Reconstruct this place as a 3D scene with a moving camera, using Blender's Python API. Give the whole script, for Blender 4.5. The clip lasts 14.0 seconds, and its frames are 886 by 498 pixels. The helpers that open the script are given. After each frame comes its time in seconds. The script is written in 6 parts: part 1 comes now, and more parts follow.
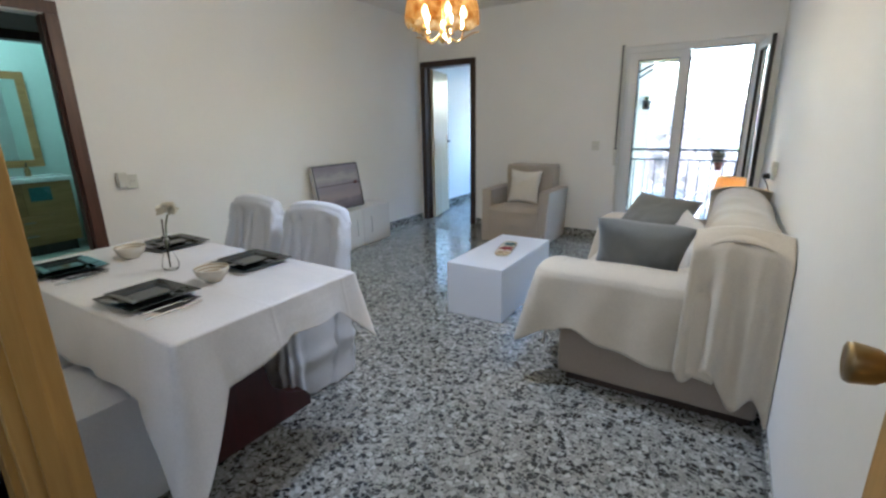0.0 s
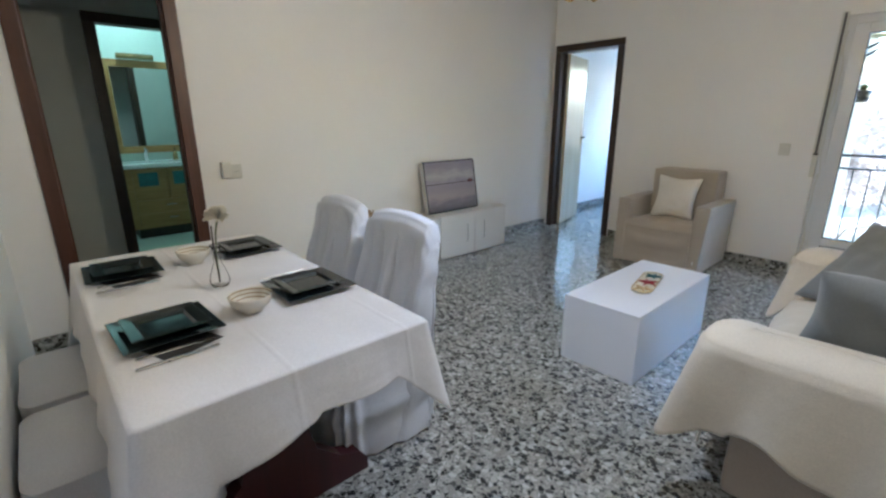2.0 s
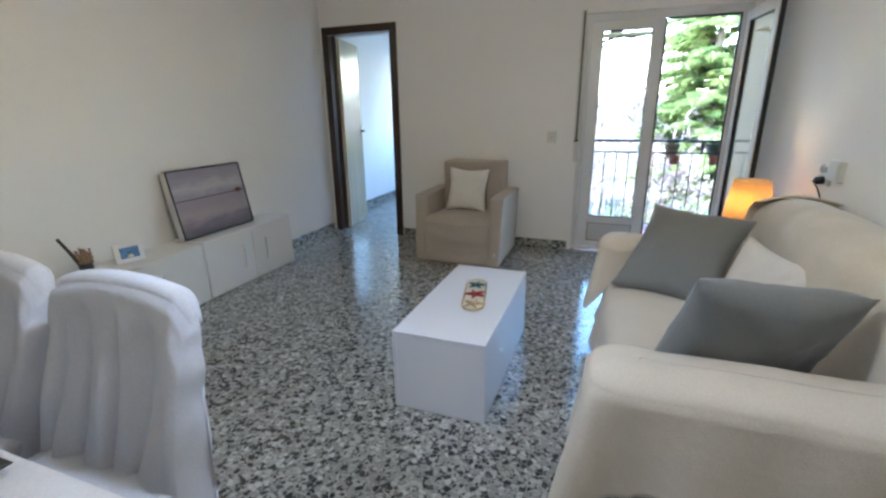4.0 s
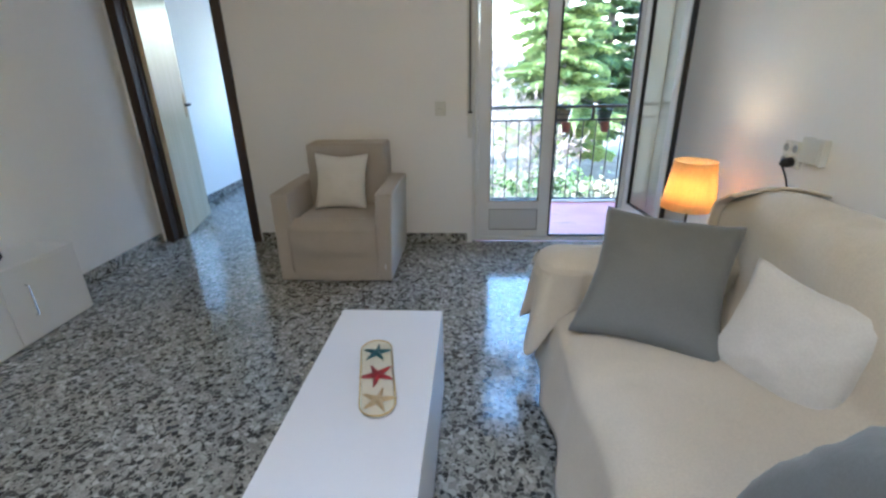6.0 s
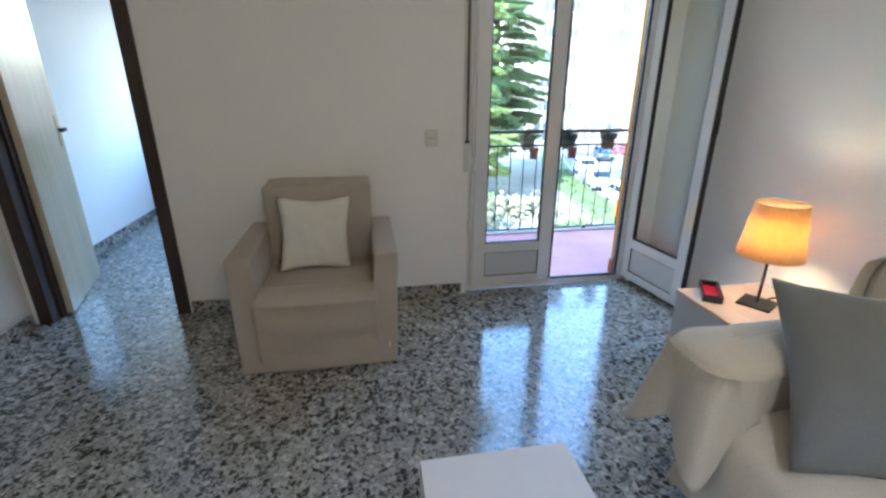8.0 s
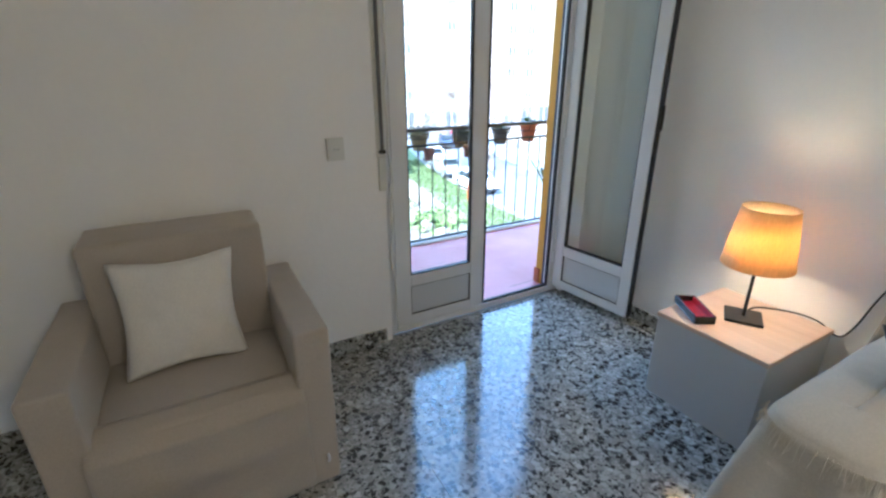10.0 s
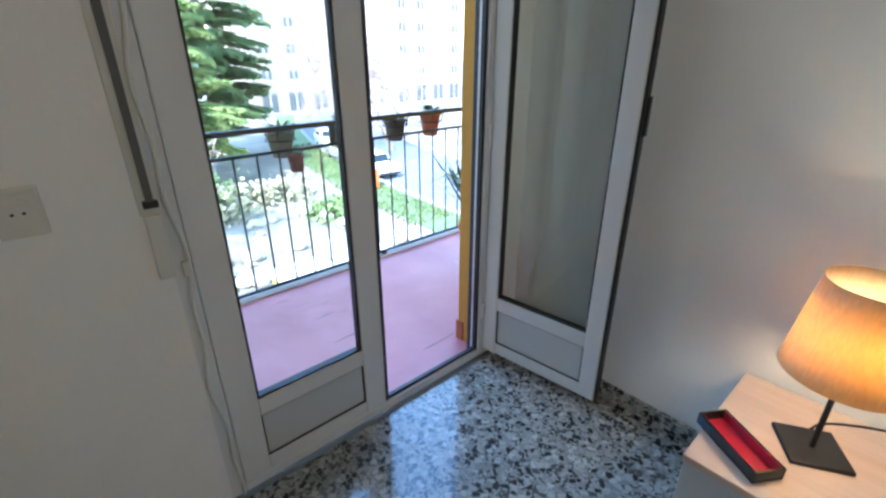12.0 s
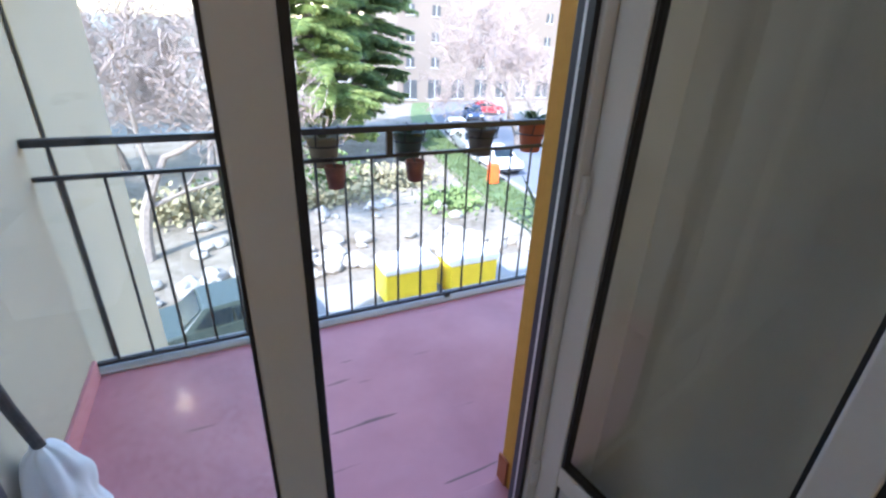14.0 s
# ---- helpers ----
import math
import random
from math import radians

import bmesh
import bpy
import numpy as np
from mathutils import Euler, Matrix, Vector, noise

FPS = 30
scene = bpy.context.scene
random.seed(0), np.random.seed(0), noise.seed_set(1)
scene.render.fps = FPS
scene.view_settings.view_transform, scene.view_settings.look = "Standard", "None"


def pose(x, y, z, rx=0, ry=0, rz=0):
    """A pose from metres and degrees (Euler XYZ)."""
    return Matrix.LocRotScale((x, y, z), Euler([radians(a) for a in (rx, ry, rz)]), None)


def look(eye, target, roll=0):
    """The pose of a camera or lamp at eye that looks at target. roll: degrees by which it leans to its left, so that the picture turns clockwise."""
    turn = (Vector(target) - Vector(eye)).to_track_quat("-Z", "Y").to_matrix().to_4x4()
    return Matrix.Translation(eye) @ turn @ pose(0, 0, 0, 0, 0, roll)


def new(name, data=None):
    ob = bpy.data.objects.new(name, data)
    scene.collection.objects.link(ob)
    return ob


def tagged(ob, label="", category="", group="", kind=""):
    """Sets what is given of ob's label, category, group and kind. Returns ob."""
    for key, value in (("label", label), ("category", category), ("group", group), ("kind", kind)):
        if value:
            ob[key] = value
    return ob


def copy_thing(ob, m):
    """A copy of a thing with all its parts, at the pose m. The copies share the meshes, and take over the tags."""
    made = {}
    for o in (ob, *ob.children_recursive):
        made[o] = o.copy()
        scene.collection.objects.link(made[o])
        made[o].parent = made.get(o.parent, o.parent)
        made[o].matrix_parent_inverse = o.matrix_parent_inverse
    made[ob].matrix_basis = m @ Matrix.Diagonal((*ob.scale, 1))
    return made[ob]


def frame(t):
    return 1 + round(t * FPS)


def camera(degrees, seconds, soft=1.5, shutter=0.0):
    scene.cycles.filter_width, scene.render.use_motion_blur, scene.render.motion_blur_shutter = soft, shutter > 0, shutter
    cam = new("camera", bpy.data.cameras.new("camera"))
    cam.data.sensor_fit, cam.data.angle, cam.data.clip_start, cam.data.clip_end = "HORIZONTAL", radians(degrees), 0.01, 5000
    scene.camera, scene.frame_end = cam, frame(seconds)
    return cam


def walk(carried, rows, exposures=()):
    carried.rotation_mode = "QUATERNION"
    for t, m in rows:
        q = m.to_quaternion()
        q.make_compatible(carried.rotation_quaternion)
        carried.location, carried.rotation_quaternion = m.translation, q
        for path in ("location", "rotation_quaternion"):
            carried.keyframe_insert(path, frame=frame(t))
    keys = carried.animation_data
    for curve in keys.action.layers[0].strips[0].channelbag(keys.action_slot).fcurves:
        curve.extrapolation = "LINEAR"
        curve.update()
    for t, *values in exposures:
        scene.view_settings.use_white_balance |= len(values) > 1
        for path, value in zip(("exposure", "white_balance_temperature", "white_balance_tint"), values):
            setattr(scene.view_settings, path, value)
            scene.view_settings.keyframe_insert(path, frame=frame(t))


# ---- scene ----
cam = camera(88.8, 14.0, soft=2.5)
PATH = [
    (0, (0.503, 0.993, 1.331), (-0.524, 2.624, 0.796), -1.1),
    (0.5, (0.421, 1.093, 1.343), (-0.752, 2.623, 0.812), -1.1),
    (1, (0.335, 1.21, 1.338), (-0.966, 2.633, 0.805), -1.1),
    (1.5, (0.259, 1.342, 1.328), (-1.12, 2.685, 0.786), -0.8),
    (2, (0.178, 1.54, 1.322), (-1.251, 2.824, 0.766), -0.2),
    (2.5, (0.109, 1.651, 1.321), (-1.299, 2.947, 0.741), -0.3),
    (3, (-0.057, 1.767, 1.342), (-1.24, 3.288, 0.806), -0.8),
    (3.5, (-0.164, 1.847, 1.353), (-1.066, 3.538, 0.783), -0.4),
    (4, (-0.274, 2.005, 1.309), (-0.937, 3.797, 0.72), -0.7),
    (4.2, (-0.329, 2.074, 1.306), (-0.907, 3.893, 0.708), -0.7),
    (6.3, (-0.6, 3.01, 1.335), (-0.722, 4.861, 0.587), -1.2),
    (6.5, (-0.636, 3.087, 1.337), (-0.756, 4.939, 0.592), -1.0),
    (7, (-0.771, 3.225, 1.344), (-0.829, 5.09, 0.625), -0.0),
    (7.2, (-0.871, 3.283, 1.352), (-0.873, 5.156, 0.649), -0.4),
    (9.3, (-1.441, 4.06, 1.357), (-0.692, 5.787, 0.68), 1.0),
    (9.5, (-1.402, 4.114, 1.392), (-0.643, 5.826, 0.69), -0.4),
    (10, (-1.38, 4.336, 1.36), (-0.473, 5.969, 0.644), -0.2),
    (10.5, (-1.253, 4.589, 1.367), (-0.243, 6.151, 0.633), -0.0),
    (11, (-1.118, 4.814, 1.352), (-0.009, 6.289, 0.581), 0.5),
    (11.5, (-0.95, 5.03, 1.373), (0.282, 6.385, 0.57), 0.8),
    (12, (-0.746, 5.174, 1.343), (0.476, 6.542, 0.545), 0.0),
    (12.5, (-0.512, 5.287, 1.327), (0.66, 6.711, 0.552), -0.1),
    (13, (-0.289, 5.415, 1.315), (0.795, 6.894, 0.518), 1.0),
    (13.5, (-0.184, 5.568, 1.324), (0.817, 7.101, 0.518), 2.3),
    (14, (-0.045, 5.727, 1.322), (0.754, 7.359, 0.487), 2.3),
]
EXPOSURES = [(0.0, 4.05, 4880, 10), (2.5, 4.08, 5000, 10), (4.0, 3.92, 4950, 10), (6.5, 3.9, 4950, 10), (9.0, 3.8, 5000, 10), (10.5, 3.72, 5000, 10), (12.0, 3.42, 5000, 10), (12.5, 3.3, 5100, 10), (13.2, 3.0, 5400, 10), (14.0, 2.8, 5400, 18)]
walk(cam, [(t, look(eye, target, roll)) for t, eye, target, roll in PATH], EXPOSURES)

# ---------------------------------------------------------------- light
SUN_EL, SUN_AZ = 44.0, 235.0
world = bpy.data.worlds.new("world")
scene.world = world
world.use_nodes = True
wn = world.node_tree.nodes
sky = wn.new("ShaderNodeTexSky")
sky.sky_type, sky.sun_disc = "NISHITA", False
sky.sun_elevation, sky.sun_rotation = radians(SUN_EL), radians(SUN_AZ)
sky.air_density, sky.dust_density = 1.7, 0.3
wn["Background"].inputs["Strength"].default_value = 0.15
world.node_tree.links.new(sky.outputs[0], wn["Background"].inputs["Color"])
sun = new("sun", bpy.data.lights.new("sun", "SUN"))
sun.data.energy, sun.data.angle, sun.data.color = 2.0, radians(0.6), (1.0, 0.95, 0.87)
saz = radians(SUN_AZ)
sun_from = Vector((math.sin(saz) * math.cos(radians(SUN_EL)), math.cos(saz) * math.cos(radians(SUN_EL)), math.sin(radians(SUN_EL))))
sun.matrix_basis = look(sun_from * 60, (0, 0, 0))


def lamp(name, place, watts, colour, radius):
    ob = new(name, bpy.data.lights.new(name, "POINT"))
    ob.data.energy, ob.data.color, ob.data.shadow_soft_size = watts, colour, radius
    ob.location = place
    return ob


# ---------------------------------------------------------------- materials
def nodes_of(name):
    m = bpy.data.materials.new(name)
    m.use_nodes = True
    t = m.node_tree
    return m, t, t.nodes["Principled BSDF"]


def link(t, a, b):
    t.links.new(a, b)


def coords(t, world_space, scale=(1, 1, 1)):
    src = t.nodes.new("ShaderNodeNewGeometry").outputs["Position"] if world_space else t.nodes.new("ShaderNodeTexCoord").outputs["Object"]
    mp = t.nodes.new("ShaderNodeMapping")
    mp.inputs["Scale"].default_value = scale
    link(t, src, mp.inputs["Vector"])
    return mp.outputs["Vector"]


def noise_tex(t, vec, scale, detail=4.0, rough=0.55):
    n = t.nodes.new("ShaderNodeTexNoise")
    n.inputs["Scale"].default_value, n.inputs["Detail"].default_value, n.inputs["Roughness"].default_value = scale, detail, rough
    link(t, vec, n.inputs["Vector"])
    return n


def ramp(t, fac, stops, constant=False):
    r = t.nodes.new("ShaderNodeValToRGB")
    r.color_ramp.interpolation = "CONSTANT" if constant else "LINEAR"
    while len(r.color_ramp.elements) < len(stops):
        r.color_ramp.elements.new(0.5)
    for e, (p, c) in zip(r.color_ramp.elements, stops):
        e.position, e.color = p, (*c, 1)
    link(t, fac, r.inputs["Fac"])
    return r.outputs["Color"]


def mix(t, fac, a, b):
    n = t.nodes.new("ShaderNodeMix")
    n.data_type = "RGBA"
    for s, v in ((n.inputs["Factor"], fac), (n.inputs["A"], a), (n.inputs["B"], b)):
        if isinstance(v, (int, float)):
            s.default_value = v
        elif isinstance(v, tuple):
            s.default_value = (*v, 1)
        else:
            link(t, v, s)
    return n.outputs["Result"]


def bump(t, bsdf, height, strength, distance=0.01):
    b = t.nodes.new("ShaderNodeBump")
    b.inputs["Strength"].default_value, b.inputs["Distance"].default_value = strength, distance
    link(t, height, b.inputs["Height"])
    link(t, b.outputs["Normal"], bsdf.inputs["Normal"])


def shade(c, k):
    return tuple(min(1.0, v * k) for v in c)


def mat(name, colour, rough=0.5, metal=0.0, vary=0.12, big=3.0, fine=60.0, relief=0.15, depth=0.002, stretch=(1, 1, 1), world_space=False, spec=0.5, sheen=0.0):
    """A painted, woven or cast surface: a broad unevenness, a fine grain, and both in the relief and the gloss."""
    m, t, b = nodes_of(name)
    v = coords(t, world_space, stretch)
    n1, n2 = noise_tex(t, v, big), noise_tex(t, v, fine, 3.0)
    base = ramp(t, n1.outputs["Fac"], [(0.3, shade(colour, 1 - vary)), (0.7, shade(colour, 1 + vary))])
    grain = mix(t, 0.35, base, ramp(t, n2.outputs["Fac"], [(0.3, shade(colour, 1 - vary)), (0.7, shade(colour, 1 + vary * 0.7))]))
    link(t, grain, b.inputs["Base Color"])
    rr = t.nodes.new("ShaderNodeMapRange")
    rr.inputs["To Min"].default_value, rr.inputs["To Max"].default_value = max(0.02, rough - 0.08), min(1.0, rough + 0.08)
    link(t, n1.outputs["Fac"], rr.inputs["Value"])
    link(t, rr.outputs["Result"], b.inputs["Roughness"])
    b.inputs["Metallic"].default_value, b.inputs["Specular IOR Level"].default_value = metal, spec
    if sheen:
        b.inputs["Sheen Weight"].default_value = sheen
    if relief:
        bump(t, b, n2.outputs["Fac"], relief, depth)
    return m


def wood(name, dark, light, rough=0.4, stretch=(1, 1, 14), scale=9.0):
    m, t, b = nodes_of(name)
    v = coords(t, False, tuple(1.0 / s if s > 1 else 1.0 for s in stretch))
    n1, n2 = noise_tex(t, v, scale, 6.0, 0.65), noise_tex(t, v, scale * 6, 3.0)
    c = ramp(t, n1.outputs["Fac"], [(0.3, dark), (0.7, light)])
    link(t, mix(t, 0.25, c, ramp(t, n2.outputs["Fac"], [(0.35, dark), (0.65, light)])), b.inputs["Base Color"])
    b.inputs["Roughness"].default_value = rough
    bump(t, b, n2.outputs["Fac"], 0.15, 0.001)
    return m


def fabric(name, colour, rough=0.9, weave=420.0, vary=0.06, sheen=0.25):
    """Woven cloth: two crossed thread waves under soft, uneven tone."""
    m, t, b = nodes_of(name)
    v = coords(t, False)
    n1, n2 = noise_tex(t, v, 4.0), noise_tex(t, v, 170.0, 2.0)
    base = ramp(t, n1.outputs["Fac"], [(0.3, shade(colour, 1 - vary)), (0.7, shade(colour, 1 + vary))])
    link(t, mix(t, 0.4, base, ramp(t, n2.outputs["Fac"], [(0.3, shade(colour, 0.86)), (0.7, shade(colour, 1.1))])), b.inputs["Base Color"])
    b.inputs["Roughness"].default_value, b.inputs["Sheen Weight"].default_value, b.inputs["Specular IOR Level"].default_value = rough, sheen, 0.2
    w = t.nodes.new("ShaderNodeTexNoise")
    w.inputs["Scale"].default_value, w.inputs["Detail"].default_value = weave, 1.0
    link(t, v, w.inputs["Vector"])
    wide = noise_tex(t, v, 14.0, 2.0)
    add = t.nodes.new("ShaderNodeMath")
    add.operation = "MULTIPLY_ADD"
    add.inputs[1].default_value = 4.0
    link(t, wide.outputs["Fac"], add.inputs[0])
    link(t, w.outputs["Fac"], add.inputs[2])
    bump(t, b, add.outputs["Value"], 0.3, 0.0025)
    return m


def terrazzo():
    m, t, b = nodes_of("terrazzo")
    v = coords(t, True)
    wob = noise_tex(t, v, 30.0, 2.0)
    vm = t.nodes.new("ShaderNodeVectorMath")
    vm.operation = "MULTIPLY_ADD"
    vm.inputs[1].default_value = (0.022, 0.022, 0.022)
    link(t, wob.outputs["Color"], vm.inputs[0])
    link(t, v, vm.inputs[2])
    col = None
    for scale, stops in ((46.0, [(0.0, (0.03, 0.032, 0.033)), (0.36, (0.10, 0.10, 0.095)), (0.46, (0.46, 0.45, 0.42)), (0.66, (0.30, 0.295, 0.27)), (0.84, (0.55, 0.54, 0.52))]),
                         (92.0, [(0.0, (0.05, 0.05, 0.05)), (0.17, (0.42, 0.41, 0.38)), (0.6, (0.30, 0.295, 0.27)), (0.85, (0.17, 0.175, 0.165))])):
        cell, edge = t.nodes.new("ShaderNodeTexVoronoi"), t.nodes.new("ShaderNodeTexVoronoi")
        edge.feature = "DISTANCE_TO_EDGE"
        for n in (cell, edge):
            n.inputs["Scale"].default_value = scale
            link(t, vm.outputs["Vector"], n.inputs["Vector"])
        sep = t.nodes.new("ShaderNodeSeparateColor")
        link(t, cell.outputs["Color"], sep.inputs["Color"])
        chip = ramp(t, sep.outputs[0], stops, True)
        if col is None:
            big_edge, big_sep, big = edge, sep, chip
            col = chip
        else:
            small = mix(t, ramp(t, edge.outputs["Distance"], [(0.04, (0, 0, 0)), (0.07, (1, 1, 1))]), (0.31, 0.31, 0.285), chip)
    inside = ramp(t, big_edge.outputs["Distance"], [(0.06, (0, 0, 0)), (0.09, (1, 1, 1))])
    keep = ramp(t, big_sep.outputs[1], [(0.0, (1, 1, 1)), (0.56, (0, 0, 0))], True)
    mul = t.nodes.new("ShaderNodeMath")
    mul.operation = "MULTIPLY"
    link(t, inside, mul.inputs[0])
    link(t, keep, mul.inputs[1])
    c = mix(t, mul.outputs["Value"], small, big)
    broad = noise_tex(t, v, 1.4, 3.0)
    grey = mix(t, 1.0, c, ramp(t, broad.outputs["Fac"], [(0.3, (0.86, 0.88, 0.86)), (0.7, (1, 1, 1))]))
    grey.node.blend_type = "MULTIPLY"
    link(t, grey, b.inputs["Base Color"])
    rr = t.nodes.new("ShaderNodeMapRange")
    rr.inputs["To Min"].default_value, rr.inputs["To Max"].default_value = 0.10, 0.17
    link(t, noise_tex(t, v, 5.0).outputs["Fac"], rr.inputs["Value"])
    link(t, rr.outputs["Result"], b.inputs["Roughness"])
    b.inputs["Specular IOR Level"].default_value = 0.85
    bump(t, b, noise_tex(t, v, 2.2, 2.0).outputs["Fac"], 0.04, 0.01)
    return m


def glass(name, tint=(1, 1, 1), rough=0.0):
    m, t, b = nodes_of(name)
    b.inputs["Base Color"].default_value = (*tint, 1)
    b.inputs["Roughness"].default_value, b.inputs["Transmission Weight"].default_value, b.inputs["IOR"].default_value = rough, 1.0, 1.45
    return m


def glow(name, colour, strength):
    m, t, b = nodes_of(name)
    b.inputs["Base Color"].default_value = (*colour, 1)
    b.inputs["Emission Color"].default_value, b.inputs["Emission Strength"].default_value = (*colour, 1), strength
    return m


M_WALL = mat("wall_paint", (0.86, 0.855, 0.845), 0.75, vary=0.025, big=1.3, fine=45, relief=0.22, depth=0.004, world_space=True, spec=0.3)
M_CEIL = mat("ceiling_paint", (0.85, 0.85, 0.84), 0.85, vary=0.02, big=1.0, fine=50, relief=0.1, world_space=True, spec=0.2)
M_TERR = terrazzo()
M_GROUT = mat("grout", (0.2, 0.2, 0.19), 0.9)
M_SKIRT = M_TERR
M_DARKWOOD = wood("dark_stained_wood", (0.018, 0.011, 0.008), (0.055, 0.032, 0.022), 0.35)
M_REDWOOD = wood("red_brown_wood", (0.045, 0.018, 0.013), (0.11, 0.048, 0.032), 0.4)
M_MAROON = wood("maroon_wood", (0.022, 0.003, 0.005), (0.06, 0.008, 0.012), 0.35)
M_OCHREWOOD = wood("ochre_varnished_wood", (0.34, 0.19, 0.04), (0.58, 0.36, 0.10), 0.4)
M_VANITY = wood("honey_oak", (0.24, 0.13, 0.04), (0.45, 0.27, 0.10), 0.45, stretch=(1, 14, 1))
M_DOORLEAF = wood("greige_varnished_door", (0.54, 0.47, 0.33), (0.66, 0.59, 0.44), 0.26)
M_PVC = mat("white_lacquered_aluminium", (0.74, 0.75, 0.76), 0.35, vary=0.03, big=2.0, fine=90, relief=0.04)
M_PANEL = mat("grey_white_panel", (0.60, 0.62, 0.64), 0.4, vary=0.03, big=2.0, fine=90, relief=0.04)
M_RUBBER = mat("black_gasket", (0.02, 0.021, 0.026), 0.5, vary=0.2)
M_ALU = mat("brushed_aluminium", (0.6, 0.61, 0.62), 0.35, 0.8, vary=0.08, fine=120)
M_GLASS = glass("window_glass", (0.93, 0.97, 0.95))
M_THINGLASS = glass("thin_clear_glass")
M_THINGLASS.node_tree.nodes["Principled BSDF"].inputs["IOR"].default_value = 1.14
M_WHITELAM = mat("white_lacquer", (0.78, 0.79, 0.83), 0.3, vary=0.02, big=2.0, fine=80, relief=0.03)
M_BENCHTOP = mat("white_bench_laminate", (0.74, 0.735, 0.72), 0.4, vary=0.02, relief=0.03)
M_OAKTOP = wood("pale_birch", (0.55, 0.40, 0.30), (0.68, 0.52, 0.41), 0.5, stretch=(1, 14, 1))
M_CLOTH = fabric("white_tablecloth", (0.69, 0.672, 0.665))


def press_creases(m, xs, ys):
    """Raised ironed creases of a cloth that was folded, along lines of x and of y."""
    t = m.node_tree
    b = t.nodes["Principled BSDF"]
    sp = t.nodes.new("ShaderNodeSeparateXYZ")
    link(t, t.nodes.new("ShaderNodeNewGeometry").outputs["Position"], sp.inputs[0])
    last = None
    for axis, places in (("X", xs), ("Y", ys)):
        for at in places:
            d2 = t.nodes.new("ShaderNodeMath")
            d2.operation = "SUBTRACT"
            link(t, sp.outputs[axis], d2.inputs[0])
            d2.inputs[1].default_value = at
            d3 = t.nodes.new("ShaderNodeMath")
            d3.operation = "ABSOLUTE"
            link(t, d2.outputs[0], d3.inputs[0])
            r = t.nodes.new("ShaderNodeMapRange")
            r.interpolation_type = "SMOOTHSTEP"
            link(t, d3.outputs[0], r.inputs["Value"])
            r.inputs["From Max"].default_value = 0.012
            r.inputs["To Min"].default_value, r.inputs["To Max"].default_value = 1.0, 0.0
            if last is None:
                last = r.outputs["Result"]
            else:
                a = t.nodes.new("ShaderNodeMath")
                a.operation = "MAXIMUM"
                link(t, last, a.inputs[0])
                link(t, r.outputs["Result"], a.inputs[1])
                last = a.outputs[0]
    bp = t.nodes.new("ShaderNodeBump")
    bp.inputs["Strength"].default_value, bp.inputs["Distance"].default_value = 0.3, 0.004
    link(t, last, bp.inputs["Height"])
    if b.inputs["Normal"].links:
        link(t, b.inputs["Normal"].links[0].from_socket, bp.inputs["Normal"])
    link(t, bp.outputs[0], b.inputs["Normal"])


press_creases(M_CLOTH, (-1.33, -1.78, -2.2), (1.93, 2.28))
M_COVER = fabric("white_cotton_cover", (0.62, 0.635, 0.68))
M_THROW = fabric("cream_woven_throw", (0.62, 0.56, 0.455), weave=260.0)
M_BEIGE = fabric("beige_sofa_cloth", (0.36, 0.30, 0.24))
M_TAUPE = fabric("taupe_slipcover", (0.43, 0.385, 0.33))
M_GREYCUSH = fabric("slate_grey_cloth", (0.19, 0.197, 0.193))
M_WHITECUSH = fabric("off_white_cloth", (0.72, 0.70, 0.66))
M_BLACKPLATE = mat("black_glazed_stoneware", (0.008, 0.014, 0.016), 0.12, vary=0.3, fine=30, relief=0.02)
M_STEEL = mat("polished_steel", (0.62, 0.62, 0.62), 0.22, 1.0, vary=0.05, relief=0.0)
M_BRASS = mat("polished_brass", (0.72, 0.50, 0.16), 0.25, 1.0, vary=0.15, relief=0.0)
M_OLDBRASS = mat("aged_brass", (0.34, 0.25, 0.12), 0.35, 1.0, vary=0.2)
M_BLACK = mat("black_steel", (0.015, 0.015, 0.016), 0.45, vary=0.2)
M_PLASTIC = mat("white_plastic", (0.68, 0.68, 0.63), 0.35, vary=0.02, relief=0.02)
M_IRON = mat("dark_painted_iron", (0.025, 0.027, 0.03), 0.45, vary=0.3, fine=40)
M_CREAM = mat("cream_render", (0.42, 0.375, 0.295), 0.9, vary=0.08, big=0.8, fine=40, relief=0.4, depth=0.006, world_space=True)
M_OCHRE = mat("ochre_render", (0.62, 0.33, 0.05), 0.85, vary=0.12, big=2.0, fine=40, relief=0.4, depth=0.005, world_space=True)
M_TERRACOTTA = mat("terracotta", (0.40, 0.13, 0.06), 0.8, vary=0.2, fine=30, relief=0.2)

# ---------------------------------------------------------------- building helpers
PLACE = {}


def thing(name, x=0.0, y=0.0, z=0.0, label="", category="", group="", kind=""):
    ob = new(name)
    ob.empty_display_size = 0.1
    ob.location = (x, y, z)
    PLACE[ob.name] = Vector((x, y, z))
    return tagged(ob, label, category, group, kind)


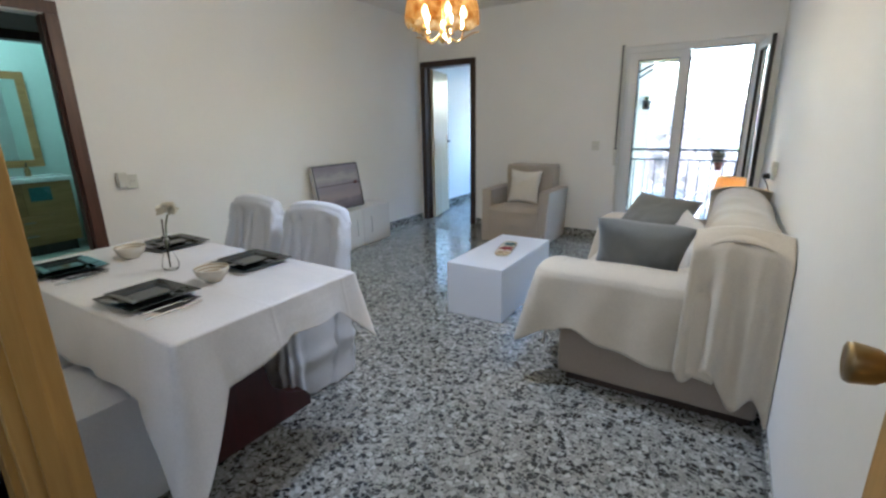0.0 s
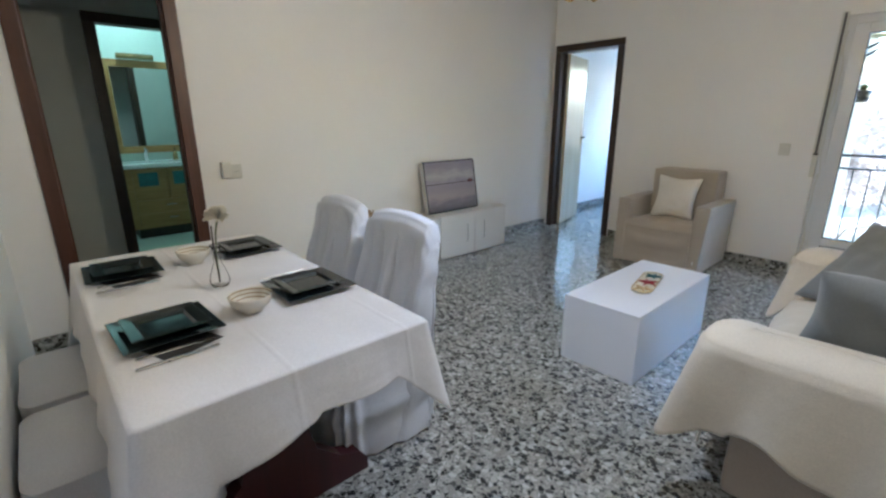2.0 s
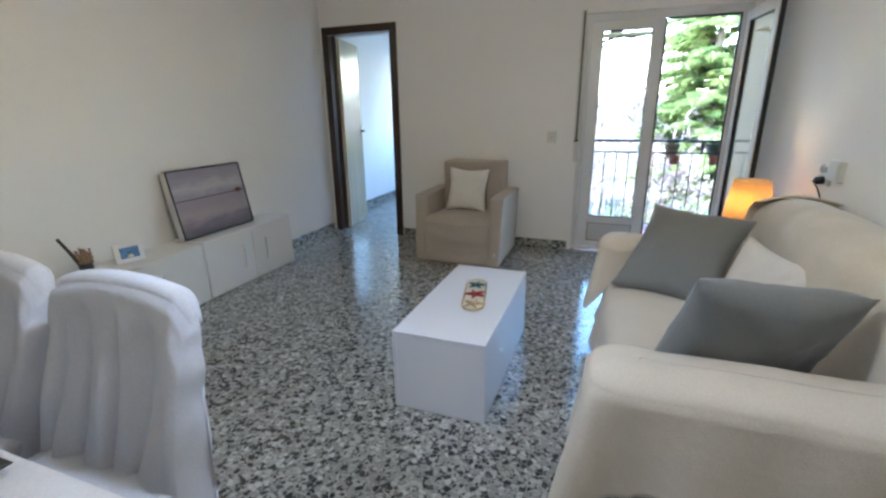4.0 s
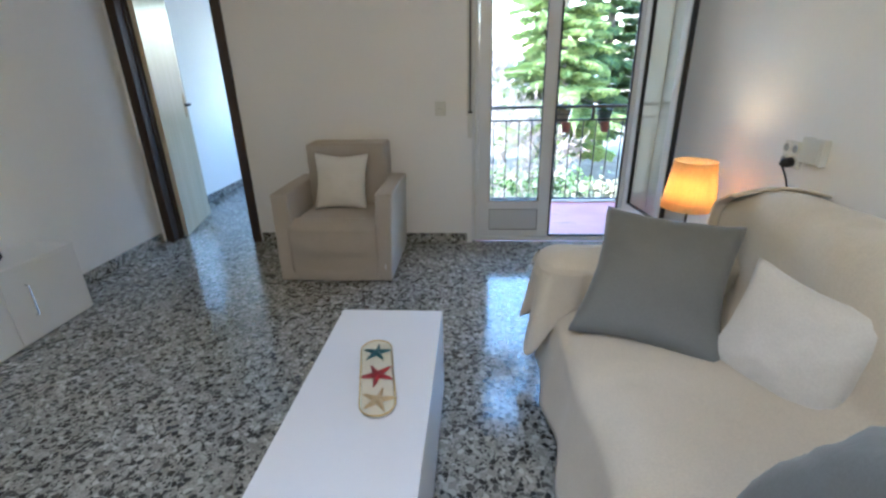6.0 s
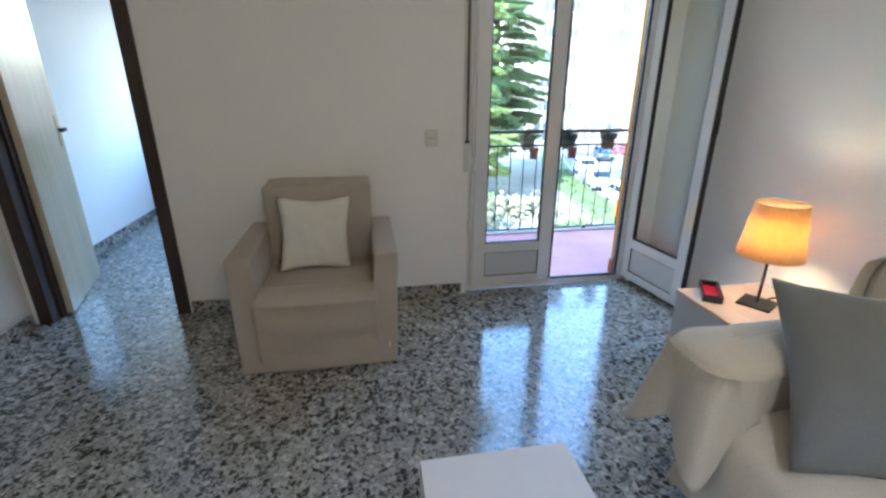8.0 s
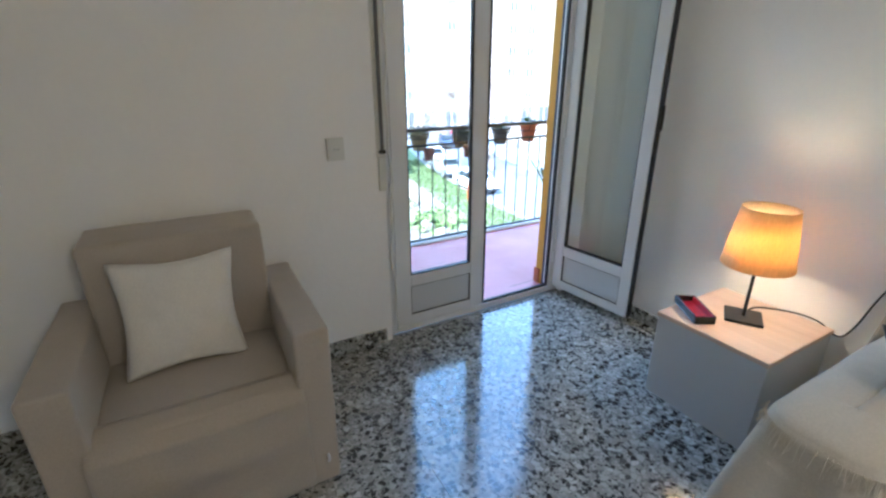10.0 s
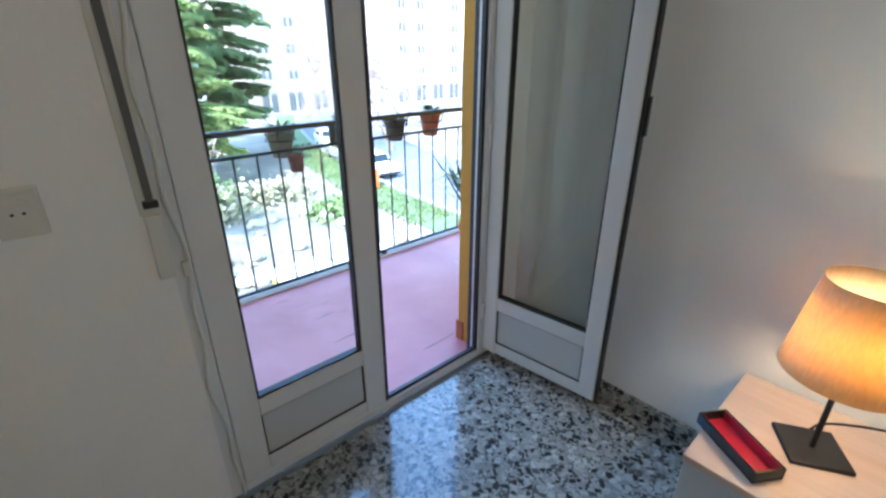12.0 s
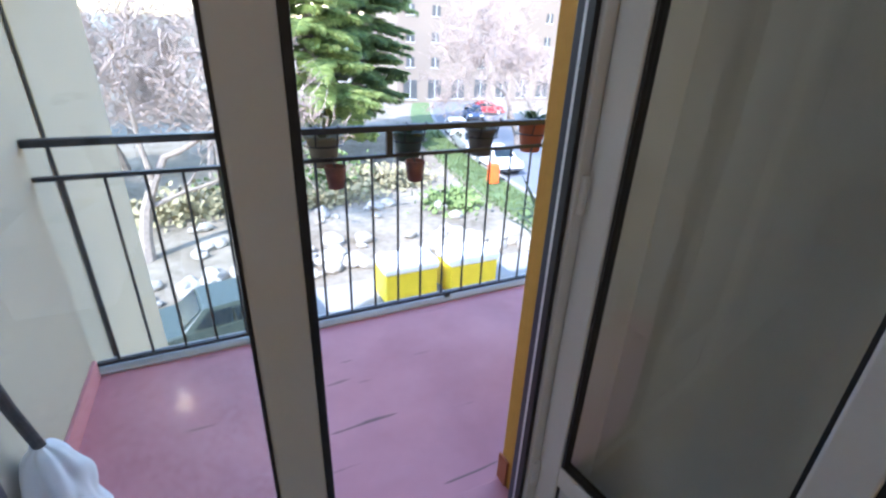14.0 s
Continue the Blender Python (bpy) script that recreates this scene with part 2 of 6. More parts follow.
def part(name, bm, material, parent=None, label="", smooth=False):
    """Links a bmesh, in world coordinates, as one mesh under a thing or a part."""
    at = PLACE.get(parent.name, Vector()) if parent else Vector()
    bm.transform(Matrix.Translation(-at))
    me = bpy.data.meshes.new(name)
    bmesh.ops.recalc_face_normals(bm, faces=bm.faces)
    if smooth:
        for f in bm.faces:
            f.smooth = True
    bm.to_mesh(me)
    bm.free()
    me.materials.append(material)
    ob = new(name, me)
    if smooth == "edges":
        me.set_sharp_from_angle(angle=radians(40))
    if parent:
        ob.parent = parent
    PLACE[ob.name] = at
    return tagged(ob, label)


def solo(name, bm, material, label="", category="", group="", kind="", smooth=False):
    ob = part(name, bm, material, None, "", smooth)
    return tagged(ob, label, category, group, kind)


def join(bm, other):
    me = bpy.data.meshes.new("joint")
    other.to_mesh(me)
    other.free()
    bm.from_mesh(me)
    bpy.data.meshes.remove(me)
    return bm


def box(x0, y0, z0, x1, y1, z1, bevel=0.0, seg=2, into=None):
    b = bmesh.new()
    bmesh.ops.create_cube(b, size=1.0)
    for v in b.verts:
        v.co = Vector((x0 + (v.co.x + 0.5) * (x1 - x0), y0 + (v.co.y + 0.5) * (y1 - y0), z0 + (v.co.z + 0.5) * (z1 - z0)))
    if bevel:
        bmesh.ops.bevel(b, geom=b.edges[:], offset=bevel, segments=seg, affect="EDGES", profile=0.6)
    return join(into, b) if into is not None else b


def tube(pts, r, n=8, into=None):
    """A round bar along a line of points; r is one radius or one for each point."""
    b = into if into is not None else bmesh.new()
    pts = [Vector(p) for p in pts]
    radii = r if isinstance(r, (list, tuple)) else [r] * len(pts)
    up, rings = None, []
    for i, p in enumerate(pts):
        d = (pts[min(i + 1, len(pts) - 1)] - pts[max(i - 1, 0)]).normalized()
        if up is None:
            up = d.orthogonal().normalized()
        side = d.cross(up)
        side = side.normalized() if side.length > 1e-6 else d.orthogonal().normalized()
        up = side.cross(d).normalized()
        rings.append([b.verts.new(p + (up * math.cos(a) + side * math.sin(a)) * radii[i]) for a in (2 * math.pi * k / n for k in range(n))])
    for a, c in zip(rings, rings[1:]):
        for k in range(n):
            b.faces.new((a[k], a[(k + 1) % n], c[(k + 1) % n], c[k]))
    b.faces.new(rings[0][::-1])
    b.faces.new(rings[-1])
    return b


def lathe(profile, x=0.0, y=0.0, z=0.0, n=28, into=None):
    """Turns a profile of (radius, height) about an upright line; radius 0 closes it."""
    b = into if into is not None else bmesh.new()
    rings = []
    for r, h in profile:
        rings.append([b.verts.new((x, y, z + h))] if r <= 0 else [b.verts.new((x + r * math.cos(2 * math.pi * k / n), y + r * math.sin(2 * math.pi * k / n), z + h)) for k in range(n)])
    for a, c in zip(rings, rings[1:]):
        for k in range(n):
            q = [a[k % len(a)], a[(k + 1) % len(a)], c[(k + 1) % len(c)], c[k % len(c)]]
            q = list(dict.fromkeys(q))
            if len(q) > 2:
                b.faces.new(q)
    return b


def sheet(fn, nu, nv, wrap=False, thick=0.0, into=None):
    """A surface fn(u, v) over 0..1 squares; wrap closes it in u; thick gives it a body."""
    b = bmesh.new()
    cols = nu if wrap else nu + 1
    vs = [[b.verts.new(fn(i / nu, j / nv)) for j in range(nv + 1)] for i in range(cols)]
    for i in range(nu):
        for j in range(nv):
            p, q = vs[i], vs[(i + 1) % cols]
            b.faces.new((p[j], q[j], q[j + 1], p[j + 1]))
    if thick:
        bmesh.ops.recalc_face_normals(b, faces=b.faces)
        bmesh.ops.solidify(b, geom=b.faces[:], thickness=thick)
    return join(into, b) if into is not None else b


def wob(x, y, z, s=1.0):
    return noise.noise(Vector((x * s, y * s, z * s)))


def wall(name, axis, at, thick, a0, a1, z0, z1, holes=(), material=None, kind="structure", label=""):
    """An upright wall from at to at + thick; holes are (from, to, bottom, top) along it."""
    b = bmesh.new()

    def piece(u0, u1, w0, w1):
        if u1 - u0 < 1e-4 or w1 - w0 < 1e-4:
            return
        if axis == "x":
            box(u0, at, w0, u1, at + thick, w1, into=b)
        else:
            box(at, u0, w0, at + thick, u1, w1, into=b)
    u = a0
    for h0, h1, lo, hi in sorted(holes):
        piece(u, h0, z0, z1)
        piece(h0, h1, z0, lo)
        piece(h0, h1, hi, z1)
        u = h1
    piece(u, a1, z0, z1)
    return solo(name, b, material or M_WALL, label, "wall", "", kind)


# ---------------------------------------------------------------- the flat: floor, walls, ceiling
WX, EX, NY, SY, CZ = -3.21, 0.775, 6.36, 1.35, 2.65
NT = 0.235
solo("ceiling", box(-6.9, -1.2, CZ, EX + 0.3, NY + NT, CZ + 0.25), M_CEIL, "plain white painted ceiling", "ceiling", kind="structure")
wall("wall_west", "y", WX - 0.11, 0.11, SY - 0.12, NY, 0, CZ, [(1.63, 2.31, 0, 2.03)], label="plain white painted plaster wall beside the dining table")
wall("wall_north", "x", NY, NT, -3.6, EX + 0.25, 0, CZ, [(-3.11, -2.41, 0, 2.05), (-0.575, 0.645, 0, 2.06)], label="white painted wall with the balcony door")
wall("wall_east", "y", EX, 0.25, -1.2, NY, 0, CZ, label="white painted wall behind the sofa")
wall("wall_south", "x", SY - 0.12, 0.12, -3.6, 0.775, 0, CZ, [(-0.94, 0.70, 0, 2.14)], label="white painted wall around the hall doorway")
solo("hall_wall_south", box(-3.6, -1.3, 0, EX + 0.25, -1.2, CZ), M_WALL, "white painted hall wall", "wall", kind="structure")
solo("hall_wall_west", box(-3.7, -1.3, 0, -3.6, SY - 0.12, CZ), M_WALL, "white painted hall wall", "wall", kind="structure")


def skirting(name, x0, y0, x1, y1):
    """Terrazzo skirting with an eased upper edge."""
    solo(name, box(x0, y0, 0, x1, y1, 0.082, 0.004, 1), M_SKIRT, "grey terrazzo skirting along the wall", "skirting", kind="structure")


skirting("baseboard_north", -2.33, NY - 0.014, -0.61, NY)
skirting("baseboard_west", WX, 2.39, WX + 0.014, NY - 0.02)
skirting("baseboard_west_short", WX, SY, WX + 0.014, 1.55)
skirting("baseboard_east", EX - 0.014, SY, EX, NY - 0.003)


def door_lining(name, axis, at0, at1, a0, a1, h, w, material, label):
    """A door lining with architraves on both sides: two uprights and a head, each a part."""
    mid = (a0 + a1) / 2
    d = thing(name, *((mid, at0, 0) if axis == "x" else (at0, mid, 0)), label, "door frame", "", "structure")
    lo, hi = at0 - 0.016, at1 + 0.016

    def bar(u0, u1, z0, z1):
        b = box(u0, lo, z0, u1, hi, z1, 0.005) if axis == "x" else box(lo, u0, z0, hi, u1, z1, 0.005)
        return b
    part("jamb", bar(a0, a0 + w, 0, h - w), material, d)
    part("jamb", bar(a1 - w, a1, 0, h - w), material, d)
    part("head", bar(a0, a1, h - w, h), material, d)
    s0, s1 = at0 + (at1 - at0) * 0.55, at0 + (at1 - at0) * 0.55 + 0.03
    for u0, u1 in ((a0 + w, a0 + w + 0.012), (a1 - w - 0.012, a1 - w)):
        part("stop", box(u0, s0, 0, u1, s1, h - w) if axis == "x" else box(s0, u0, 0, s1, u1, h - w), material, d)
    return d


door_lining("door_1", "x", NY, NY + 0.11, -3.18, -2.342, 2.12, 0.072, M_DARKWOOD, "very dark stained wooden door frame to the bedroom")
door_lining("door_2", "y", WX - 0.11, WX, 1.56, 2.382, 2.11, 0.075, M_REDWOOD, "red-brown wooden frame of the passage opening")

# hall doorway: ochre varnished lining, and one leaf folded back with its knob
hd = thing("door_3", -0.12, SY - 0.06, 0, "ochre varnished wooden door lining of the hall", "door frame", "", "structure")
for u0, u1, kind_name in ((-0.94, -0.90, "jamb"), (0.66, 0.70, "jamb")):
    part(kind_name, box(u0, SY - 0.125, 0, u1, SY + 0.005, 2.10, 0.004), M_OCHREWOOD, hd)
part("head", box(-0.94, SY - 0.125, 2.10, 0.70, SY + 0.005, 2.14, 0.004), M_OCHREWOOD, hd)
for u0, u1 in ((-1.01, -0.935), (0.695, 0.76)):
    part("architrave", box(u0, SY - 0.142, 0, u1, SY - 0.12, 2.2, 0.006), M_OCHREWOOD, hd)
part("stop", box(-0.90, SY - 0.09, 0, -0.885, SY - 0.045, 2.10, 0.003), M_OCHREWOOD, hd)
leaf = thing("hall_door_leaf", 0.74, 1.56, 0, "narrow ochre wooden door leaf folded back to the wall", "door")
part("panel", box(0.722, 1.37, 0.01, 0.757, 1.75, 2.05, 0.003), M_OCHREWOOD, leaf)
part("knob", tube([(0.722, 1.70, 1.03), (0.705, 1.70, 1.03), (0.69, 1.70, 1.03), (0.665, 1.70, 1.03), (0.66, 1.70, 1.03)], [0.013, 0.013, 0.023, 0.027, 0.025], 20), M_OLDBRASS, leaf, "aged brass knob", True)
hc = thing("hall_cabinet", -1.3, 1.1, 0, "dark red wooden cabinet against the hall wall", "cabinet")
part("body", box(-1.9, 0.86, 0.0, -1.06, 1.2, 0.93, 0.006), M_MAROON, hc)
part("top", box(-1.92, 0.84, 0.93, -1.04, 1.205, 0.955, 0.006), M_MAROON, hc)

# Out-of-view ceiling light, added to brighten the hall doorway and nearby furniture.
hl = thing("hall_fill_light", -0.6, 0.0, CZ, "added round fill light on the hall ceiling, out of view", "ceiling light")
part("base", lathe([(0, 0), (0.13, 0), (0.13, -0.02), (0, -0.02)], -0.6, 0.0, CZ, 28), M_PVC, hl)
part("diffuser", lathe([(0.125, -0.0205), (0.12, -0.05), (0.08, -0.08), (0, -0.095)], -0.6, 0.0, CZ, 28), glow("hall_fill_glow", (1.0, 0.95, 0.86), 1.0), hl, "", True)
lamp("hall_fill_lamp", (-0.6, 0.0, CZ - 0.18), 0.8, (1.0, 0.97, 0.93), 0.08)

# bedroom door leaf, swung open into the bedroom
bl = thing("bedroom_door_leaf", 0, 0, 0, "open greige varnished door leaf with dark handle", "door")
part("panel", box(0, -0.035, 0.008, 0.69, 0.0, 2.035, 0.003), M_DOORLEAF, bl)
hdl = part("handle", tube([(0.63, -0.036, 1.07), (0.63, -0.075, 1.07)], 0.009, 10), M_BLACK, bl, "dark metal lever handle", True)
part("lever", tube([(0.635, -0.075, 1.07), (0.585, -0.078, 1.07), (0.53, -0.075, 1.068)], [0.012, 0.012, 0.010], 10), M_BLACK, hdl, "", True)
part("lever", tube([(0.63, 0.0, 1.07), (0.63, 0.06, 1.07), (0.585, 0.064, 1.07), (0.52, 0.06, 1.068)], [0.013, 0.013, 0.013, 0.011], 10), M_BLACK, hdl, "", True)
part("backplate", box(0.605, -0.0385, 0.96, 0.65, -0.0345, 1.16, 0.001), M_OLDBRASS, hdl)
bl.matrix_basis = pose(-3.095, NY + 0.105, 0, 0, 0, 104.5)

# bedroom shell
solo("bedroom_wall_west", box(-3.62, NY + NT, 0, -3.5, 9.0, CZ), M_WALL, "pale white painted bedroom wall", "wall", kind="structure")
solo("bedroom_wall_east", box(-1.0, NY + NT, 0, -0.9, 9.0, CZ), M_WALL, "pale white painted bedroom wall", "wall", kind="structure")
wall("bedroom_wall_north", "x", 9.0, 0.2, -3.62, -0.9, 0, CZ, [(-3.3, -1.2, 0.35, 2.3)], label="bedroom wall with a window opening")
solo("bedroom_ceiling", box(-3.62, NY + NT, CZ, -0.9, 9.2, CZ + 0.2), M_CEIL, "plain white bedroom ceiling", "ceiling", kind="structure")
solo("bedroom_baseboard", box(-3.5, NY + NT, 0, -3.486, 9.0, 0.082, 0.004, 1), M_SKIRT, "grey terrazzo skirting in the bedroom", "skirting", kind="structure")

# passage and bathroom
M_BATHTILE = mat("pale_green_tile", (0.62, 0.74, 0.68), 0.2, vary=0.05, big=1.5, fine=30, relief=0.05, world_space=True)
M_BATHFLOOR = mat("green_grey_tile", (0.42, 0.50, 0.42), 0.35, vary=0.1, world_space=True)
M_GREYWALL = mat("grey_passage_paint", (0.50, 0.52, 0.50), 0.7, vary=0.04, world_space=True)
IX = -4.5
wall("passage_wall_west", "y", IX - 0.1, 0.1, 0.2, 4.2, 0, CZ, [(2.10, 2.80, 0, 2.05)], M_GREYWALL, label="grey painted passage wall")
solo("passage_wall_south", box(IX, 0.1, 0, WX - 0.11, 0.2, CZ), M_GREYWALL, "grey painted passage wall", "wall", kind="structure")
solo("passage_wall_north", box(IX, 4.2, 0, WX - 0.11, 4.3, CZ), M_GREYWALL, "grey painted passage wall", "wall", kind="structure")
door_lining("door_4", "y", IX - 0.1, IX, 2.03, 2.87, 2.12, 0.075, M_DARKWOOD, "near-black wooden door frame of the bathroom")
BX = -6.25
solo("bathroom_wall_west", box(BX - 0.1, 1.5, 0, BX, 4.0, CZ), M_BATHTILE, "pale green tiled bathroom wall", "wall", kind="structure")
solo("bathroom_wall_south", box(BX, 1.5, 0, IX - 0.1, 1.6, CZ), M_BATHTILE, "pale green tiled bathroom wall", "wall", kind="structure")
solo("bathroom_wall_north", box(BX, 3.3, 0, IX - 0.1, 3.4, CZ), M_BATHTILE, "pale green tiled bathroom wall", "wall", kind="structure")
solo("bathroom_floor", box(BX, 1.6, -0.05, IX - 0.1, 3.3, 0.004), M_BATHFLOOR, "green-grey bathroom floor", "floor", kind="structure")
van = thing("bathroom_vanity", -5.95, 2.7, 0, "honey oak vanity unit with white basin top", "vanity")
part("body", box(BX + 0.01, 2.26, 0.12, -5.8, 3.12, 0.80, 0.006), M_VANITY, van)
part("plinth", box(BX + 0.03, 2.32, 0.004, -5.86, 3.08, 0.12), M_DARKWOOD, van)
M_CERAMIC = mat("white_ceramic", (0.82, 0.83, 0.82), 0.12, vary=0.01, relief=0.0)
part("basin", box(BX + 0.005, 2.24, 0.80, -5.76, 3.14, 0.85, 0.012), M_CERAMIC, van, "white ceramic basin top")
M_TEAL = mat("teal_printed_panel", (0.06, 0.16, 0.17), 0.25, vary=0.3, big=9)
for y0 in (2.36, 2.70):
    f = part("door", box(-5.802, y0 - 0.02, 0.46, -5.785, y0 + 0.28, 0.78, 0.004), M_VANITY, van)
    part("inset", box(-5.787, y0 + 0.03, 0.60, -5.780, y0 + 0.22, 0.75, 0.002), M_TEAL, f, "dark teal glass inset")
for z0 in (0.16, 0.31):
    f = part("drawer", box(-5.802, 2.34, z0, -5.785, 2.98, z0 + 0.13, 0.004), M_VANITY, van)
    part("handle", tube([(-5.77, 2.62, z0 + 0.07), (-5.77, 2.72, z0 + 0.07)], 0.006), M_STEEL, f)
tap = thing("basin_tap", -6.05, 2.66, 0.85, "chrome basin mixer tap on the vanity", "tap")
part("body", tube([(-6.08, 2.55, 0.85), (-6.08, 2.55, 0.95), (-6.03, 2.55, 0.985), (-5.98, 2.55, 0.97)], [0.02, 0.018, 0.014, 0.012], 12), M_STEEL, tap, "", True)
part("lever", tube([(-6.08, 2.55, 0.955), (-6.09, 2.55, 1.01)], 0.008), M_STEEL, tap)
sd = thing("soap_dispenser", -6.1, 2.86, 0.85, "dark soap dispenser on the basin", "bottle")
part("bottle", lathe([(0, 0), (0.028, 0), (0.03, 0.06), (0.02, 0.09), (0.01, 0.1), (0, 0.1)], -6.12, 2.86, 0.85, 14), M_OLDBRASS, sd, "", True)
part("pump", tube([(-6.12, 2.86, 0.95), (-6.12, 2.86, 0.99), (-6.09, 2.86, 0.995)], 0.006), M_BLACK, sd)
mir = thing("bathroom_mirror", BX, 2.6, 1.4, "wood-framed mirror above the vanity", "mirror")
M_MIRROR, _t, _b = nodes_of("mirror_silver")
_b.inputs["Base Color"].default_value, _b.inputs["Metallic"].default_value, _b.inputs["Roughness"].default_value = (0.86, 0.9, 0.86, 1), 1.0, 0.02
part("pane", box(BX + 0.012, 2.37, 1.02, BX + 0.02, 2.98, 1.88), M_MIRROR, mir, "silvered mirror pane")
for q in ((2.29, 0.94, 2.37, 1.96), (2.98, 0.94, 3.06, 1.96), (2.37, 0.94, 2.98, 1.02), (2.37, 1.88, 2.98, 1.96)):
    part("frame", box(BX + 0.004, q[0], q[1], BX + 0.034, q[2], q[3], 0.004), M_VANITY, mir)
ml = thing("mirror_lamp", BX, 2.6, 2.0, "brass picture lamp above the bathroom mirror", "lamp")
part("shade", tube([(BX + 0.09, 2.45, 1.99), (BX + 0.09, 2.80, 1.99)], 0.03, 12), M_OLDBRASS, ml, "", True)
part("arm", tube([(BX + 0.004, 2.62, 1.98), (BX + 0.09, 2.62, 1.99)], 0.01), M_OLDBRASS, ml)
cl = thing("bathroom_ceiling_light", -5.6, 2.45, CZ, "round white recessed ceiling light", "ceiling light")
part("diffuser", lathe([(0, -0.02), (0.09, -0.02), (0.09, 0.0), (0, 0.0)], -5.6, 2.45, CZ - 0.002, 20), glow("bath_lamp_glow", (0.85, 1.0, 0.85), 2.0), cl)
lamp("bathroom_lamp", (-5.6, 2.45, CZ - 0.12), 0.7, (0.74, 1.0, 0.80), 0.09)

# ---------------------------------------------------------------- balcony door
FY0, FY1 = 6.40, 6.455
wf = thing("window_1", 0.03, NY, 0, "white aluminium balcony door with one leaf open", "balcony door", "", "structure")
for q in ((-0.592, 0, -0.525, 2.075), (0.575, 0, 0.66, 2.075)):
    part("frame", box(q[0], FY0, q[1], q[2], FY1, q[3], 0.004), M_PVC, wf)
part("frame", box(-0.525, FY0, 2.0, 0.575, FY1, 2.075, 0.004), M_PVC, wf)
part("threshold", box(-0.525, FY0, 0, 0.575, FY0 + 0.03, 0.035, 0.004), M_PVC, wf, "white lacquered threshold")
part("gasket", box(0.056, FY0 + 0.02, 1.985, 0.575, FY0 + 0.034, 2.0), M_RUBBER, wf)
part("gasket", box(0.056, FY0 + 0.012, 0.0352, 0.575, FY0 + 0.028, 0.05), M_RUBBER, wf)
part("gasket", box(0.562, FY0 + 0.012, 0.05, 0.5748, FY0 + 0.03, 1.985), M_RUBBER, wf)


def door_leaf(name, w, stile, label):
    """A glazed leaf with a solid panel below: x along it from its hinge, y its depth."""
    d = thing(name, 0, 0, 0, label, "balcony door leaf")
    z0, z1, d0, d1 = 0.04, 1.998, 0.0, 0.042
    part("stile", box(0, d0, z0, stile, d1, z1, 0.005), M_PVC, d)
    part("stile", box(w - stile, d0, z0, w, d1, z1, 0.005), M_PVC, d)
    for a, b2 in ((z0, z0 + 0.055), (0.27, 0.335), (z1 - 0.07, z1)):
        part("rail", box(stile, d0 + 0.001, a, w - stile, d1 - 0.001, b2, 0.004), M_PVC, d)
    part("lower_panel", box(stile - 0.005, d0 + 0.013, z0 + 0.05, w - stile + 0.005, d1 - 0.013, 0.275), M_PANEL, d, "grey-white lower panel")
    pane = part("pane", box(stile - 0.006, d0 + 0.018, 0.33, w - stile + 0.006, d0 + 0.024, z1 - 0.066), M_GLASS, d, "clear glass pane")
    pane.visible_shadow = False
    g = 0.007
    for q in ((stile, 0.335, stile + g, z1 - 0.07), (w - stile - g, 0.335, w - stile, z1 - 0.07), (stile + g, 0.335, w - stile - g, 0.335 + g), (stile + g, z1 - 0.07 - g, w - stile - g, z1 - 0.07),
              (stile, 0.095, stile + 0.004, 0.27), (w - stile - 0.004, 0.095, w - stile, 0.27), (stile + 0.004, 0.095, w - stile - 0.004, 0.099), (stile + 0.004, 0.266, w - stile - 0.004, 0.27)):
        part("gasket", box(q[0], d0 + 0.006, q[1], q[2], d1 - 0.006, q[3]), M_RUBBER, d)
    return d


left_leaf = door_leaf("fixed_door_leaf", 0.562, 0.088, "closed white glazed balcony door leaf")
part("edge_seal", box(0.5625, 0.004, 0.045, 0.578, 0.038, 1.99, 0.002), M_RUBBER, left_leaf, "black sealing edge")
left_leaf.matrix_basis = pose(-0.524, FY0 - 0.004, 0, 0, 0, 0)
open_leaf = door_leaf("open_door_leaf", 0.555, 0.068, "white glazed balcony door leaf standing open")
part("edge_seal", box(0.5555, 0.006, 0.045, 0.566, 0.036, 1.99), M_RUBBER, open_leaf, "black sealing edge")
part("lock", box(0.5665, 0.010, 1.10, 0.576, 0.032, 1.22, 0.002), M_BLACK, open_leaf, "black lock case")
for z in (0.25, 1.05, 1.85):
    part("hinge", tube([(0.0, -0.008, z - 0.04), (0.0, -0.008, z + 0.04)], 0.009, 10), M_PVC, open_leaf)
open_leaf.matrix_basis = pose(0.60, FY0 - 0.004, 0, 0, 0, -83.2)

# shutter strap and its box beside the window
st = thing("shutter_strap", -0.585, NY, 1.0, "grey roller shutter strap on the wall", "strap")
part("strap", box(-0.596, NY - 0.018, 1.03, -0.580, NY - 0.015, 2.08), mat("grey_webbing", (0.13, 0.13, 0.135), 0.8), st)
part("clip", box(-0.603, NY - 0.026, 1.02, -0.573, NY - 0.008, 1.036, 0.002), M_BLACK, st)
part("guide", box(-0.607, NY - 0.014, 0.84, -0.571, NY, 1.0, 0.004), M_PLASTIC, st)
part("cover", box(-0.612, NY - 0.006, 1.0, -0.566, NY, 2.09, 0.002), M_PLASTIC, st)
cb = thing("wall_cable", -0.55, NY, 0.5, "white painted cable clipped beside the window", "cable")
part("cable", tube([(-0.552 + 0.008 * math.sin(z * 9) + 0.006 * math.sin(z * 23), NY - 0.007, z) for z in np.linspace(0.05, 1.95, 40)], 0.0055, 6), M_PLASTIC, cb, "", True)
part("clip", box(-0.556, NY - 0.014, 0.83, -0.538, NY, 0.87, 0.002), M_PLASTIC, cb)

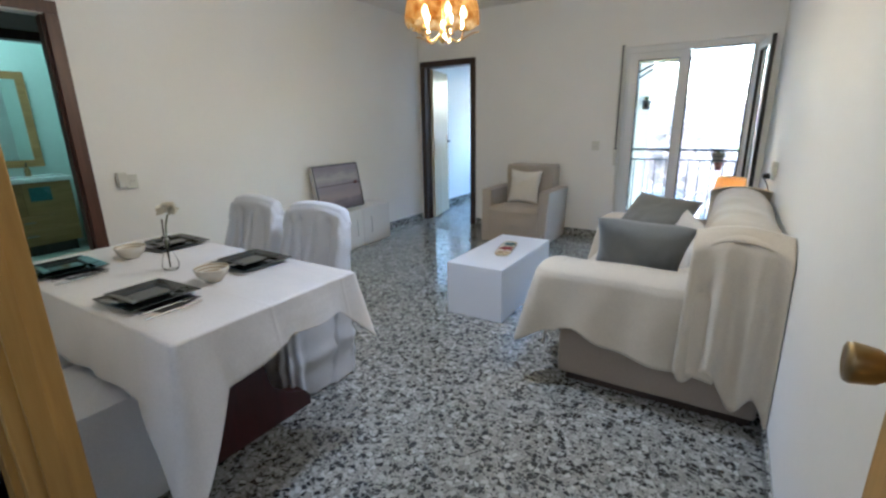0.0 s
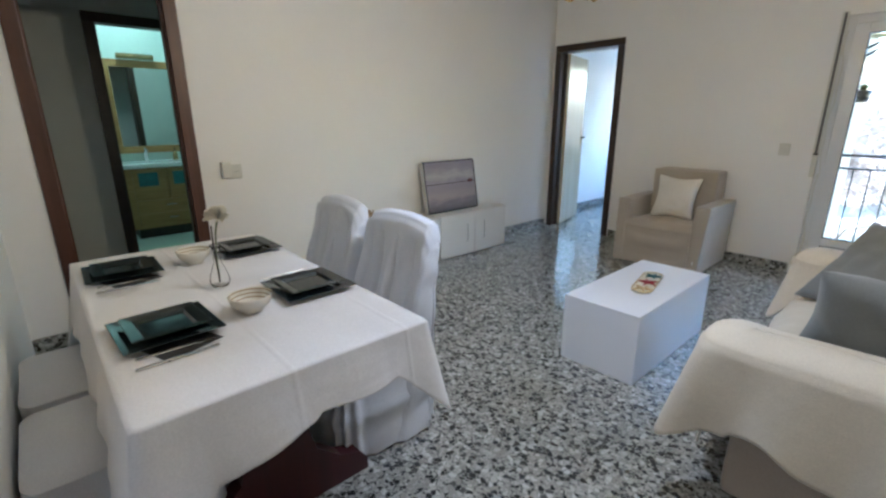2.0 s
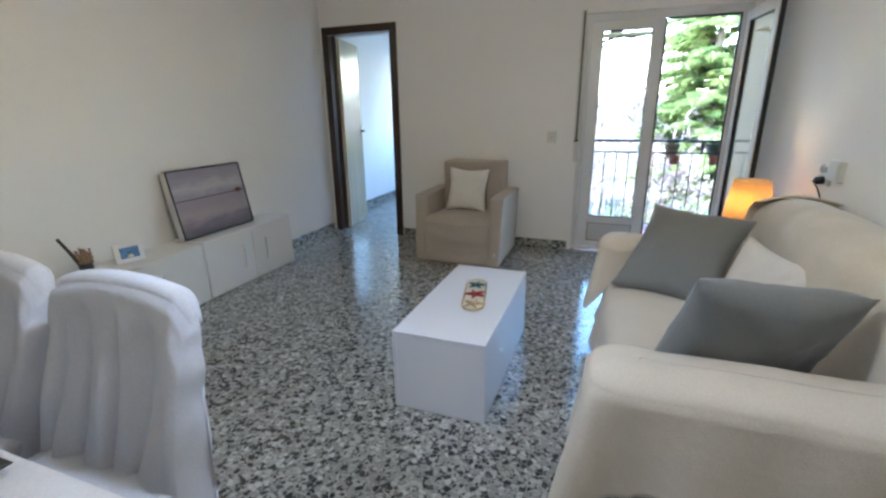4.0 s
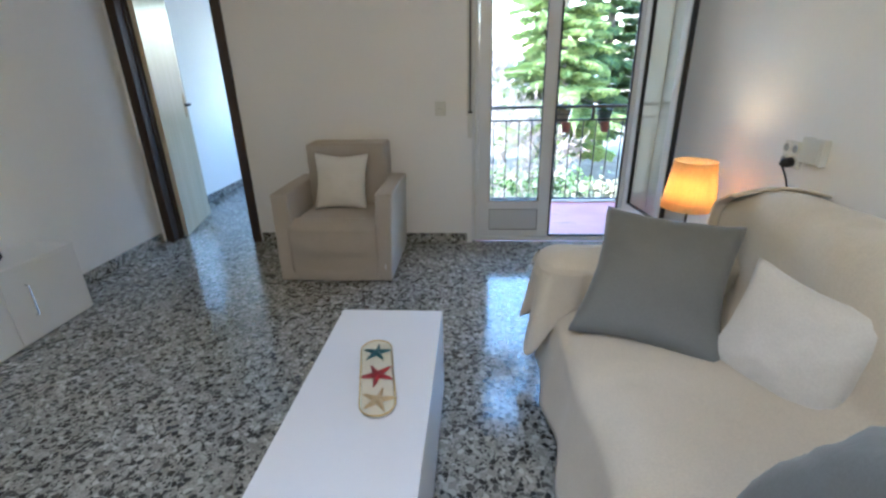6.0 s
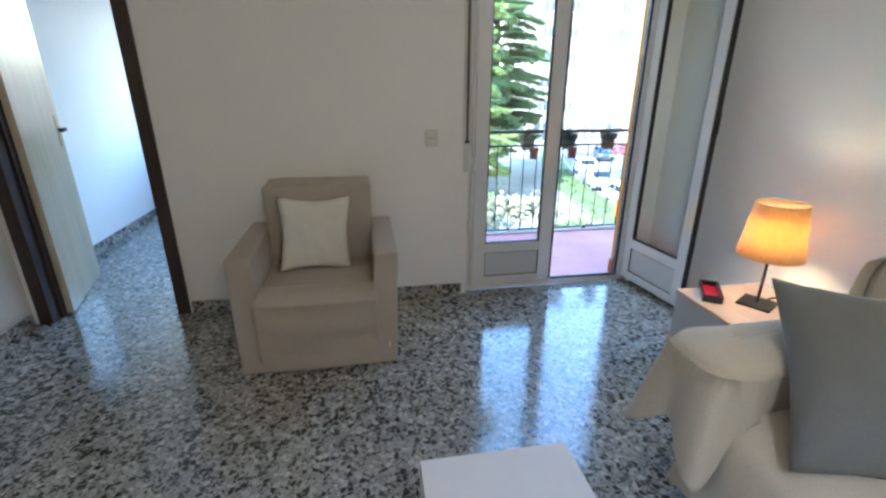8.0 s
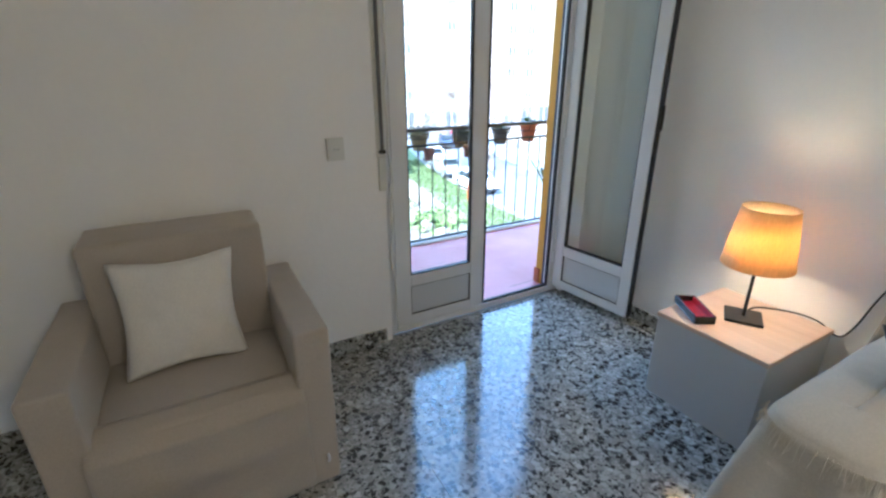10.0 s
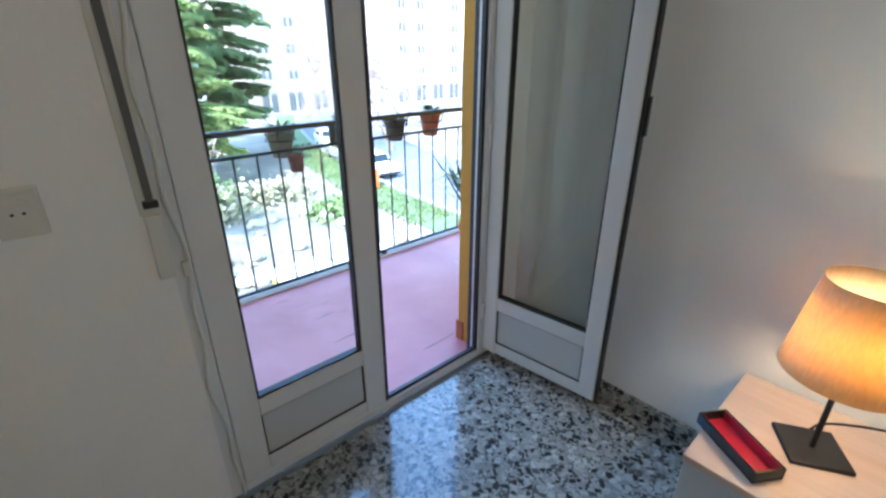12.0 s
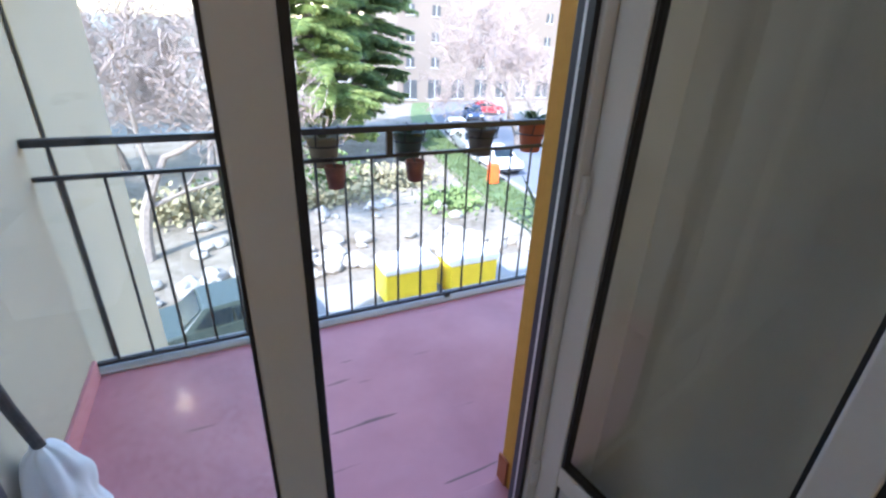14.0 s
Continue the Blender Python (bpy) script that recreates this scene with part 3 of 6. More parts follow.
# ---------------------------------------------------------------- dining table and its cloth
TX0, TX1, TY0, TY1, TZ = -2.29, -0.83, 1.60, 2.35, 0.715
dt = thing("dining_table", (TX0 + TX1) / 2, (TY0 + TY1) / 2, 0, "dark maroon wooden dining table with trestle pedestals", "table")
part("tabletop", box(TX0, TY0, TZ - 0.03, TX1, TY1, TZ, 0.006), M_MAROON, dt)
for x in (TX0 + 0.22, TX1 - 0.32):
    ped = bmesh.new()
    ym = (TY0 + TY1) / 2
    half = [(0.33, 0.0), (0.33, 0.05), (0.30, 0.09), (0.22, 0.12), (0.13, 0.20), (0.10, 0.33), (0.14, 0.47), (0.24, 0.58), (0.28, 0.64), (0.28, TZ - 0.03)]
    out = [(ym + d, z) for d, z in half] + [(ym - d, z) for d, z in reversed(half)]
    a = [ped.verts.new((x - 0.03, y, z)) for y, z in out]
    c = [ped.verts.new((x + 0.03, y, z)) for y, z in out]
    ped.faces.new(a)
    ped.faces.new(c[::-1])
    for i in range(len(out)):
        j = (i + 1) % len(out)
        ped.faces.new((a[i], a[j], c[j], c[i]))
    part("pedestal", ped, M_MAROON, dt)
part("stretcher", box(TX0 + 0.25, (TY0 + TY1) / 2 - 0.025, 0.22, TX1 - 0.35, (TY0 + TY1) / 2 + 0.025, 0.32, 0.004), M_MAROON, dt)


def cloth_point(u, v):
    """The cloth: v 0 at the middle, 0.5 at the table's edge, 1 at the hem; u goes round."""
    hx, hy, cx, cy = (TX1 - TX0) / 2 + 0.006, (TY1 - TY0) / 2 + 0.006, (TX0 + TX1) / 2, (TY0 + TY1) / 2
    per = 4 * (hx + hy)
    s = u * per
    corners = [(-hx, -hy), (hx, -hy), (hx, hy), (-hx, hy)]
    lens = [2 * hx, 2 * hy, 2 * hx, 2 * hy]
    k = 0
    while k < 3 and s > lens[k]:
        s -= lens[k]
        k += 1
    p0, p1 = Vector(corners[k]), Vector(corners[(k + 1) % 4])
    f = s / lens[k]
    p = p0.lerp(p1, f)
    near = min(s, lens[k] - s)
    nrm = Vector((0, -1)) if k == 0 else Vector((1, 0)) if k == 1 else Vector((0, 1)) if k == 2 else Vector((-1, 0))
    low = p.x > 0 and p.y < 0
    corner = max(0.0, 1 - near / (0.13 if k % 2 else 0.17)) ** (0.9 if low else 1.25)
    diag = Vector((math.copysign(1, p.x), math.copysign(1, p.y))).normalized()
    nrm = nrm.lerp(diag, 0.75 * corner).normalized()
    if v <= 0.5:
        q = p * (v / 0.5)
        r = max(0.0, v - 0.485) / 0.015
        return Vector((cx + q.x, cy + q.y, TZ + 0.005 + 0.0012 * wob(q.x, q.y, 0, 9) - 0.002 * r))
    d = (v - 0.5) / 0.5
    drop = 0.12 + (0.19 if p.x > 0 and p.y > 0 else 0.31 if low else 0.26) * corner + (0.10 * max(0.0, 1 - near / 0.45) if low else 0.0) + 0.02 * wob(p.x, p.y, 3.0, 4)
    if k == 0:
        drop += 0.09 * (1 - max(0.0, 1 - near / 0.45)) if low else 0.09
    crease = 0.02 * math.sin(min(1.0, near / 0.16) * math.pi) * (1 if k == 1 else -0.6) if low else 0.0
    fold = (0.012 * math.sin(s * 26 + k) + 0.02 * wob(p.x * 2, p.y * 2, 1.0, 4)) * d * (0.5 + corner)
    flare = 0.012 + 0.035 * d + (0.02 if p.x > 0 and p.y > 0 else 0.055) * corner * d + fold - crease * d
    return Vector((cx + p.x + nrm.x * flare, cy + p.y + nrm.y * flare, TZ + 0.003 - 0.01 * min(1, d * 5) - drop * d + 0.006 * wob(p.x, p.y, d * 2, 6) * d))


def cloth_rows(v):
    """Sets the rows of the cloth close together where it bends over the table's edge."""
    return v / 0.3 * 0.485 if v < 0.3 else 0.485 + (v - 0.3) / 0.3 * 0.045 if v < 0.6 else 0.53 + (v - 0.6) / 0.4 * 0.47


solo("tablecloth", sheet(lambda u, v: cloth_point(u, cloth_rows(v)), 240, 40, True, -0.0016), M_CLOTH, "off-white cotton tablecloth draped over the table", "tablecloth", smooth=True)


# ---------------------------------------------------------------- covered chairs
def covered_chair():
    """A dining chair under a white loose cover; it faces -y, its origin is on the floor under the back."""
    c = thing("covered_chair", 0, 0, 0, "dining chair under a loose white cotton cover", "chair", "chairs at the dining table")
    W, D, H = 0.225, 0.032, 0.93

    def outline(u):
        """Round a flat oval of half width W and half depth D, evenly by length."""
        s = u * 2 * (2 * W + 2 * D)
        if s < 2 * W:
            return -W + s, D, 1
        s -= 2 * W
        if s < 2 * D:
            return W, D - s, 0
        s -= 2 * D
        if s < 2 * W:
            return W - s, -D, -1
        return -W, -D + (s - 2 * W), 0

    def back(u, v):
        x, y, side = outline(u)
        ease = max(0.0, abs(x) / W - 0.86) / 0.14
        y *= 1 - 0.45 * ease ** 2
        top = H - 0.035 * (abs(x) / W) ** 2.2 - 0.05 * ease ** 1.6
        if v > 0.86:
            k = (v - 0.86) / 0.14
            return Vector((x * (1 - 0.015 * k), y * math.cos(k * math.pi / 2), top - 0.03 + 0.03 * math.sin(k * math.pi / 2)))
        z = 0.012 + (top - 0.042) * v / 0.86
        low = 1 - z / H
        grow = 1 + 0.22 * low
        band = min(1.0, max(0.0, top - 0.075 - z) / 0.02)
        gather = band * (0.45 + 0.55 * min(1.0, max(0.0, top - z) * 3))
        fold = (0.040 * (abs(math.sin(x * 31 + 2.6 * wob(x * 2, 5, z * 0.7, 3) + side)) ** 0.6 - 0.72) + 0.034 * wob(x * 5, side, z * 1.1, 2) + 0.012 * wob(x * 12, side, z * 2.0, 2)) * gather - 0.004 * band
        ruffle = 0.016 * wob(3 + side, y * 3, z * 7, 1.7) * ease * gather * math.copysign(1, x)
        return Vector((x * grow + ruffle + 0.012 * wob(x, y, z, 5) * low, y * (1 + 0.4 * low) + side * fold - 0.13 * low - (0.11 * low if side < 0 else 0.0), z))
    part("back_cover", sheet(back, 240, 56, True), M_COVER, c, "", True)

    def skirt(u, v):
        a = 2 * math.pi * u
        ca, sa = math.cos(a), math.sin(a)
        x = 0.235 * math.copysign(abs(ca) ** 0.3, ca)
        y = -0.27 + 0.24 * math.copysign(abs(sa) ** 0.3, sa)
        if v > 0.85:
            k = (v - 0.85) / 0.15
            return Vector((x * (1 - k), -0.27 + (y + 0.27) * (1 - k), 0.45 + 0.012 * min(1, k * 6) + 0.004 * wob(x, y, 0, 8)))
        z = 0.012 + 0.438 * v / 0.85
        low = 1 - v / 0.85
        f = 0.02 * low * math.sin(a * 15 + 2 * wob(x, y, 0, 4)) + 0.014 * wob(x * 3, y * 3, z * 7, 2) + (0.02 * math.exp(-((z - 0.2) / 0.04) ** 2))
        n = Vector((ca, sa, 0)).normalized()
        return Vector((x, y, z)) + n * (f + 0.012 * low)
    part("seat_cover", sheet(skirt, 110, 26, True), M_COVER, c, "", True)
    return c


ch = covered_chair()
ch.matrix_basis = pose(-1.41, 2.73, 0, 0, 0, 1.5)
copy_thing(ch, pose(-1.955, 2.74, 0, 0, 0, -1.5))


def covered_stool(x, y):
    """A low seat under a white cover that hangs to the floor."""
    s = thing("covered_stool", x, y, 0, "low backless seat under a white loose cover", "stool", "stools at the dining table")

    def body(u, v):
        a = 2 * math.pi * u
        ca, sa = math.cos(a), math.sin(a)
        px, py = 0.217 * math.copysign(abs(ca) ** 0.22, ca), 0.225 * math.copysign(abs(sa) ** 0.22, sa)
        if v > 0.8:
            k = (v - 0.8) / 0.2
            return Vector((x + px * (1 - k), y + py * (1 - k), 0.445 + 0.014 * min(1, k * 5) + 0.005 * wob(px, py, x, 7)))
        z = 0.01 + 0.435 * v / 0.8
        f = 0.006 * (1 - v) * math.sin(a * 9) + 0.006 * wob(px, py, z + x, 8)
        return Vector((x + px + ca * f, y + py + sa * f, z))
    part("skirt", sheet(lambda u, v: body(u, 0.8 * v), 80, 16, True), M_COVER, s, "", True)
    part("seat_cover", sheet(lambda u, v: body(u, 0.8 + 0.2 * v), 80, 8, True), M_COVER, s, "", True)


covered_stool(-1.36, 1.59)
covered_stool(-1.83, 1.59)

# ---------------------------------------------------------------- coffee table
ct = thing("coffee_table", -0.89, 4.08, 0, "white lacquered box coffee table", "coffee table")
CX0, CX1, CY0, CY1, CH = -1.112, -0.688, 3.61, 4.55, 0.382
part("top", box(CX0, CY0, CH - 0.018, CX1, CY1, CH, 0.002), M_WHITELAM, ct)
for q in ((CX0, CY0, CX0 + 0.018, CY1), (CX1 - 0.018, CY0, CX1, CY1), (CX0 + 0.018, CY0 + 0.001, CX1 - 0.018, CY0 + 0.019), (CX0 + 0.018, CY1 - 0.019, CX1 - 0.018, CY1 - 0.001)):
    part("side_panel", box(q[0], q[1], 0.002, q[2], q[3], CH - 0.0185, 0.0012, 1), M_WHITELAM, ct)

# ---------------------------------------------------------------- television bench
BXF = -2.91
for y0, y1, h, doors in ((4.285, 5.215, 0.432, 2), (3.34, 4.275, 0.42, 2)):
    tb = thing("media_cabinet", -3.06, (y0 + y1) / 2, 0, "low white media cabinet with two " + ("barred" if h > 0.425 else "knobbed") + " doors", "cabinet", "media cabinets")
    part("carcass", box(WX + 0.016, y0, 0.0, BXF - 0.018, y1, h - 0.022, 0.002), M_BENCHTOP, tb)
    part("top", box(WX + 0.016, y0 - 0.001, h - 0.022, BXF + 0.004, y1 + 0.001, h, 0.002), M_BENCHTOP, tb)
    step = (y1 - y0) / doors
    for i in range(doors):
        dr = part("door", box(BXF - 0.0175, y0 + i * step + 0.002, 0.012, BXF, y0 + (i + 1) * step - 0.002, h - 0.024, 0.002), M_BENCHTOP, tb)
        hy = y0 + step - 0.12 if i == 0 else y0 + step + 0.12
        if h > 0.425:
            part("handle", tube([(BXF, hy, 0.14), (BXF + 0.018, hy, 0.145), (BXF + 0.018, hy, 0.315), (BXF, hy, 0.32)], 0.004, 6), M_STEEL, dr, "slim steel bar handle")
        else:
            part("knob", tube([(BXF, hy, 0.30), (BXF + 0.008, hy, 0.30), (BXF + 0.018, hy, 0.30), (BXF + 0.02, hy, 0.30)], [0.004, 0.004, 0.009, 0.006], 12), M_STEEL, dr, "small steel knob", True)

# ---------------------------------------------------------------- armchair
def soft_box(x0, y0, z0, x1, y1, z1, bevel, puff=0.0, cuts=6, amp=0.004):
    """An upholstered block: rounded edges, slightly swollen faces, faint creases."""
    b = bmesh.new()
    half = ((x1 - x0) / 2, (y1 - y0) / 2, (z1 - z0) / 2)
    ticks = [[-h, -h + bevel * 0.35, -h + bevel * 0.75] + list(np.linspace(-h + bevel, h - bevel, cuts + 2)) + [h - bevel * 0.75, h - bevel * 0.35, h] for h in half]
    mid = Vector(((x0 + x1) / 2, (y0 + y1) / 2, (z0 + z1) / 2))
    made = {}

    def vert(i, j, k):
        if (i, j, k) not in made:
            p = Vector((ticks[0][i], ticks[1][j], ticks[2][k]))
            inner = Vector([max(-h + bevel, min(h - bevel, c)) for c, h in zip(p, half)])
            d = p - inner
            if d.length > 1e-7:
                p = inner + d.normalized() * min(bevel, max(abs(c) for c in d))
            if abs(p.z) > half[2] - bevel * 0.5:
                p.z += math.copysign(puff * max(0, 1 - (p.x / half[0]) ** 4) * max(0, 1 - (p.y / half[1]) ** 4), p.z)
            p += Vector((wob(p.x + x0, p.y, p.z, 7), wob(p.y + y0, p.z, p.x, 7), wob(p.z, p.x + x0, p.y, 7))) * amp
            made[(i, j, k)] = b.verts.new(p + mid)
        return made[(i, j, k)]
    n = len(ticks[0])
    for a in range(n - 1):
        for c in range(n - 1):
            for e in (0, n - 1):
                b.faces.new((vert(a, c, e), vert(a + 1, c, e), vert(a + 1, c + 1, e), vert(a, c + 1, e)))
                b.faces.new((vert(a, e, c), vert(a + 1, e, c), vert(a + 1, e, c + 1), vert(a, e, c + 1)))
                b.faces.new((vert(e, a, c), vert(e, a + 1, c), vert(e, a + 1, c + 1), vert(e, a, c + 1)))
    return b


ac = thing("armchair", -1.48, 5.95, 0, "taupe slipcovered armchair with straight arms", "armchair")
AX0, AX1, AY0, AY1 = -1.885, -1.08, 5.60, 6.32
for x0, x1, sg in ((AX0, AX0 + 0.118, -1), (AX1 - 0.118, AX1, 1)):
    b = soft_box(x0, AY0, 0.008, x1, AY1 - 0.02, 0.592, 0.011, 0.003, 9, 0.003)
    for v in b.verts:
        v.co.x += sg * 0.022 * (v.co.z / 0.59 - 1)
        v.co.y += 0.055 * v.co.z / 0.59 * max(0.0, 1 - (v.co.y - AY0) / 0.5)
    part("arm", b, M_TAUPE, ac, "", True)
part("backrest", soft_box(AX0 + 0.118, 6.09, 0.30, AX1 - 0.112, AY1, 0.845, 0.018, 0.004, 9), M_TAUPE, ac, "", True)
part("seat", soft_box(AX0 + 0.112, AY0 + 0.04, 0.24, AX1 - 0.112, 6.12, 0.40, 0.03, 0.012, 10), M_TAUPE, ac, "", True)


def valance(u, v):
    x = AX0 + 0.108 + (AX1 - AX0 - 0.216) * u
    mid = math.sin(math.pi * u)
    if v > 0.72:
        k = (v - 0.72) / 0.28
        return Vector((x, AY0 + 0.003 + 0.13 * k ** 1.6, 0.365 + 0.048 * math.sin(k * math.pi / 2) - 0.012 * mid * (1 - k)))
    z = 0.008 + 0.357 * v / 0.72
    fold = 0.012 * math.sin(z * 30 - 1.1 * (2 * u - 1) ** 2 + 1.0) * mid ** 0.7 + 0.008 * wob(x * 2, z * 4, 3, 2)
    return Vector((x, AY0 + 0.003 - max(-0.004, fold), z - 0.012 * mid * v))


part("front_panel", sheet(valance, 34, 34, False, 0.008), M_TAUPE, ac, "", True)
part("tie", tube([(AX1 - 0.06, AY0 - 0.004, 0.13), (AX1 - 0.058, AY0 - 0.01, 0.115), (AX1 - 0.061, AY0 - 0.006, 0.1)], 0.005, 6), M_COVER, ac, "small white tape tie")


def cushion(name, w, h, t, material, label, category="cushion", group=""):
    """A square cushion with pinched edges and pointed corners; it lies in x and z, y is its depth."""
    b = bmesh.new()
    n = 22
    seed = len(PLACE)
    for side in (1, -1):
        vs = []
        for i in range(n + 1):
            row = []
            for j in range(n + 1):
                u, v = 2 * i / n - 1, 2 * j / n - 1
                k = (max(0, 1 - u ** 2) * max(0, 1 - v ** 2)) ** 0.42
                x = u * w / 2 * (1 - 0.12 * (1 - v * v) ** 1.5 * abs(u) ** 3)
                z = v * h / 2 * (1 - 0.12 * (1 - u * u) ** 1.5 * abs(v) ** 3)
                y = side * (0.004 + t / 2 * k * (1 + 0.20 * wob(u, v, seed + side, 1.6)) + 0.007 * wob(u * 2.2, v * 2.2, seed, 2) * k + 0.010 * k * wob((abs(u) - abs(v)) * 3.5, u + v, seed, 1.5))
                row.append(b.verts.new((x, y, z)))
            vs.append(row)
        for i in range(n):
            for j in range(n):
                q = (vs[i][j], vs[i + 1][j], vs[i + 1][j + 1], vs[i][j + 1])
                b.faces.new(q if side < 0 else q[::-1])
    bmesh.ops.remove_doubles(b, verts=b.verts, dist=0.0085)
    me_seam = [(-w / 2, 0, -h / 2), (-w / 2 * 0.93, 0, 0), (-w / 2, 0, h / 2), (0, 0, h / 2 * 0.93), (w / 2, 0, h / 2), (w / 2 * 0.93, 0, 0), (w / 2, 0, -h / 2), (0, 0, -h / 2 * 0.93), (-w / 2, 0, -h / 2)]
    c = thing(name, 0, 0, 0, label, category, group)
    part("cushion_cover", b, material, c, "", True)
    return c


cu = cushion("cushion", 0.38, 0.40, 0.13, M_WHITECUSH, "off-white square cushion on the armchair")
cu.matrix_basis = pose(-1.50, 6.00, 0.595, -16, 2, 3)

# ---------------------------------------------------------------- sofa with throw
SX0, SY0, SY1 = -0.175, 3.12, 4.72
so = thing("sofa", 0.28, 3.92, 0, "beige two-seat sofa with dark plinth", "sofa")
part("base", soft_box(SX0 + 0.03, SY0 + 0.02, 0.045, 0.74, SY1 - 0.02, 0.36, 0.02, 0, 8), M_BEIGE, so, "", True)
part("plinth", box(SX0 + 0.07, SY0 + 0.05, 0.0, 0.72, SY1 - 0.05, 0.05, 0.004), M_DARKWOOD, so, "dark wooden plinth")
part("arm", soft_box(SX0 + 0.01, SY0 + 0.005, 0.30, 0.70, SY0 + 0.22, 0.60, 0.06, 0, 8), M_BEIGE, so, "", True)
part("arm", soft_box(SX0 + 0.01, SY1 - 0.22, 0.30, 0.70, SY1 - 0.005, 0.60, 0.06, 0, 8), M_BEIGE, so, "", True)
part("backrest", soft_box(0.46, SY0 + 0.03, 0.34, 0.755, SY1 - 0.03, 0.82, 0.07, 0, 8), M_BEIGE, so, "", True)
part("seat_cushion", soft_box(SX0 - 0.01, SY0 + 0.2, 0.34, 0.5, SY1 - 0.2, 0.44, 0.04, 0.01, 8), M_BEIGE, so, "", True)


def along(pts, s):
    """The point at the share s of a line's length."""
    pts = [Vector(p) for p in pts]
    ls = [(b - a).length for a, b in zip(pts, pts[1:])]
    d = s * sum(ls)
    for a, b, l in zip(pts, pts[1:], ls):
        if d <= l:
            return a.lerp(b, d / l)
        d -= l
    return pts[-1]


def smooth_line(pts, times=2):
    pts = [Vector(p) for p in pts]
    for _ in range(times):
        out = [pts[0]]
        for a, b in zip(pts, pts[1:]):
            out += [a.lerp(b, 0.25), a.lerp(b, 0.75)]
        pts = out + [pts[-1]]
    return pts


throw = thing("sofa_throw", 0.28, 3.92, 0.45, "cream woven throw draped over the whole sofa", "throw")
seat_line = smooth_line([(SX0 - 0.10, 0.13), (SX0 - 0.075, 0.30), (SX0 - 0.045, 0.455), (0.15, 0.475), (0.40, 0.465), (0.435, 0.66), (0.45, 0.84), (0.56, 0.895), (0.70, 0.875), (0.768, 0.80), (0.766, 0.5)])


def seat_throw(u, v):
    p = along(seat_line, v)
    over = min(1.0, max(0.0, (v - 0.42) / 0.14))
    inset = 0.13 - 0.125 * over * over * (3 - 2 * over)
    y = SY0 + inset + (SY1 - SY0 - 2 * inset) * u
    p = Vector((p.x, p.y - 0.045 * over * abs(2 * u - 1) ** 9))
    w = 0.014 * wob(p.x * 2, y * 2.2, p.y * 2, 2) + 0.006 * wob(p.x, y, p.y, 9)
    hem = max(0.0, 1 - v / 0.12)
    back = max(0.0, (v - 0.55) / 0.45)
    return Vector((p.x - 0.03 * hem * (0.5 + 0.5 * math.sin(y * 15)) - w, y, p.y + w * 0.8 + 0.05 * hem * wob(0, y, 0, 3) + 0.02 * back * wob(1, y, 5, 3)))


part("seat_drape", sheet(seat_throw, 70, 70, False, 0.006), M_THROW, throw, "", True)


def arm_rim(y_in, y_out, a):
    """The front of an arm seen from above, square with rounded corners, at the angle a from inside to outside."""
    out = 1 if y_out > y_in else -1
    r = abs(y_out - y_in) / 2 + 0.012
    n = Vector((-math.sin(a), -out * math.cos(a)))
    q = Vector((-abs(math.sin(a)) ** 0.6, -out * math.copysign(abs(math.cos(a)) ** 0.6, math.cos(a))))
    return Vector((SX0 + 0.03, (y_in + y_out) / 2)) + Vector((q.x * r * 1.1, q.y * r)), n


def arm_throw(y_in, y_out, phase):
    """The throw over an arm: from its ridge outwards, round its front with two hanging corners, and down to the hem."""
    out = 1 if y_out > y_in else -1
    r, ym, xf, xb = abs(y_out - y_in) / 2 + 0.012, (y_in + y_out) / 2, SX0 + 0.03, 0.56
    run, arc = xb - xf, math.pi * (abs(y_out - y_in) / 2 + 0.012)
    whole = 2 * run + arc

    def fn(u, v):
        s = u * whole
        if s < run:
            c, p, n, edge = Vector((xb - s, ym)), Vector((xb - s, ym - out * r)), Vector((0, -out)), 0.0
        elif s < run + arc:
            a = (s - run) / arc * math.pi
            c, edge = Vector((xf, ym)), a / math.pi
            p, n = arm_rim(y_in, y_out, a)
        else:
            x = xf + (s - run - arc)
            c, p, n, edge = Vector((x, ym)), Vector((x, ym + out * r)), Vector((0, out)), 1.0
        ridge = 0.645 + 0.006 * wob(p.x * 3, p.y * 3, phase, 2)
        if v < 0.4:
            k = v / 0.4 * math.pi / 2
            q = c.lerp(p, math.sin(k))
            return Vector((q.x, q.y, ridge - 0.055 * (1 - math.cos(k)) + 0.003 * wob(q.x, q.y, phase, 9)))
        d = (v - 0.4) / 0.6
        free = 0.0 if edge == 0.0 else 1.0
        wing = math.exp(-((edge - 0.76) / 0.11) ** 2) + 0.8 * math.exp(-((edge - 0.26) / 0.10) ** 2)
        dent = math.exp(-((edge - 0.52) / 0.07) ** 2)
        back = max(0.0, s - run - arc)
        hem = 0.455 if edge == 0.0 else 0.455 - 0.16 * min(1.0, edge * 4)
        hem += -0.07 * wing * free + 0.05 * dent - 0.12 * back + 0.05 * math.exp(-((back - 0.10) / 0.09) ** 2) * (1 if back > 0 else 0)
        hem += 0.022 * wob(s * 1.0, 0, phase, 3.0) * (0.2 + 0.8 * free)
        fold = (0.014 * math.sin(s * 21 + phase) + 0.016 * wob(s, 1, phase, 6)) * d * (0.1 + 0.9 * free)
        flare = (0.006 + 0.03 * d) * (0.15 + 0.85 * free) + (0.085 * wing * d ** 0.8 - 0.035 * dent * d) * free
        q = p + n * (flare + fold)
        return Vector((q.x, q.y, ridge - 0.055 - (ridge - 0.055 - hem) * d))
    part("arm_drape", sheet(fn, 170, 34, False, 0.006), M_THROW, throw, "", True)


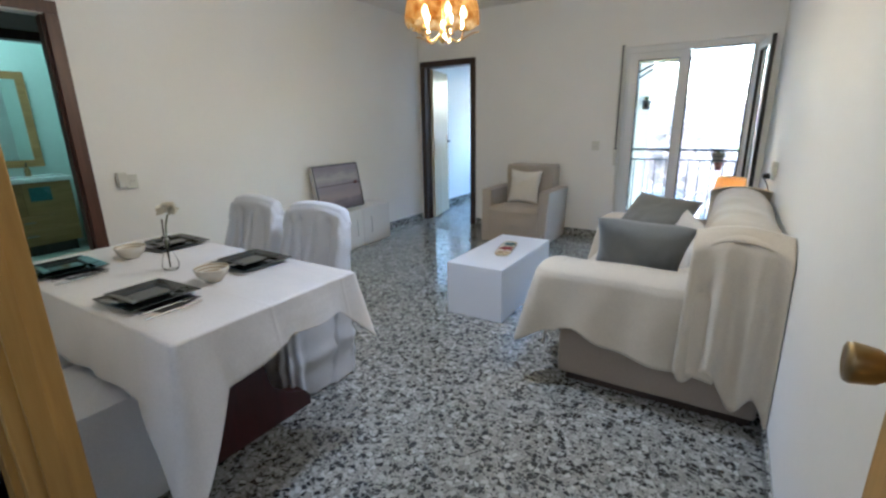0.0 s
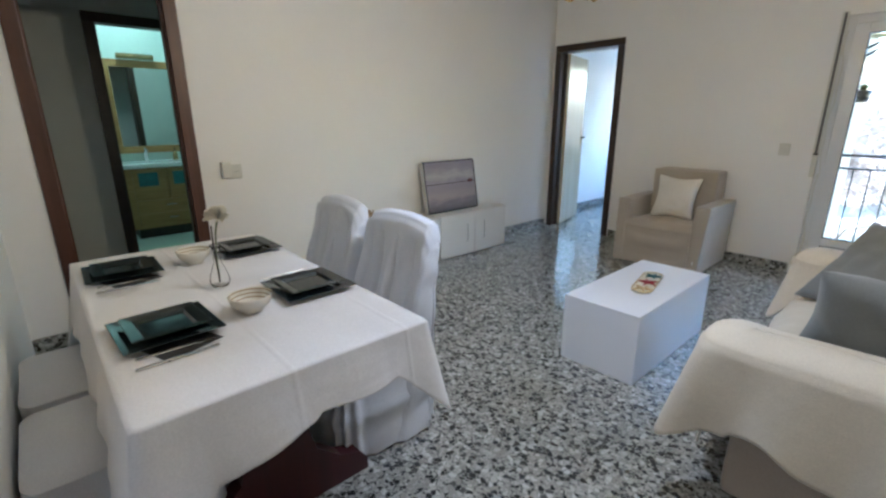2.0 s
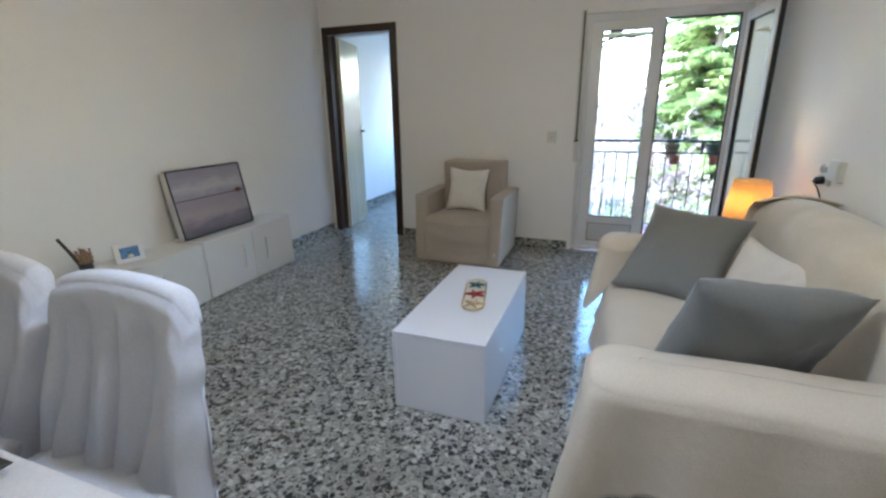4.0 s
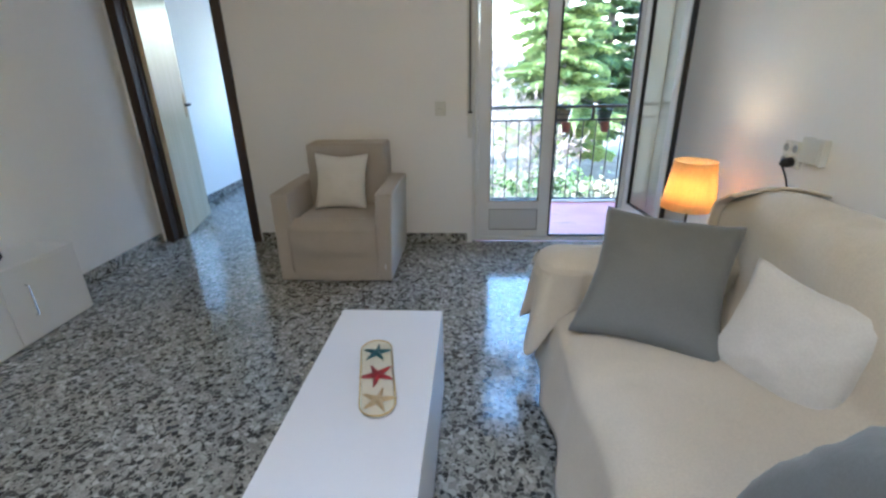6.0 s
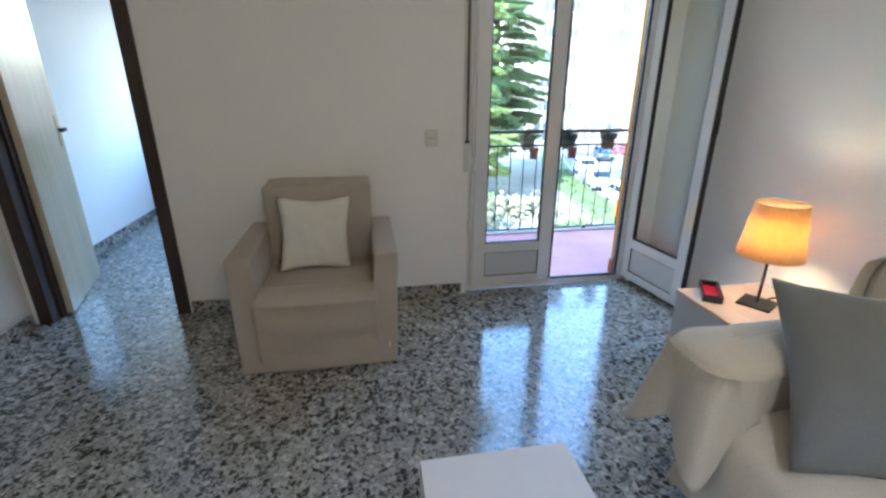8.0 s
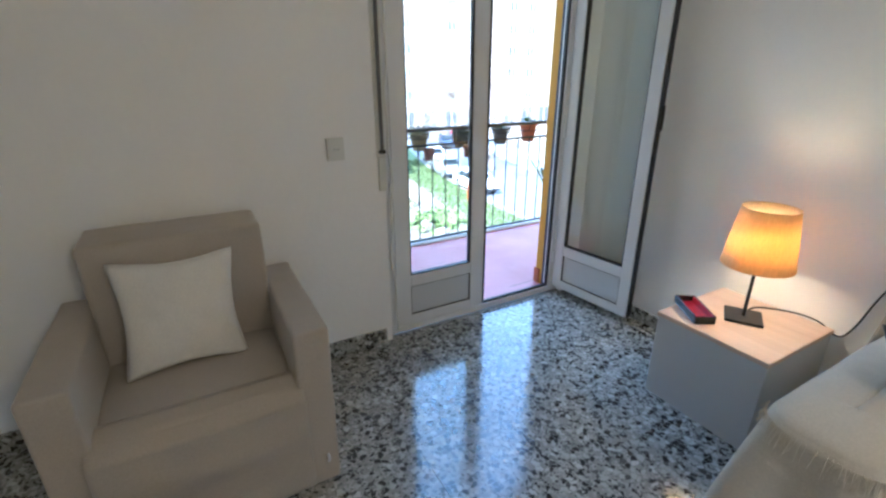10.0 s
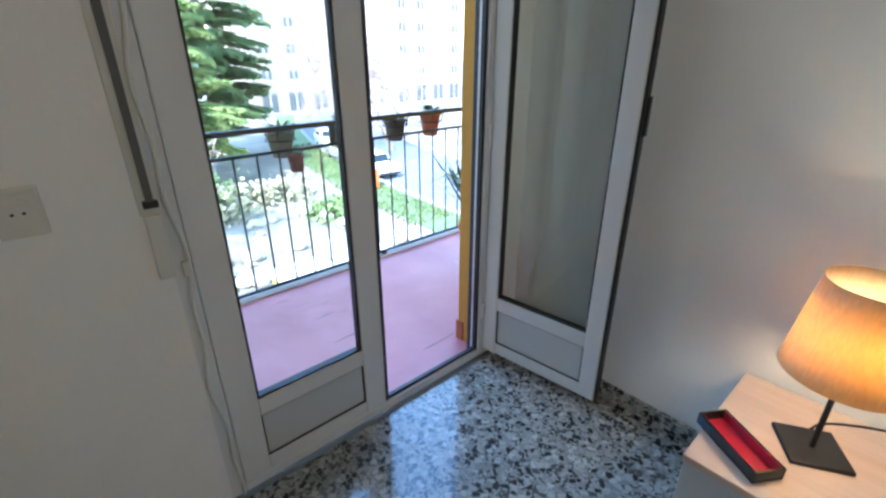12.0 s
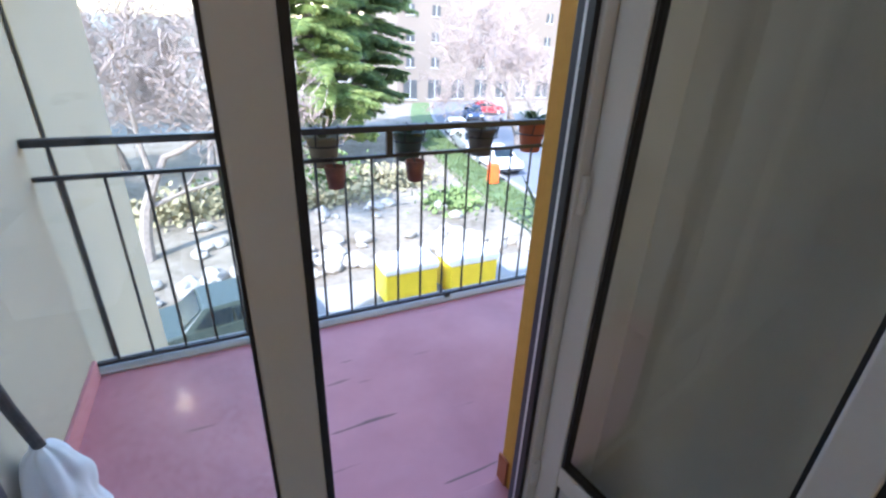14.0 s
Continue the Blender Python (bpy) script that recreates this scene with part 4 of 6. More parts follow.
arm_throw(SY0 + 0.23, SY0 - 0.005, 0.4)
arm_throw(SY1 - 0.23, SY1 + 0.005, 2.0)
fringe = bmesh.new()
for k in range(60):
    q, n = arm_rim(SY1 - 0.23, SY1 + 0.005, math.pi * (0.12 + 0.8 * k / 59))
    q = q + n * 0.012
    l = random.uniform(0.02, 0.055)
    tube([(q.x, q.y, 0.592), (q.x + n.x * 0.012 + random.uniform(-0.008, 0.008), q.y + n.y * 0.012 + random.uniform(-0.008, 0.008), 0.592 - l)], [0.0016, 0.0009], 4, fringe)
tagged(part("fringe", fringe, M_THROW, throw, "short cream fringe"), kind="stuff")


def end_throw(y_face, out):
    """The throw's end over the side of the backrest, hanging in folds nearly to the floor."""
    def fn(u, v):
        x = 0.42 + 0.35 * u
        top = 0.86 + 0.03 * math.sin(math.pi * u)
        drop = 0.62 + 0.19 * u + 0.06 * math.sin(u * 13)
        fold = (0.02 * math.sin(u * 19 + 1) + 0.012 * wob(u * 3, 0, 7, 2)) * min(1, v * 1.8)
        return Vector((x - 0.05 * v * (1 - u) * 0.4, y_face + out * (0.02 * min(1, v * 6) + 0.05 * v + fold) - out * 0.10 * max(0, 1 - v * 9), top - max(0, v - 0.03) * drop))
    part("hanging_end", sheet(fn, 40, 34, False, 0.006), M_THROW, throw, "", True)


end_throw(SY0 + 0.02, -1)
end_throw(SY1 - 0.02, 1)

def lean(centre, across, up):
    """A place and turn from a middle point, the way of the lower edge and the way up the face."""
    x = Vector(across).normalized()
    z = Vector(up)
    z = (z - x * z.dot(x)).normalized()
    y = z.cross(x)
    m = Matrix((x, y, z)).transposed().to_4x4()
    m.translation = centre
    return m


for wide, high, depth, material, text, m in (
        (0.47, 0.54, 0.17, M_GREYCUSH, "slate grey square cushion leaning on the sofa's far arm", lean((0.085, 4.362, 0.625), (0.41, -0.21, -0.015), (0.20, 0.34, 0.335))),
        (0.38, 0.38, 0.14, M_WHITECUSH, "white square cushion leaning against the sofa's back", pose(0.345, 4.035, 0.575, -18.7, 6.9, -60)),
        (0.46, 0.46, 0.20, M_GREYCUSH, "slate grey square cushion slumped on the sofa's near arm", pose(0.157, 3.475, 0.64, 28.6, 4.5, 13.2))):
    c = cushion("cushion", wide, high, depth, material, text)
    c.matrix_basis = m

# ---------------------------------------------------------------- side table, lamp, tray
sb = thing("side_table", 0.52, 5.17, 0, "grey-white cube side table with pale wooden top", "side table")
GX0, GX1, GY0, GY1, GH = 0.275, 0.755, 4.95, 5.40, 0.405
part("body", box(GX0 + 0.004, GY0 + 0.004, 0.0, GX1, GY1 - 0.004, GH - 0.02, 0.003), mat("grey_lacquer", (0.55, 0.56, 0.57), 0.4, vary=0.02, relief=0.03), sb)
part("top", box(GX0, GY0, GH - 0.02, GX1, GY1, GH, 0.003), M_OAKTOP, sb, "pale birch top")

LX, LY = 0.535, 5.187
tl = thing("table_lamp", LX, LY, GH, "table lamp with amber cloth shade, lit", "lamp")
plinth = box(-0.068, -0.068, 0, 0.068, 0.068, 0.012, 0.003)
plinth.transform(pose(LX, LY, GH, 0, 0, 31))
part("base", plinth, M_BLACK, tl)
part("stem", tube([(LX, LY, GH + 0.01), (LX, LY, GH + 0.27)], 0.0065, 10), M_BLACK, tl, "black steel stem")
M_SHADE, _t, _b = nodes_of("amber_lampshade_cloth")
_tr, _ad = _t.nodes.new("ShaderNodeBsdfTranslucent"), _t.nodes.new("ShaderNodeMixShader")
_weave = noise_tex(_t, coords(_t, False, (1, 1, 0.2)), 160.0, 2.0)
_col = ramp(_t, _weave.outputs["Fac"], [(0.3, (0.66, 0.42, 0.14)), (0.7, (0.78, 0.53, 0.20))])
link(_t, mix(_t, 0.5, _col, (0.80, 0.70, 0.56)), _b.inputs["Base Color"])
link(_t, _col, _tr.inputs["Color"])
_b.inputs["Roughness"].default_value = 0.9
_ad.inputs[0].default_value = 0.5
link(_t, _b.outputs[0], _ad.inputs[1])
link(_t, _tr.outputs[0], _ad.inputs[2])
link(_t, _ad.outputs[0], _t.nodes["Material Output"].inputs["Surface"])
part("shade", lathe([(0.130, 0.24), (0.098, 0.478), (0.0965, 0.478), (0.1285, 0.24), (0.130, 0.24)], LX, LY, GH, 48), M_SHADE, tl, "amber cloth drum shade", True)
part("bulb", lathe([(0, 0.29), (0.014, 0.29), (0.016, 0.32), (0.028, 0.36), (0.022, 0.39), (0, 0.40)], LX, LY, GH, 16), glow("lamp_bulb_glow", (1.0, 0.72, 0.38), 10.0), tl, "", True)
lamp("table_lamp_light", (LX, LY, GH + 0.365), 0.27, (1.0, 0.85, 0.40), 0.03)
cord = thing("lamp_cord", 0.7, 5.0, 0.5, "dark lamp cord running to the wall socket", "cable")
part("cord", tube(smooth_line([(LX + 0.062, LY + 0.02, GH + 0.006), (LX + 0.10, LY + 0.0, GH + 0.03), (0.765, 5.02, GH + 0.02), (0.768, 4.94, 0.36), (0.767, 4.90, 0.42), (0.766, 4.86, 0.60), (0.766, 4.80, 0.72), (0.755, 4.84, 0.86), (0.716, 4.839, 0.929)], 3), 0.0035, 6), M_BLACK, cord, "", True)

tr = thing("tray", 0, 0, 0, "black rectangular tray with red lacquer inside", "tray")
M_RED = mat("red_lacquer", (0.42, 0.012, 0.03), 0.3, vary=0.1)
for q in ((-0.10, -0.042, 0.0, 0.10, 0.042, 0.006), (-0.10, -0.042, 0.006, 0.10, -0.036, 0.034), (-0.10, 0.036, 0.006, 0.10, 0.042, 0.034), (-0.10, -0.036, 0.006, -0.094, 0.036, 0.034), (0.094, -0.036, 0.006, 0.10, 0.036, 0.034)):
    part("rim" if q[2] else "bottom", box(*q, 0.001, 1), M_BLACKPLATE, tr)
part("lining", box(-0.0935, -0.0355, 0.0065, 0.0935, 0.0355, 0.009), M_RED, tr, "red lacquer lining")
for q in ((-0.0935, -0.0358, 0.009, 0.0935, -0.034, 0.033), (-0.0935, 0.034, 0.009, 0.0935, 0.0358, 0.033)):
    part("lining_side", box(*q), M_RED, tr)
tr.matrix_basis = pose(0.395, 5.315, GH, 0, 0, 57)

# ---------------------------------------------------------------- chandelier
HX, HY, HZ = -0.775, 3.06, 1.72
cd = thing("chandelier", HX, HY, HZ, "brass chandelier with amber glass bell shade, lit", "chandelier")
M_AMBER, _t, _b = nodes_of("amber_glass")
_n = noise_tex(_t, coords(_t, False), 22.0, 2.0)
link(_t, ramp(_t, _n.outputs["Fac"], [(0.35, (0.42, 0.20, 0.05)), (0.6, (0.60, 0.36, 0.12))]), _b.inputs["Base Color"])
_b.inputs["Roughness"].default_value = 0.12
_clear, _mx = _t.nodes.new("ShaderNodeBsdfTransparent"), _t.nodes.new("ShaderNodeMixShader")
link(_t, ramp(_t, _n.outputs["Fac"], [(0.35, (0.84, 0.64, 0.34)), (0.6, (0.98, 0.90, 0.74))]), _clear.inputs["Color"])
_mx.inputs[0].default_value = 0.03
link(_t, _clear.outputs[0], _mx.inputs[1])
link(_t, _b.outputs[0], _mx.inputs[2])
link(_t, _mx.outputs[0], _t.nodes["Material Output"].inputs["Surface"])
bump(_t, _b, _n.outputs["Fac"], 0.5, 0.01)


def bell(u, v):
    a = 2 * math.pi * u
    lobe = 1 + 0.045 * math.cos(8 * a) * v
    r = (0.03 + 0.15 * math.sin(min(1.0, v * 1.06) * math.pi / 2) ** 0.85) * lobe
    z = 0.285 - 0.20 * v ** 1.7 - 0.02 * (0.5 - 0.5 * math.cos(8 * a)) * v ** 4
    return Vector((HX + r * math.cos(a), HY + r * math.sin(a), HZ + z))


part("shade", sheet(bell, 96, 20, True, 0.003), M_AMBER, cd, "amber glass bell shade with scalloped rim", True)
part("rod", tube([(HX, HY, HZ + 0.02), (HX, HY, CZ - 0.03)], 0.006, 10), M_BRASS, cd)
part("canopy", lathe([(0, 0), (0.05, 0), (0.045, -0.03), (0.015, -0.05), (0, -0.05)], HX, HY, CZ, 20), M_BRASS, cd, "", True)
part("hub", lathe([(0, 0.0), (0.008, 0.004), (0.02, 0.02), (0.026, 0.04), (0.016, 0.06), (0.012, 0.10), (0, 0.10)], HX, HY, HZ - 0.012, 18), M_BRASS, cd, "", True)
for k in range(5):
    a = 2 * math.pi * k / 5 + 0.5
    c, s = math.cos(a), math.sin(a)
    arm = part("arm", tube(smooth_line([(HX + 0.02 * c, HY + 0.02 * s, HZ + 0.03), (HX + 0.06 * c, HY + 0.06 * s, HZ - 0.005), (HX + 0.09 * c, HY + 0.09 * s, HZ + 0.005), (HX + 0.102 * c, HY + 0.102 * s, HZ + 0.05)]), 0.0045, 8), M_BRASS, cd, "", True)
    part("scroll", tube(smooth_line([(HX + 0.09 * c, HY + 0.09 * s, HZ + 0.005), (HX + 0.14 * c, HY + 0.14 * s, HZ + 0.035), (HX + 0.175 * c, HY + 0.175 * s, HZ + 0.04)]), 0.003, 6), M_BRASS, arm)
    part("candle_sleeve", lathe([(0, 0), (0.022, 0), (0.02, 0.01), (0.013, 0.015), (0.012, 0.055), (0, 0.055)], HX + 0.102 * c, HY + 0.102 * s, HZ + 0.045, 14), M_BRASS, arm, "", True)
    part("bulb", lathe([(0, 0.0), (0.009, 0.0), (0.016, 0.018), (0.014, 0.036), (0.004, 0.055), (0, 0.057)], HX + 0.102 * c, HY + 0.102 * s, HZ + 0.10, 14), glow("candle_bulb_glow", (1.0, 0.86, 0.66), 0.45) if k == 0 else bpy.data.materials["candle_bulb_glow"], arm, "lit candle bulb", True)
lamp("chandelier_light", (HX, HY, HZ + 0.23), 3.7, (0.95, 0.96, 0.98), 0.05)

# ---------------------------------------------------------------- on the media cabinets
pic = thing("leaning_picture", 0, 0, 0, "canvas of a grey-mauve lake in a thin dark frame", "picture")
M_CANVAS, _t, _b = nodes_of("mauve_lake_canvas")
_n = noise_tex(_t, coords(_t, False, (2.0, 1, 7)), 2.4, 3.0)
_sp, _ma = _t.nodes.new("ShaderNodeSeparateXYZ"), _t.nodes.new("ShaderNodeMath")
link(_t, coords(_t, False, (2.1, 2.1, 2.1)), _sp.inputs[0])
_ma.operation = "MULTIPLY_ADD"
link(_t, _n.outputs["Fac"], _ma.inputs[0])
_ma.inputs[1].default_value = 0.34
_sub = _t.nodes.new("ShaderNodeMath")
_sub.operation = "SUBTRACT"
link(_t, _sp.outputs["Z"], _sub.inputs[0])
_sub.inputs[1].default_value = 0.17
link(_t, _sub.outputs[0], _ma.inputs[2])
_c = ramp(_t, _ma.outputs[0], [(0.0, (0.12, 0.10, 0.12)), (0.16, (0.20, 0.17, 0.20)), (0.30, (0.36, 0.30, 0.30)), (0.46, (0.30, 0.26, 0.29)), (0.58, (0.29, 0.26, 0.30)), (0.72, (0.46, 0.42, 0.43)), (0.82, (0.33, 0.30, 0.34)), (1.0, (0.27, 0.24, 0.29))])
link(_t, _c, _b.inputs["Base Color"])
_b.inputs["Roughness"].default_value = 0.6
part("canvas", box(-0.325, -0.022, 0.004, 0.325, 0.018, 0.475, 0.002), M_CANVAS, pic)
M_EDGE = mat("pale_canvas_edge", (0.62, 0.60, 0.58), 0.8)
for q in ((-0.338, -0.026, 0.0, -0.3255, 0.02, 0.479), (0.3255, -0.026, 0.0, 0.338, 0.02, 0.479), (-0.3255, -0.026, -0.008, 0.3255, 0.02, 0.0038), (-0.3255, -0.026, 0.4755, 0.3255, 0.02, 0.487)):
    part("frame", box(*q, 0.001, 1), M_BLACK, pic)
part("side_face", box(-0.346, -0.022, 0.0, -0.339, 0.022, 0.478), M_EDGE, pic)
part("shoreline", box(-0.32, -0.0235, 0.262, 0.32, -0.0222, 0.268), mat("dark_plum_paint", (0.06, 0.035, 0.045), 0.6), pic, "dark shoreline stroke")
part("boat", lathe([(0, -0.022), (0.012, -0.014), (0.03, 0.0), (0.014, 0.01), (0, 0.02)], 0.255, -0.0235, 0.272, 10), mat("rust_paint", (0.13, 0.03, 0.03), 0.6), pic, "small dark red boat")
pic.matrix_basis = pose(-3.075, 4.60, 0.441, -10, 0, 90)
pf = thing("photo_frame", 0, 0, 0, "small white photo frame with a blue picture", "photo frame")
part("frame", box(-0.08, -0.008, 0, 0.08, 0.008, 0.12, 0.002), M_WHITELAM, pf)
part("photo", box(-0.052, -0.0095, 0.026, 0.052, -0.0083, 0.094), mat("blue_photo", (0.09, 0.20, 0.42), 0.3, vary=0.5, big=25), pf, "blue seascape photo")
part("shore", lathe([(0, 0), (0.02, 0.0), (0.014, 0.014), (0, 0.022)], 0.0, -0.0085, 0.03, 10), M_PLASTIC, pf)
part("strut", box(-0.012, 0.008, 0.004, 0.012, 0.045, 0.012), M_WHITELAM, pf)
pf.matrix_basis = pose(-3.03, 3.85, 0.423, -14, 0, 72)
va = thing("dried_flower_pot", -3.08, 3.62, 0.42, "small dark pot with dried flowers and twig", "flower pot")
part("pot", lathe([(0, 0), (0.03, 0), (0.036, 0.03), (0.034, 0.065), (0.03, 0.065), (0.028, 0.02), (0, 0.02)], -3.08, 3.62, 0.42, 18), M_BLACK, va, "", True)
part("saucer", lathe([(0, 0), (0.045, 0), (0.05, 0.012), (0.04, 0.006), (0, 0.006)], -3.08, 3.62, 0.4195, 18), M_PLASTIC, va, "", True)
dry = bmesh.new()
for i in range(70):
    a, r, h = random.uniform(0, 6.28), random.uniform(0, 0.05), random.uniform(0.07, 0.15)
    tube([(-3.08 + 0.02 * math.cos(a), 3.62 + 0.02 * math.sin(a), 0.47), (-3.08 + r * math.cos(a), 3.62 + r * math.sin(a), 0.42 + h)], [0.0012, 0.006], 4, dry)
part("dried_flowers", dry, mat("straw_brown", (0.33, 0.22, 0.13), 0.9, vary=0.4, big=30), va)
part("twig", tube([(-3.08, 3.60, 0.45), (-3.075, 3.555, 0.56), (-3.08, 3.51, 0.655)], [0.009, 0.010, 0.008], 8), M_DARKWOOD, va)

# ---------------------------------------------------------------- sockets and switches
M_GREYCAP = mat("grey_plastic", (0.30, 0.30, 0.29), 0.5, vary=0.05, relief=0.02)
def socket(name, x, y, z, face, gangs, label):
    s = thing(name, 0, 0, 0, label, "socket")
    w = 0.08 * gangs
    part("plate", box(-w / 2, -0.014, -0.05, w / 2, 0, 0.05, 0.004), M_PLASTIC, s)
    part("inner_plate", box(-w / 2 + 0.008, -0.0155, -0.038, w / 2 - 0.008, -0.0141, 0.038, 0.0005, 1), M_PLASTIC, s)
    for g in range(gangs):
        part("ring", tube([(-w / 2 + 0.04 + 0.08 * g, -0.0156, 0), (-w / 2 + 0.04 + 0.08 * g, -0.019, 0)], 0.029, 24), M_PLASTIC, s)
        cx = -w / 2 + 0.04 + 0.08 * g
        d = part("insert", tube([(cx, -0.0191, 0), (cx, -0.0205, 0)], 0.020, 20), M_PLASTIC, s)
        for dx in (-0.009, 0.009):
            part("hole", tube([(cx + dx, -0.0206, 0), (cx + dx, -0.0212, 0)], 0.0032, 8), M_BLACK, d)
    s.matrix_basis = pose(x, y, z, 0, 0, face)
    return s


socket("wall_switch", -0.807, NY, 1.055, 0, 1, "white square wall outlet with round insert")
qs = thing("wall_socket", EX, 4.866, 0.968, "white block of four round wall sockets", "socket")
part("plate", box(EX - 0.016, 4.812, 0.915, EX, 4.920, 1.021, 0.004), M_PLASTIC, qs)
for dy in (-0.027, 0.027):
    for dz in (-0.026, 0.026):
        ring = part("insert", tube([(EX - 0.0162, 4.866 + dy, 0.968 + dz), (EX - 0.023, 4.866 + dy, 0.968 + dz)], 0.022, 20), M_PLASTIC, qs)
        part("well", tube([(EX - 0.0231, 4.866 + dy, 0.968 + dz), (EX - 0.0235, 4.866 + dy, 0.968 + dz)], 0.016, 16), M_GREYCAP, ring, "grey socket well")
pg = thing("plug", 0, 0, 0, "black round plug in the wall socket", "plug")
part("body", tube([(0.7512, 4.839, 0.942), (0.722, 4.839, 0.938), (0.712, 4.839, 0.928)], [0.021, 0.020, 0.01], 14), M_BLACK, pg, "", True)
jb = thing("junction_box", EX, 4.73, 0.99, "white surface junction box on the wall", "junction box")
part("body", box(EX - 0.03, 4.68, 0.95, EX, 4.80, 1.05, 0.006), M_PLASTIC, jb)
part("lid", box(EX - 0.034, 4.69, 0.96, EX - 0.0305, 4.79, 1.04, 0.001), M_PLASTIC, jb)
s1 = socket("wall_socket", WX, 2.61, 0.965, 90, 1, "white wall socket near the dining table")
av = thing("aerial_adapter", WX, 2.545, 0.98, "white plastic adapter on the wall", "adapter")
part("body", box(WX, 2.51, 0.93, WX + 0.05, 2.57, 1.035, 0.008), M_PLASTIC, av)

# ---------------------------------------------------------------- table setting
ZT = TZ + 0.0066


def plate_set(x, y, turn):
    p = thing("plate_set", 0, 0, 0, "two stacked square black plates with rims", "plate", "place settings")
    z = 0.0
    for w in (0.128, 0.100):
        b = bmesh.new()
        prof = [(0.55, 0.0), (0.62, 0.003), (0.70, 0.011), (1.0, 0.018), (1.0, 0.021), (0.69, 0.0145), (0.60, 0.007), (0.0, 0.007)]
        rings = []
        for k, h in prof:
            pts = [(-1, -1), (1, -1), (1, 1), (-1, 1)]
            rings.append([b.verts.new((px * w * max(k, 0.001), py * w * max(k, 0.001), z + h)) for px, py in pts])
        b.faces.new(rings[0][::-1])
        for r0, r1 in zip(rings, rings[1:]):
            for k in range(4):
                b.faces.new((r0[k], r0[(k + 1) % 4], r1[(k + 1) % 4], r1[k]))
        b.faces.new(rings[-1])
        bmesh.ops.bevel(b, geom=[e for e in b.edges if abs(e.verts[0].co.z - e.verts[1].co.z) < 0.0005 and e.calc_length() > 0.05], offset=0.0012, segments=1, affect="EDGES")
        part("plate", b, M_BLACKPLATE, p)
        z += 0.0152
    p.matrix_basis = pose(x, y, ZT, 0, 0, turn)


def napkin(x, y, turn):
    n = thing("napkin", 0, 0, 0, "dark grey folded paper napkin under the plate", "napkin", "place settings")
    part("sheet", sheet(lambda u, v: Vector(((u - 0.5) * 0.16, (v - 0.5) * 0.16, 0.0005 + 0.001 * u)), 4, 4, False, 0.0008), M_BLACK, n)
    n.matrix_basis = pose(x, y, ZT + 0.0004, 0, 0, turn)


def cutlery(kind_name, x, y, turn):
    c = thing(kind_name, 0, 0, 0, "polished steel " + kind_name.split("_")[-1] + " beside the plate", "cutlery", "place settings")
    h = bmesh.new()
    box(-0.10, -0.006, 0.0, 0.01, 0.006, 0.005, 0.002, 1, h)
    part("handle", h, M_STEEL, c)
    b = bmesh.new()
    if kind_name == "table_knife":
        box(0.0095, -0.008, 0.001, 0.10, 0.007, 0.003, 0.001, 1, b)
    else:
        box(0.0095, -0.004, 0.001, 0.045, 0.004, 0.004, 0.001, 1, b)
        box(0.045, -0.011, 0.001, 0.06, 0.011, 0.004, 0.001, 1, b)
        for k in range(4):
            box(0.0595, -0.0108 + 0.0058 * k, 0.001, 0.095, -0.0075 + 0.0058 * k, 0.0035, into=b)
    part("blade" if kind_name == "table_knife" else "tines", b, M_STEEL, c)
    c.matrix_basis = pose(x, y, ZT + 0.0015, 0, 0, turn)


for px, py, side in ((-1.27, 1.745, 1), (-1.975, 1.735, 1), (-1.315, 2.215, -1), (-1.99, 2.225, -1)):
    plate_set(px, py, random.uniform(-3, 3))
    napkin(px + 0.105 * side, py + 0.01, 20)
    cutlery("table_fork", px + 0.145 * side, py + 0.0, 90 * side)
    cutlery("table_knife", px + 0.20 * side, py - 0.01, 90 * side + 3)
M_BOWL, _t, _b = nodes_of("cream_ceramic_with_brown_lines")
_w = _t.nodes.new("ShaderNodeTexWave")
_w.wave_type, _w.bands_direction = "BANDS", "Z"
_w.inputs["Scale"].default_value, _w.inputs["Distortion"].default_value = 26.0, 1.0
link(_t, coords(_t, False), _w.inputs["Vector"])
link(_t, ramp(_t, _w.outputs["Fac"], [(0.0, (0.62, 0.58, 0.47)), (0.78, (0.62, 0.58, 0.47)), (0.9, (0.25, 0.18, 0.11))]), _b.inputs["Base Color"])
_b.inputs["Roughness"].default_value = 0.25
M_BOWLOUT = mat("cream_ceramic", (0.64, 0.61, 0.53), 0.25, vary=0.05)
for bx2, by2 in ((-1.245, 1.985), (-1.935, 1.99)):
    bo = thing("bowl", bx2, by2, ZT, "cream ceramic bowl with brown rings inside", "bowl", "bowls on the table")
    part("outside", lathe([(0, 0), (0.032, 0), (0.034, 0.006), (0.058, 0.03), (0.068, 0.058), (0.066, 0.060)], bx2, by2, ZT, 32), M_BOWLOUT, bo, "", True)
    part("inside", lathe([(0.0659, 0.0599), (0.055, 0.032), (0.03, 0.011), (0, 0.008)], bx2, by2, ZT, 32), M_BOWL, bo, "brown-ringed inside", True)
bv = thing("bud_vase", -1.565, 1.985, ZT, "clear glass bud vase with a white carnation", "vase")
part("glass", lathe([(0, 0), (0.028, 0), (0.036, 0.02), (0.030, 0.05), (0.013, 0.09), (0.011, 0.13), (0.017, 0.155), (0.0155, 0.155), (0.0095, 0.13), (0.0115, 0.09), (0.028, 0.05), (0.033, 0.02), (0.026, 0.005), (0, 0.005)], -1.565, 1.985, ZT, 24), M_THINGLASS, bv, "", True)
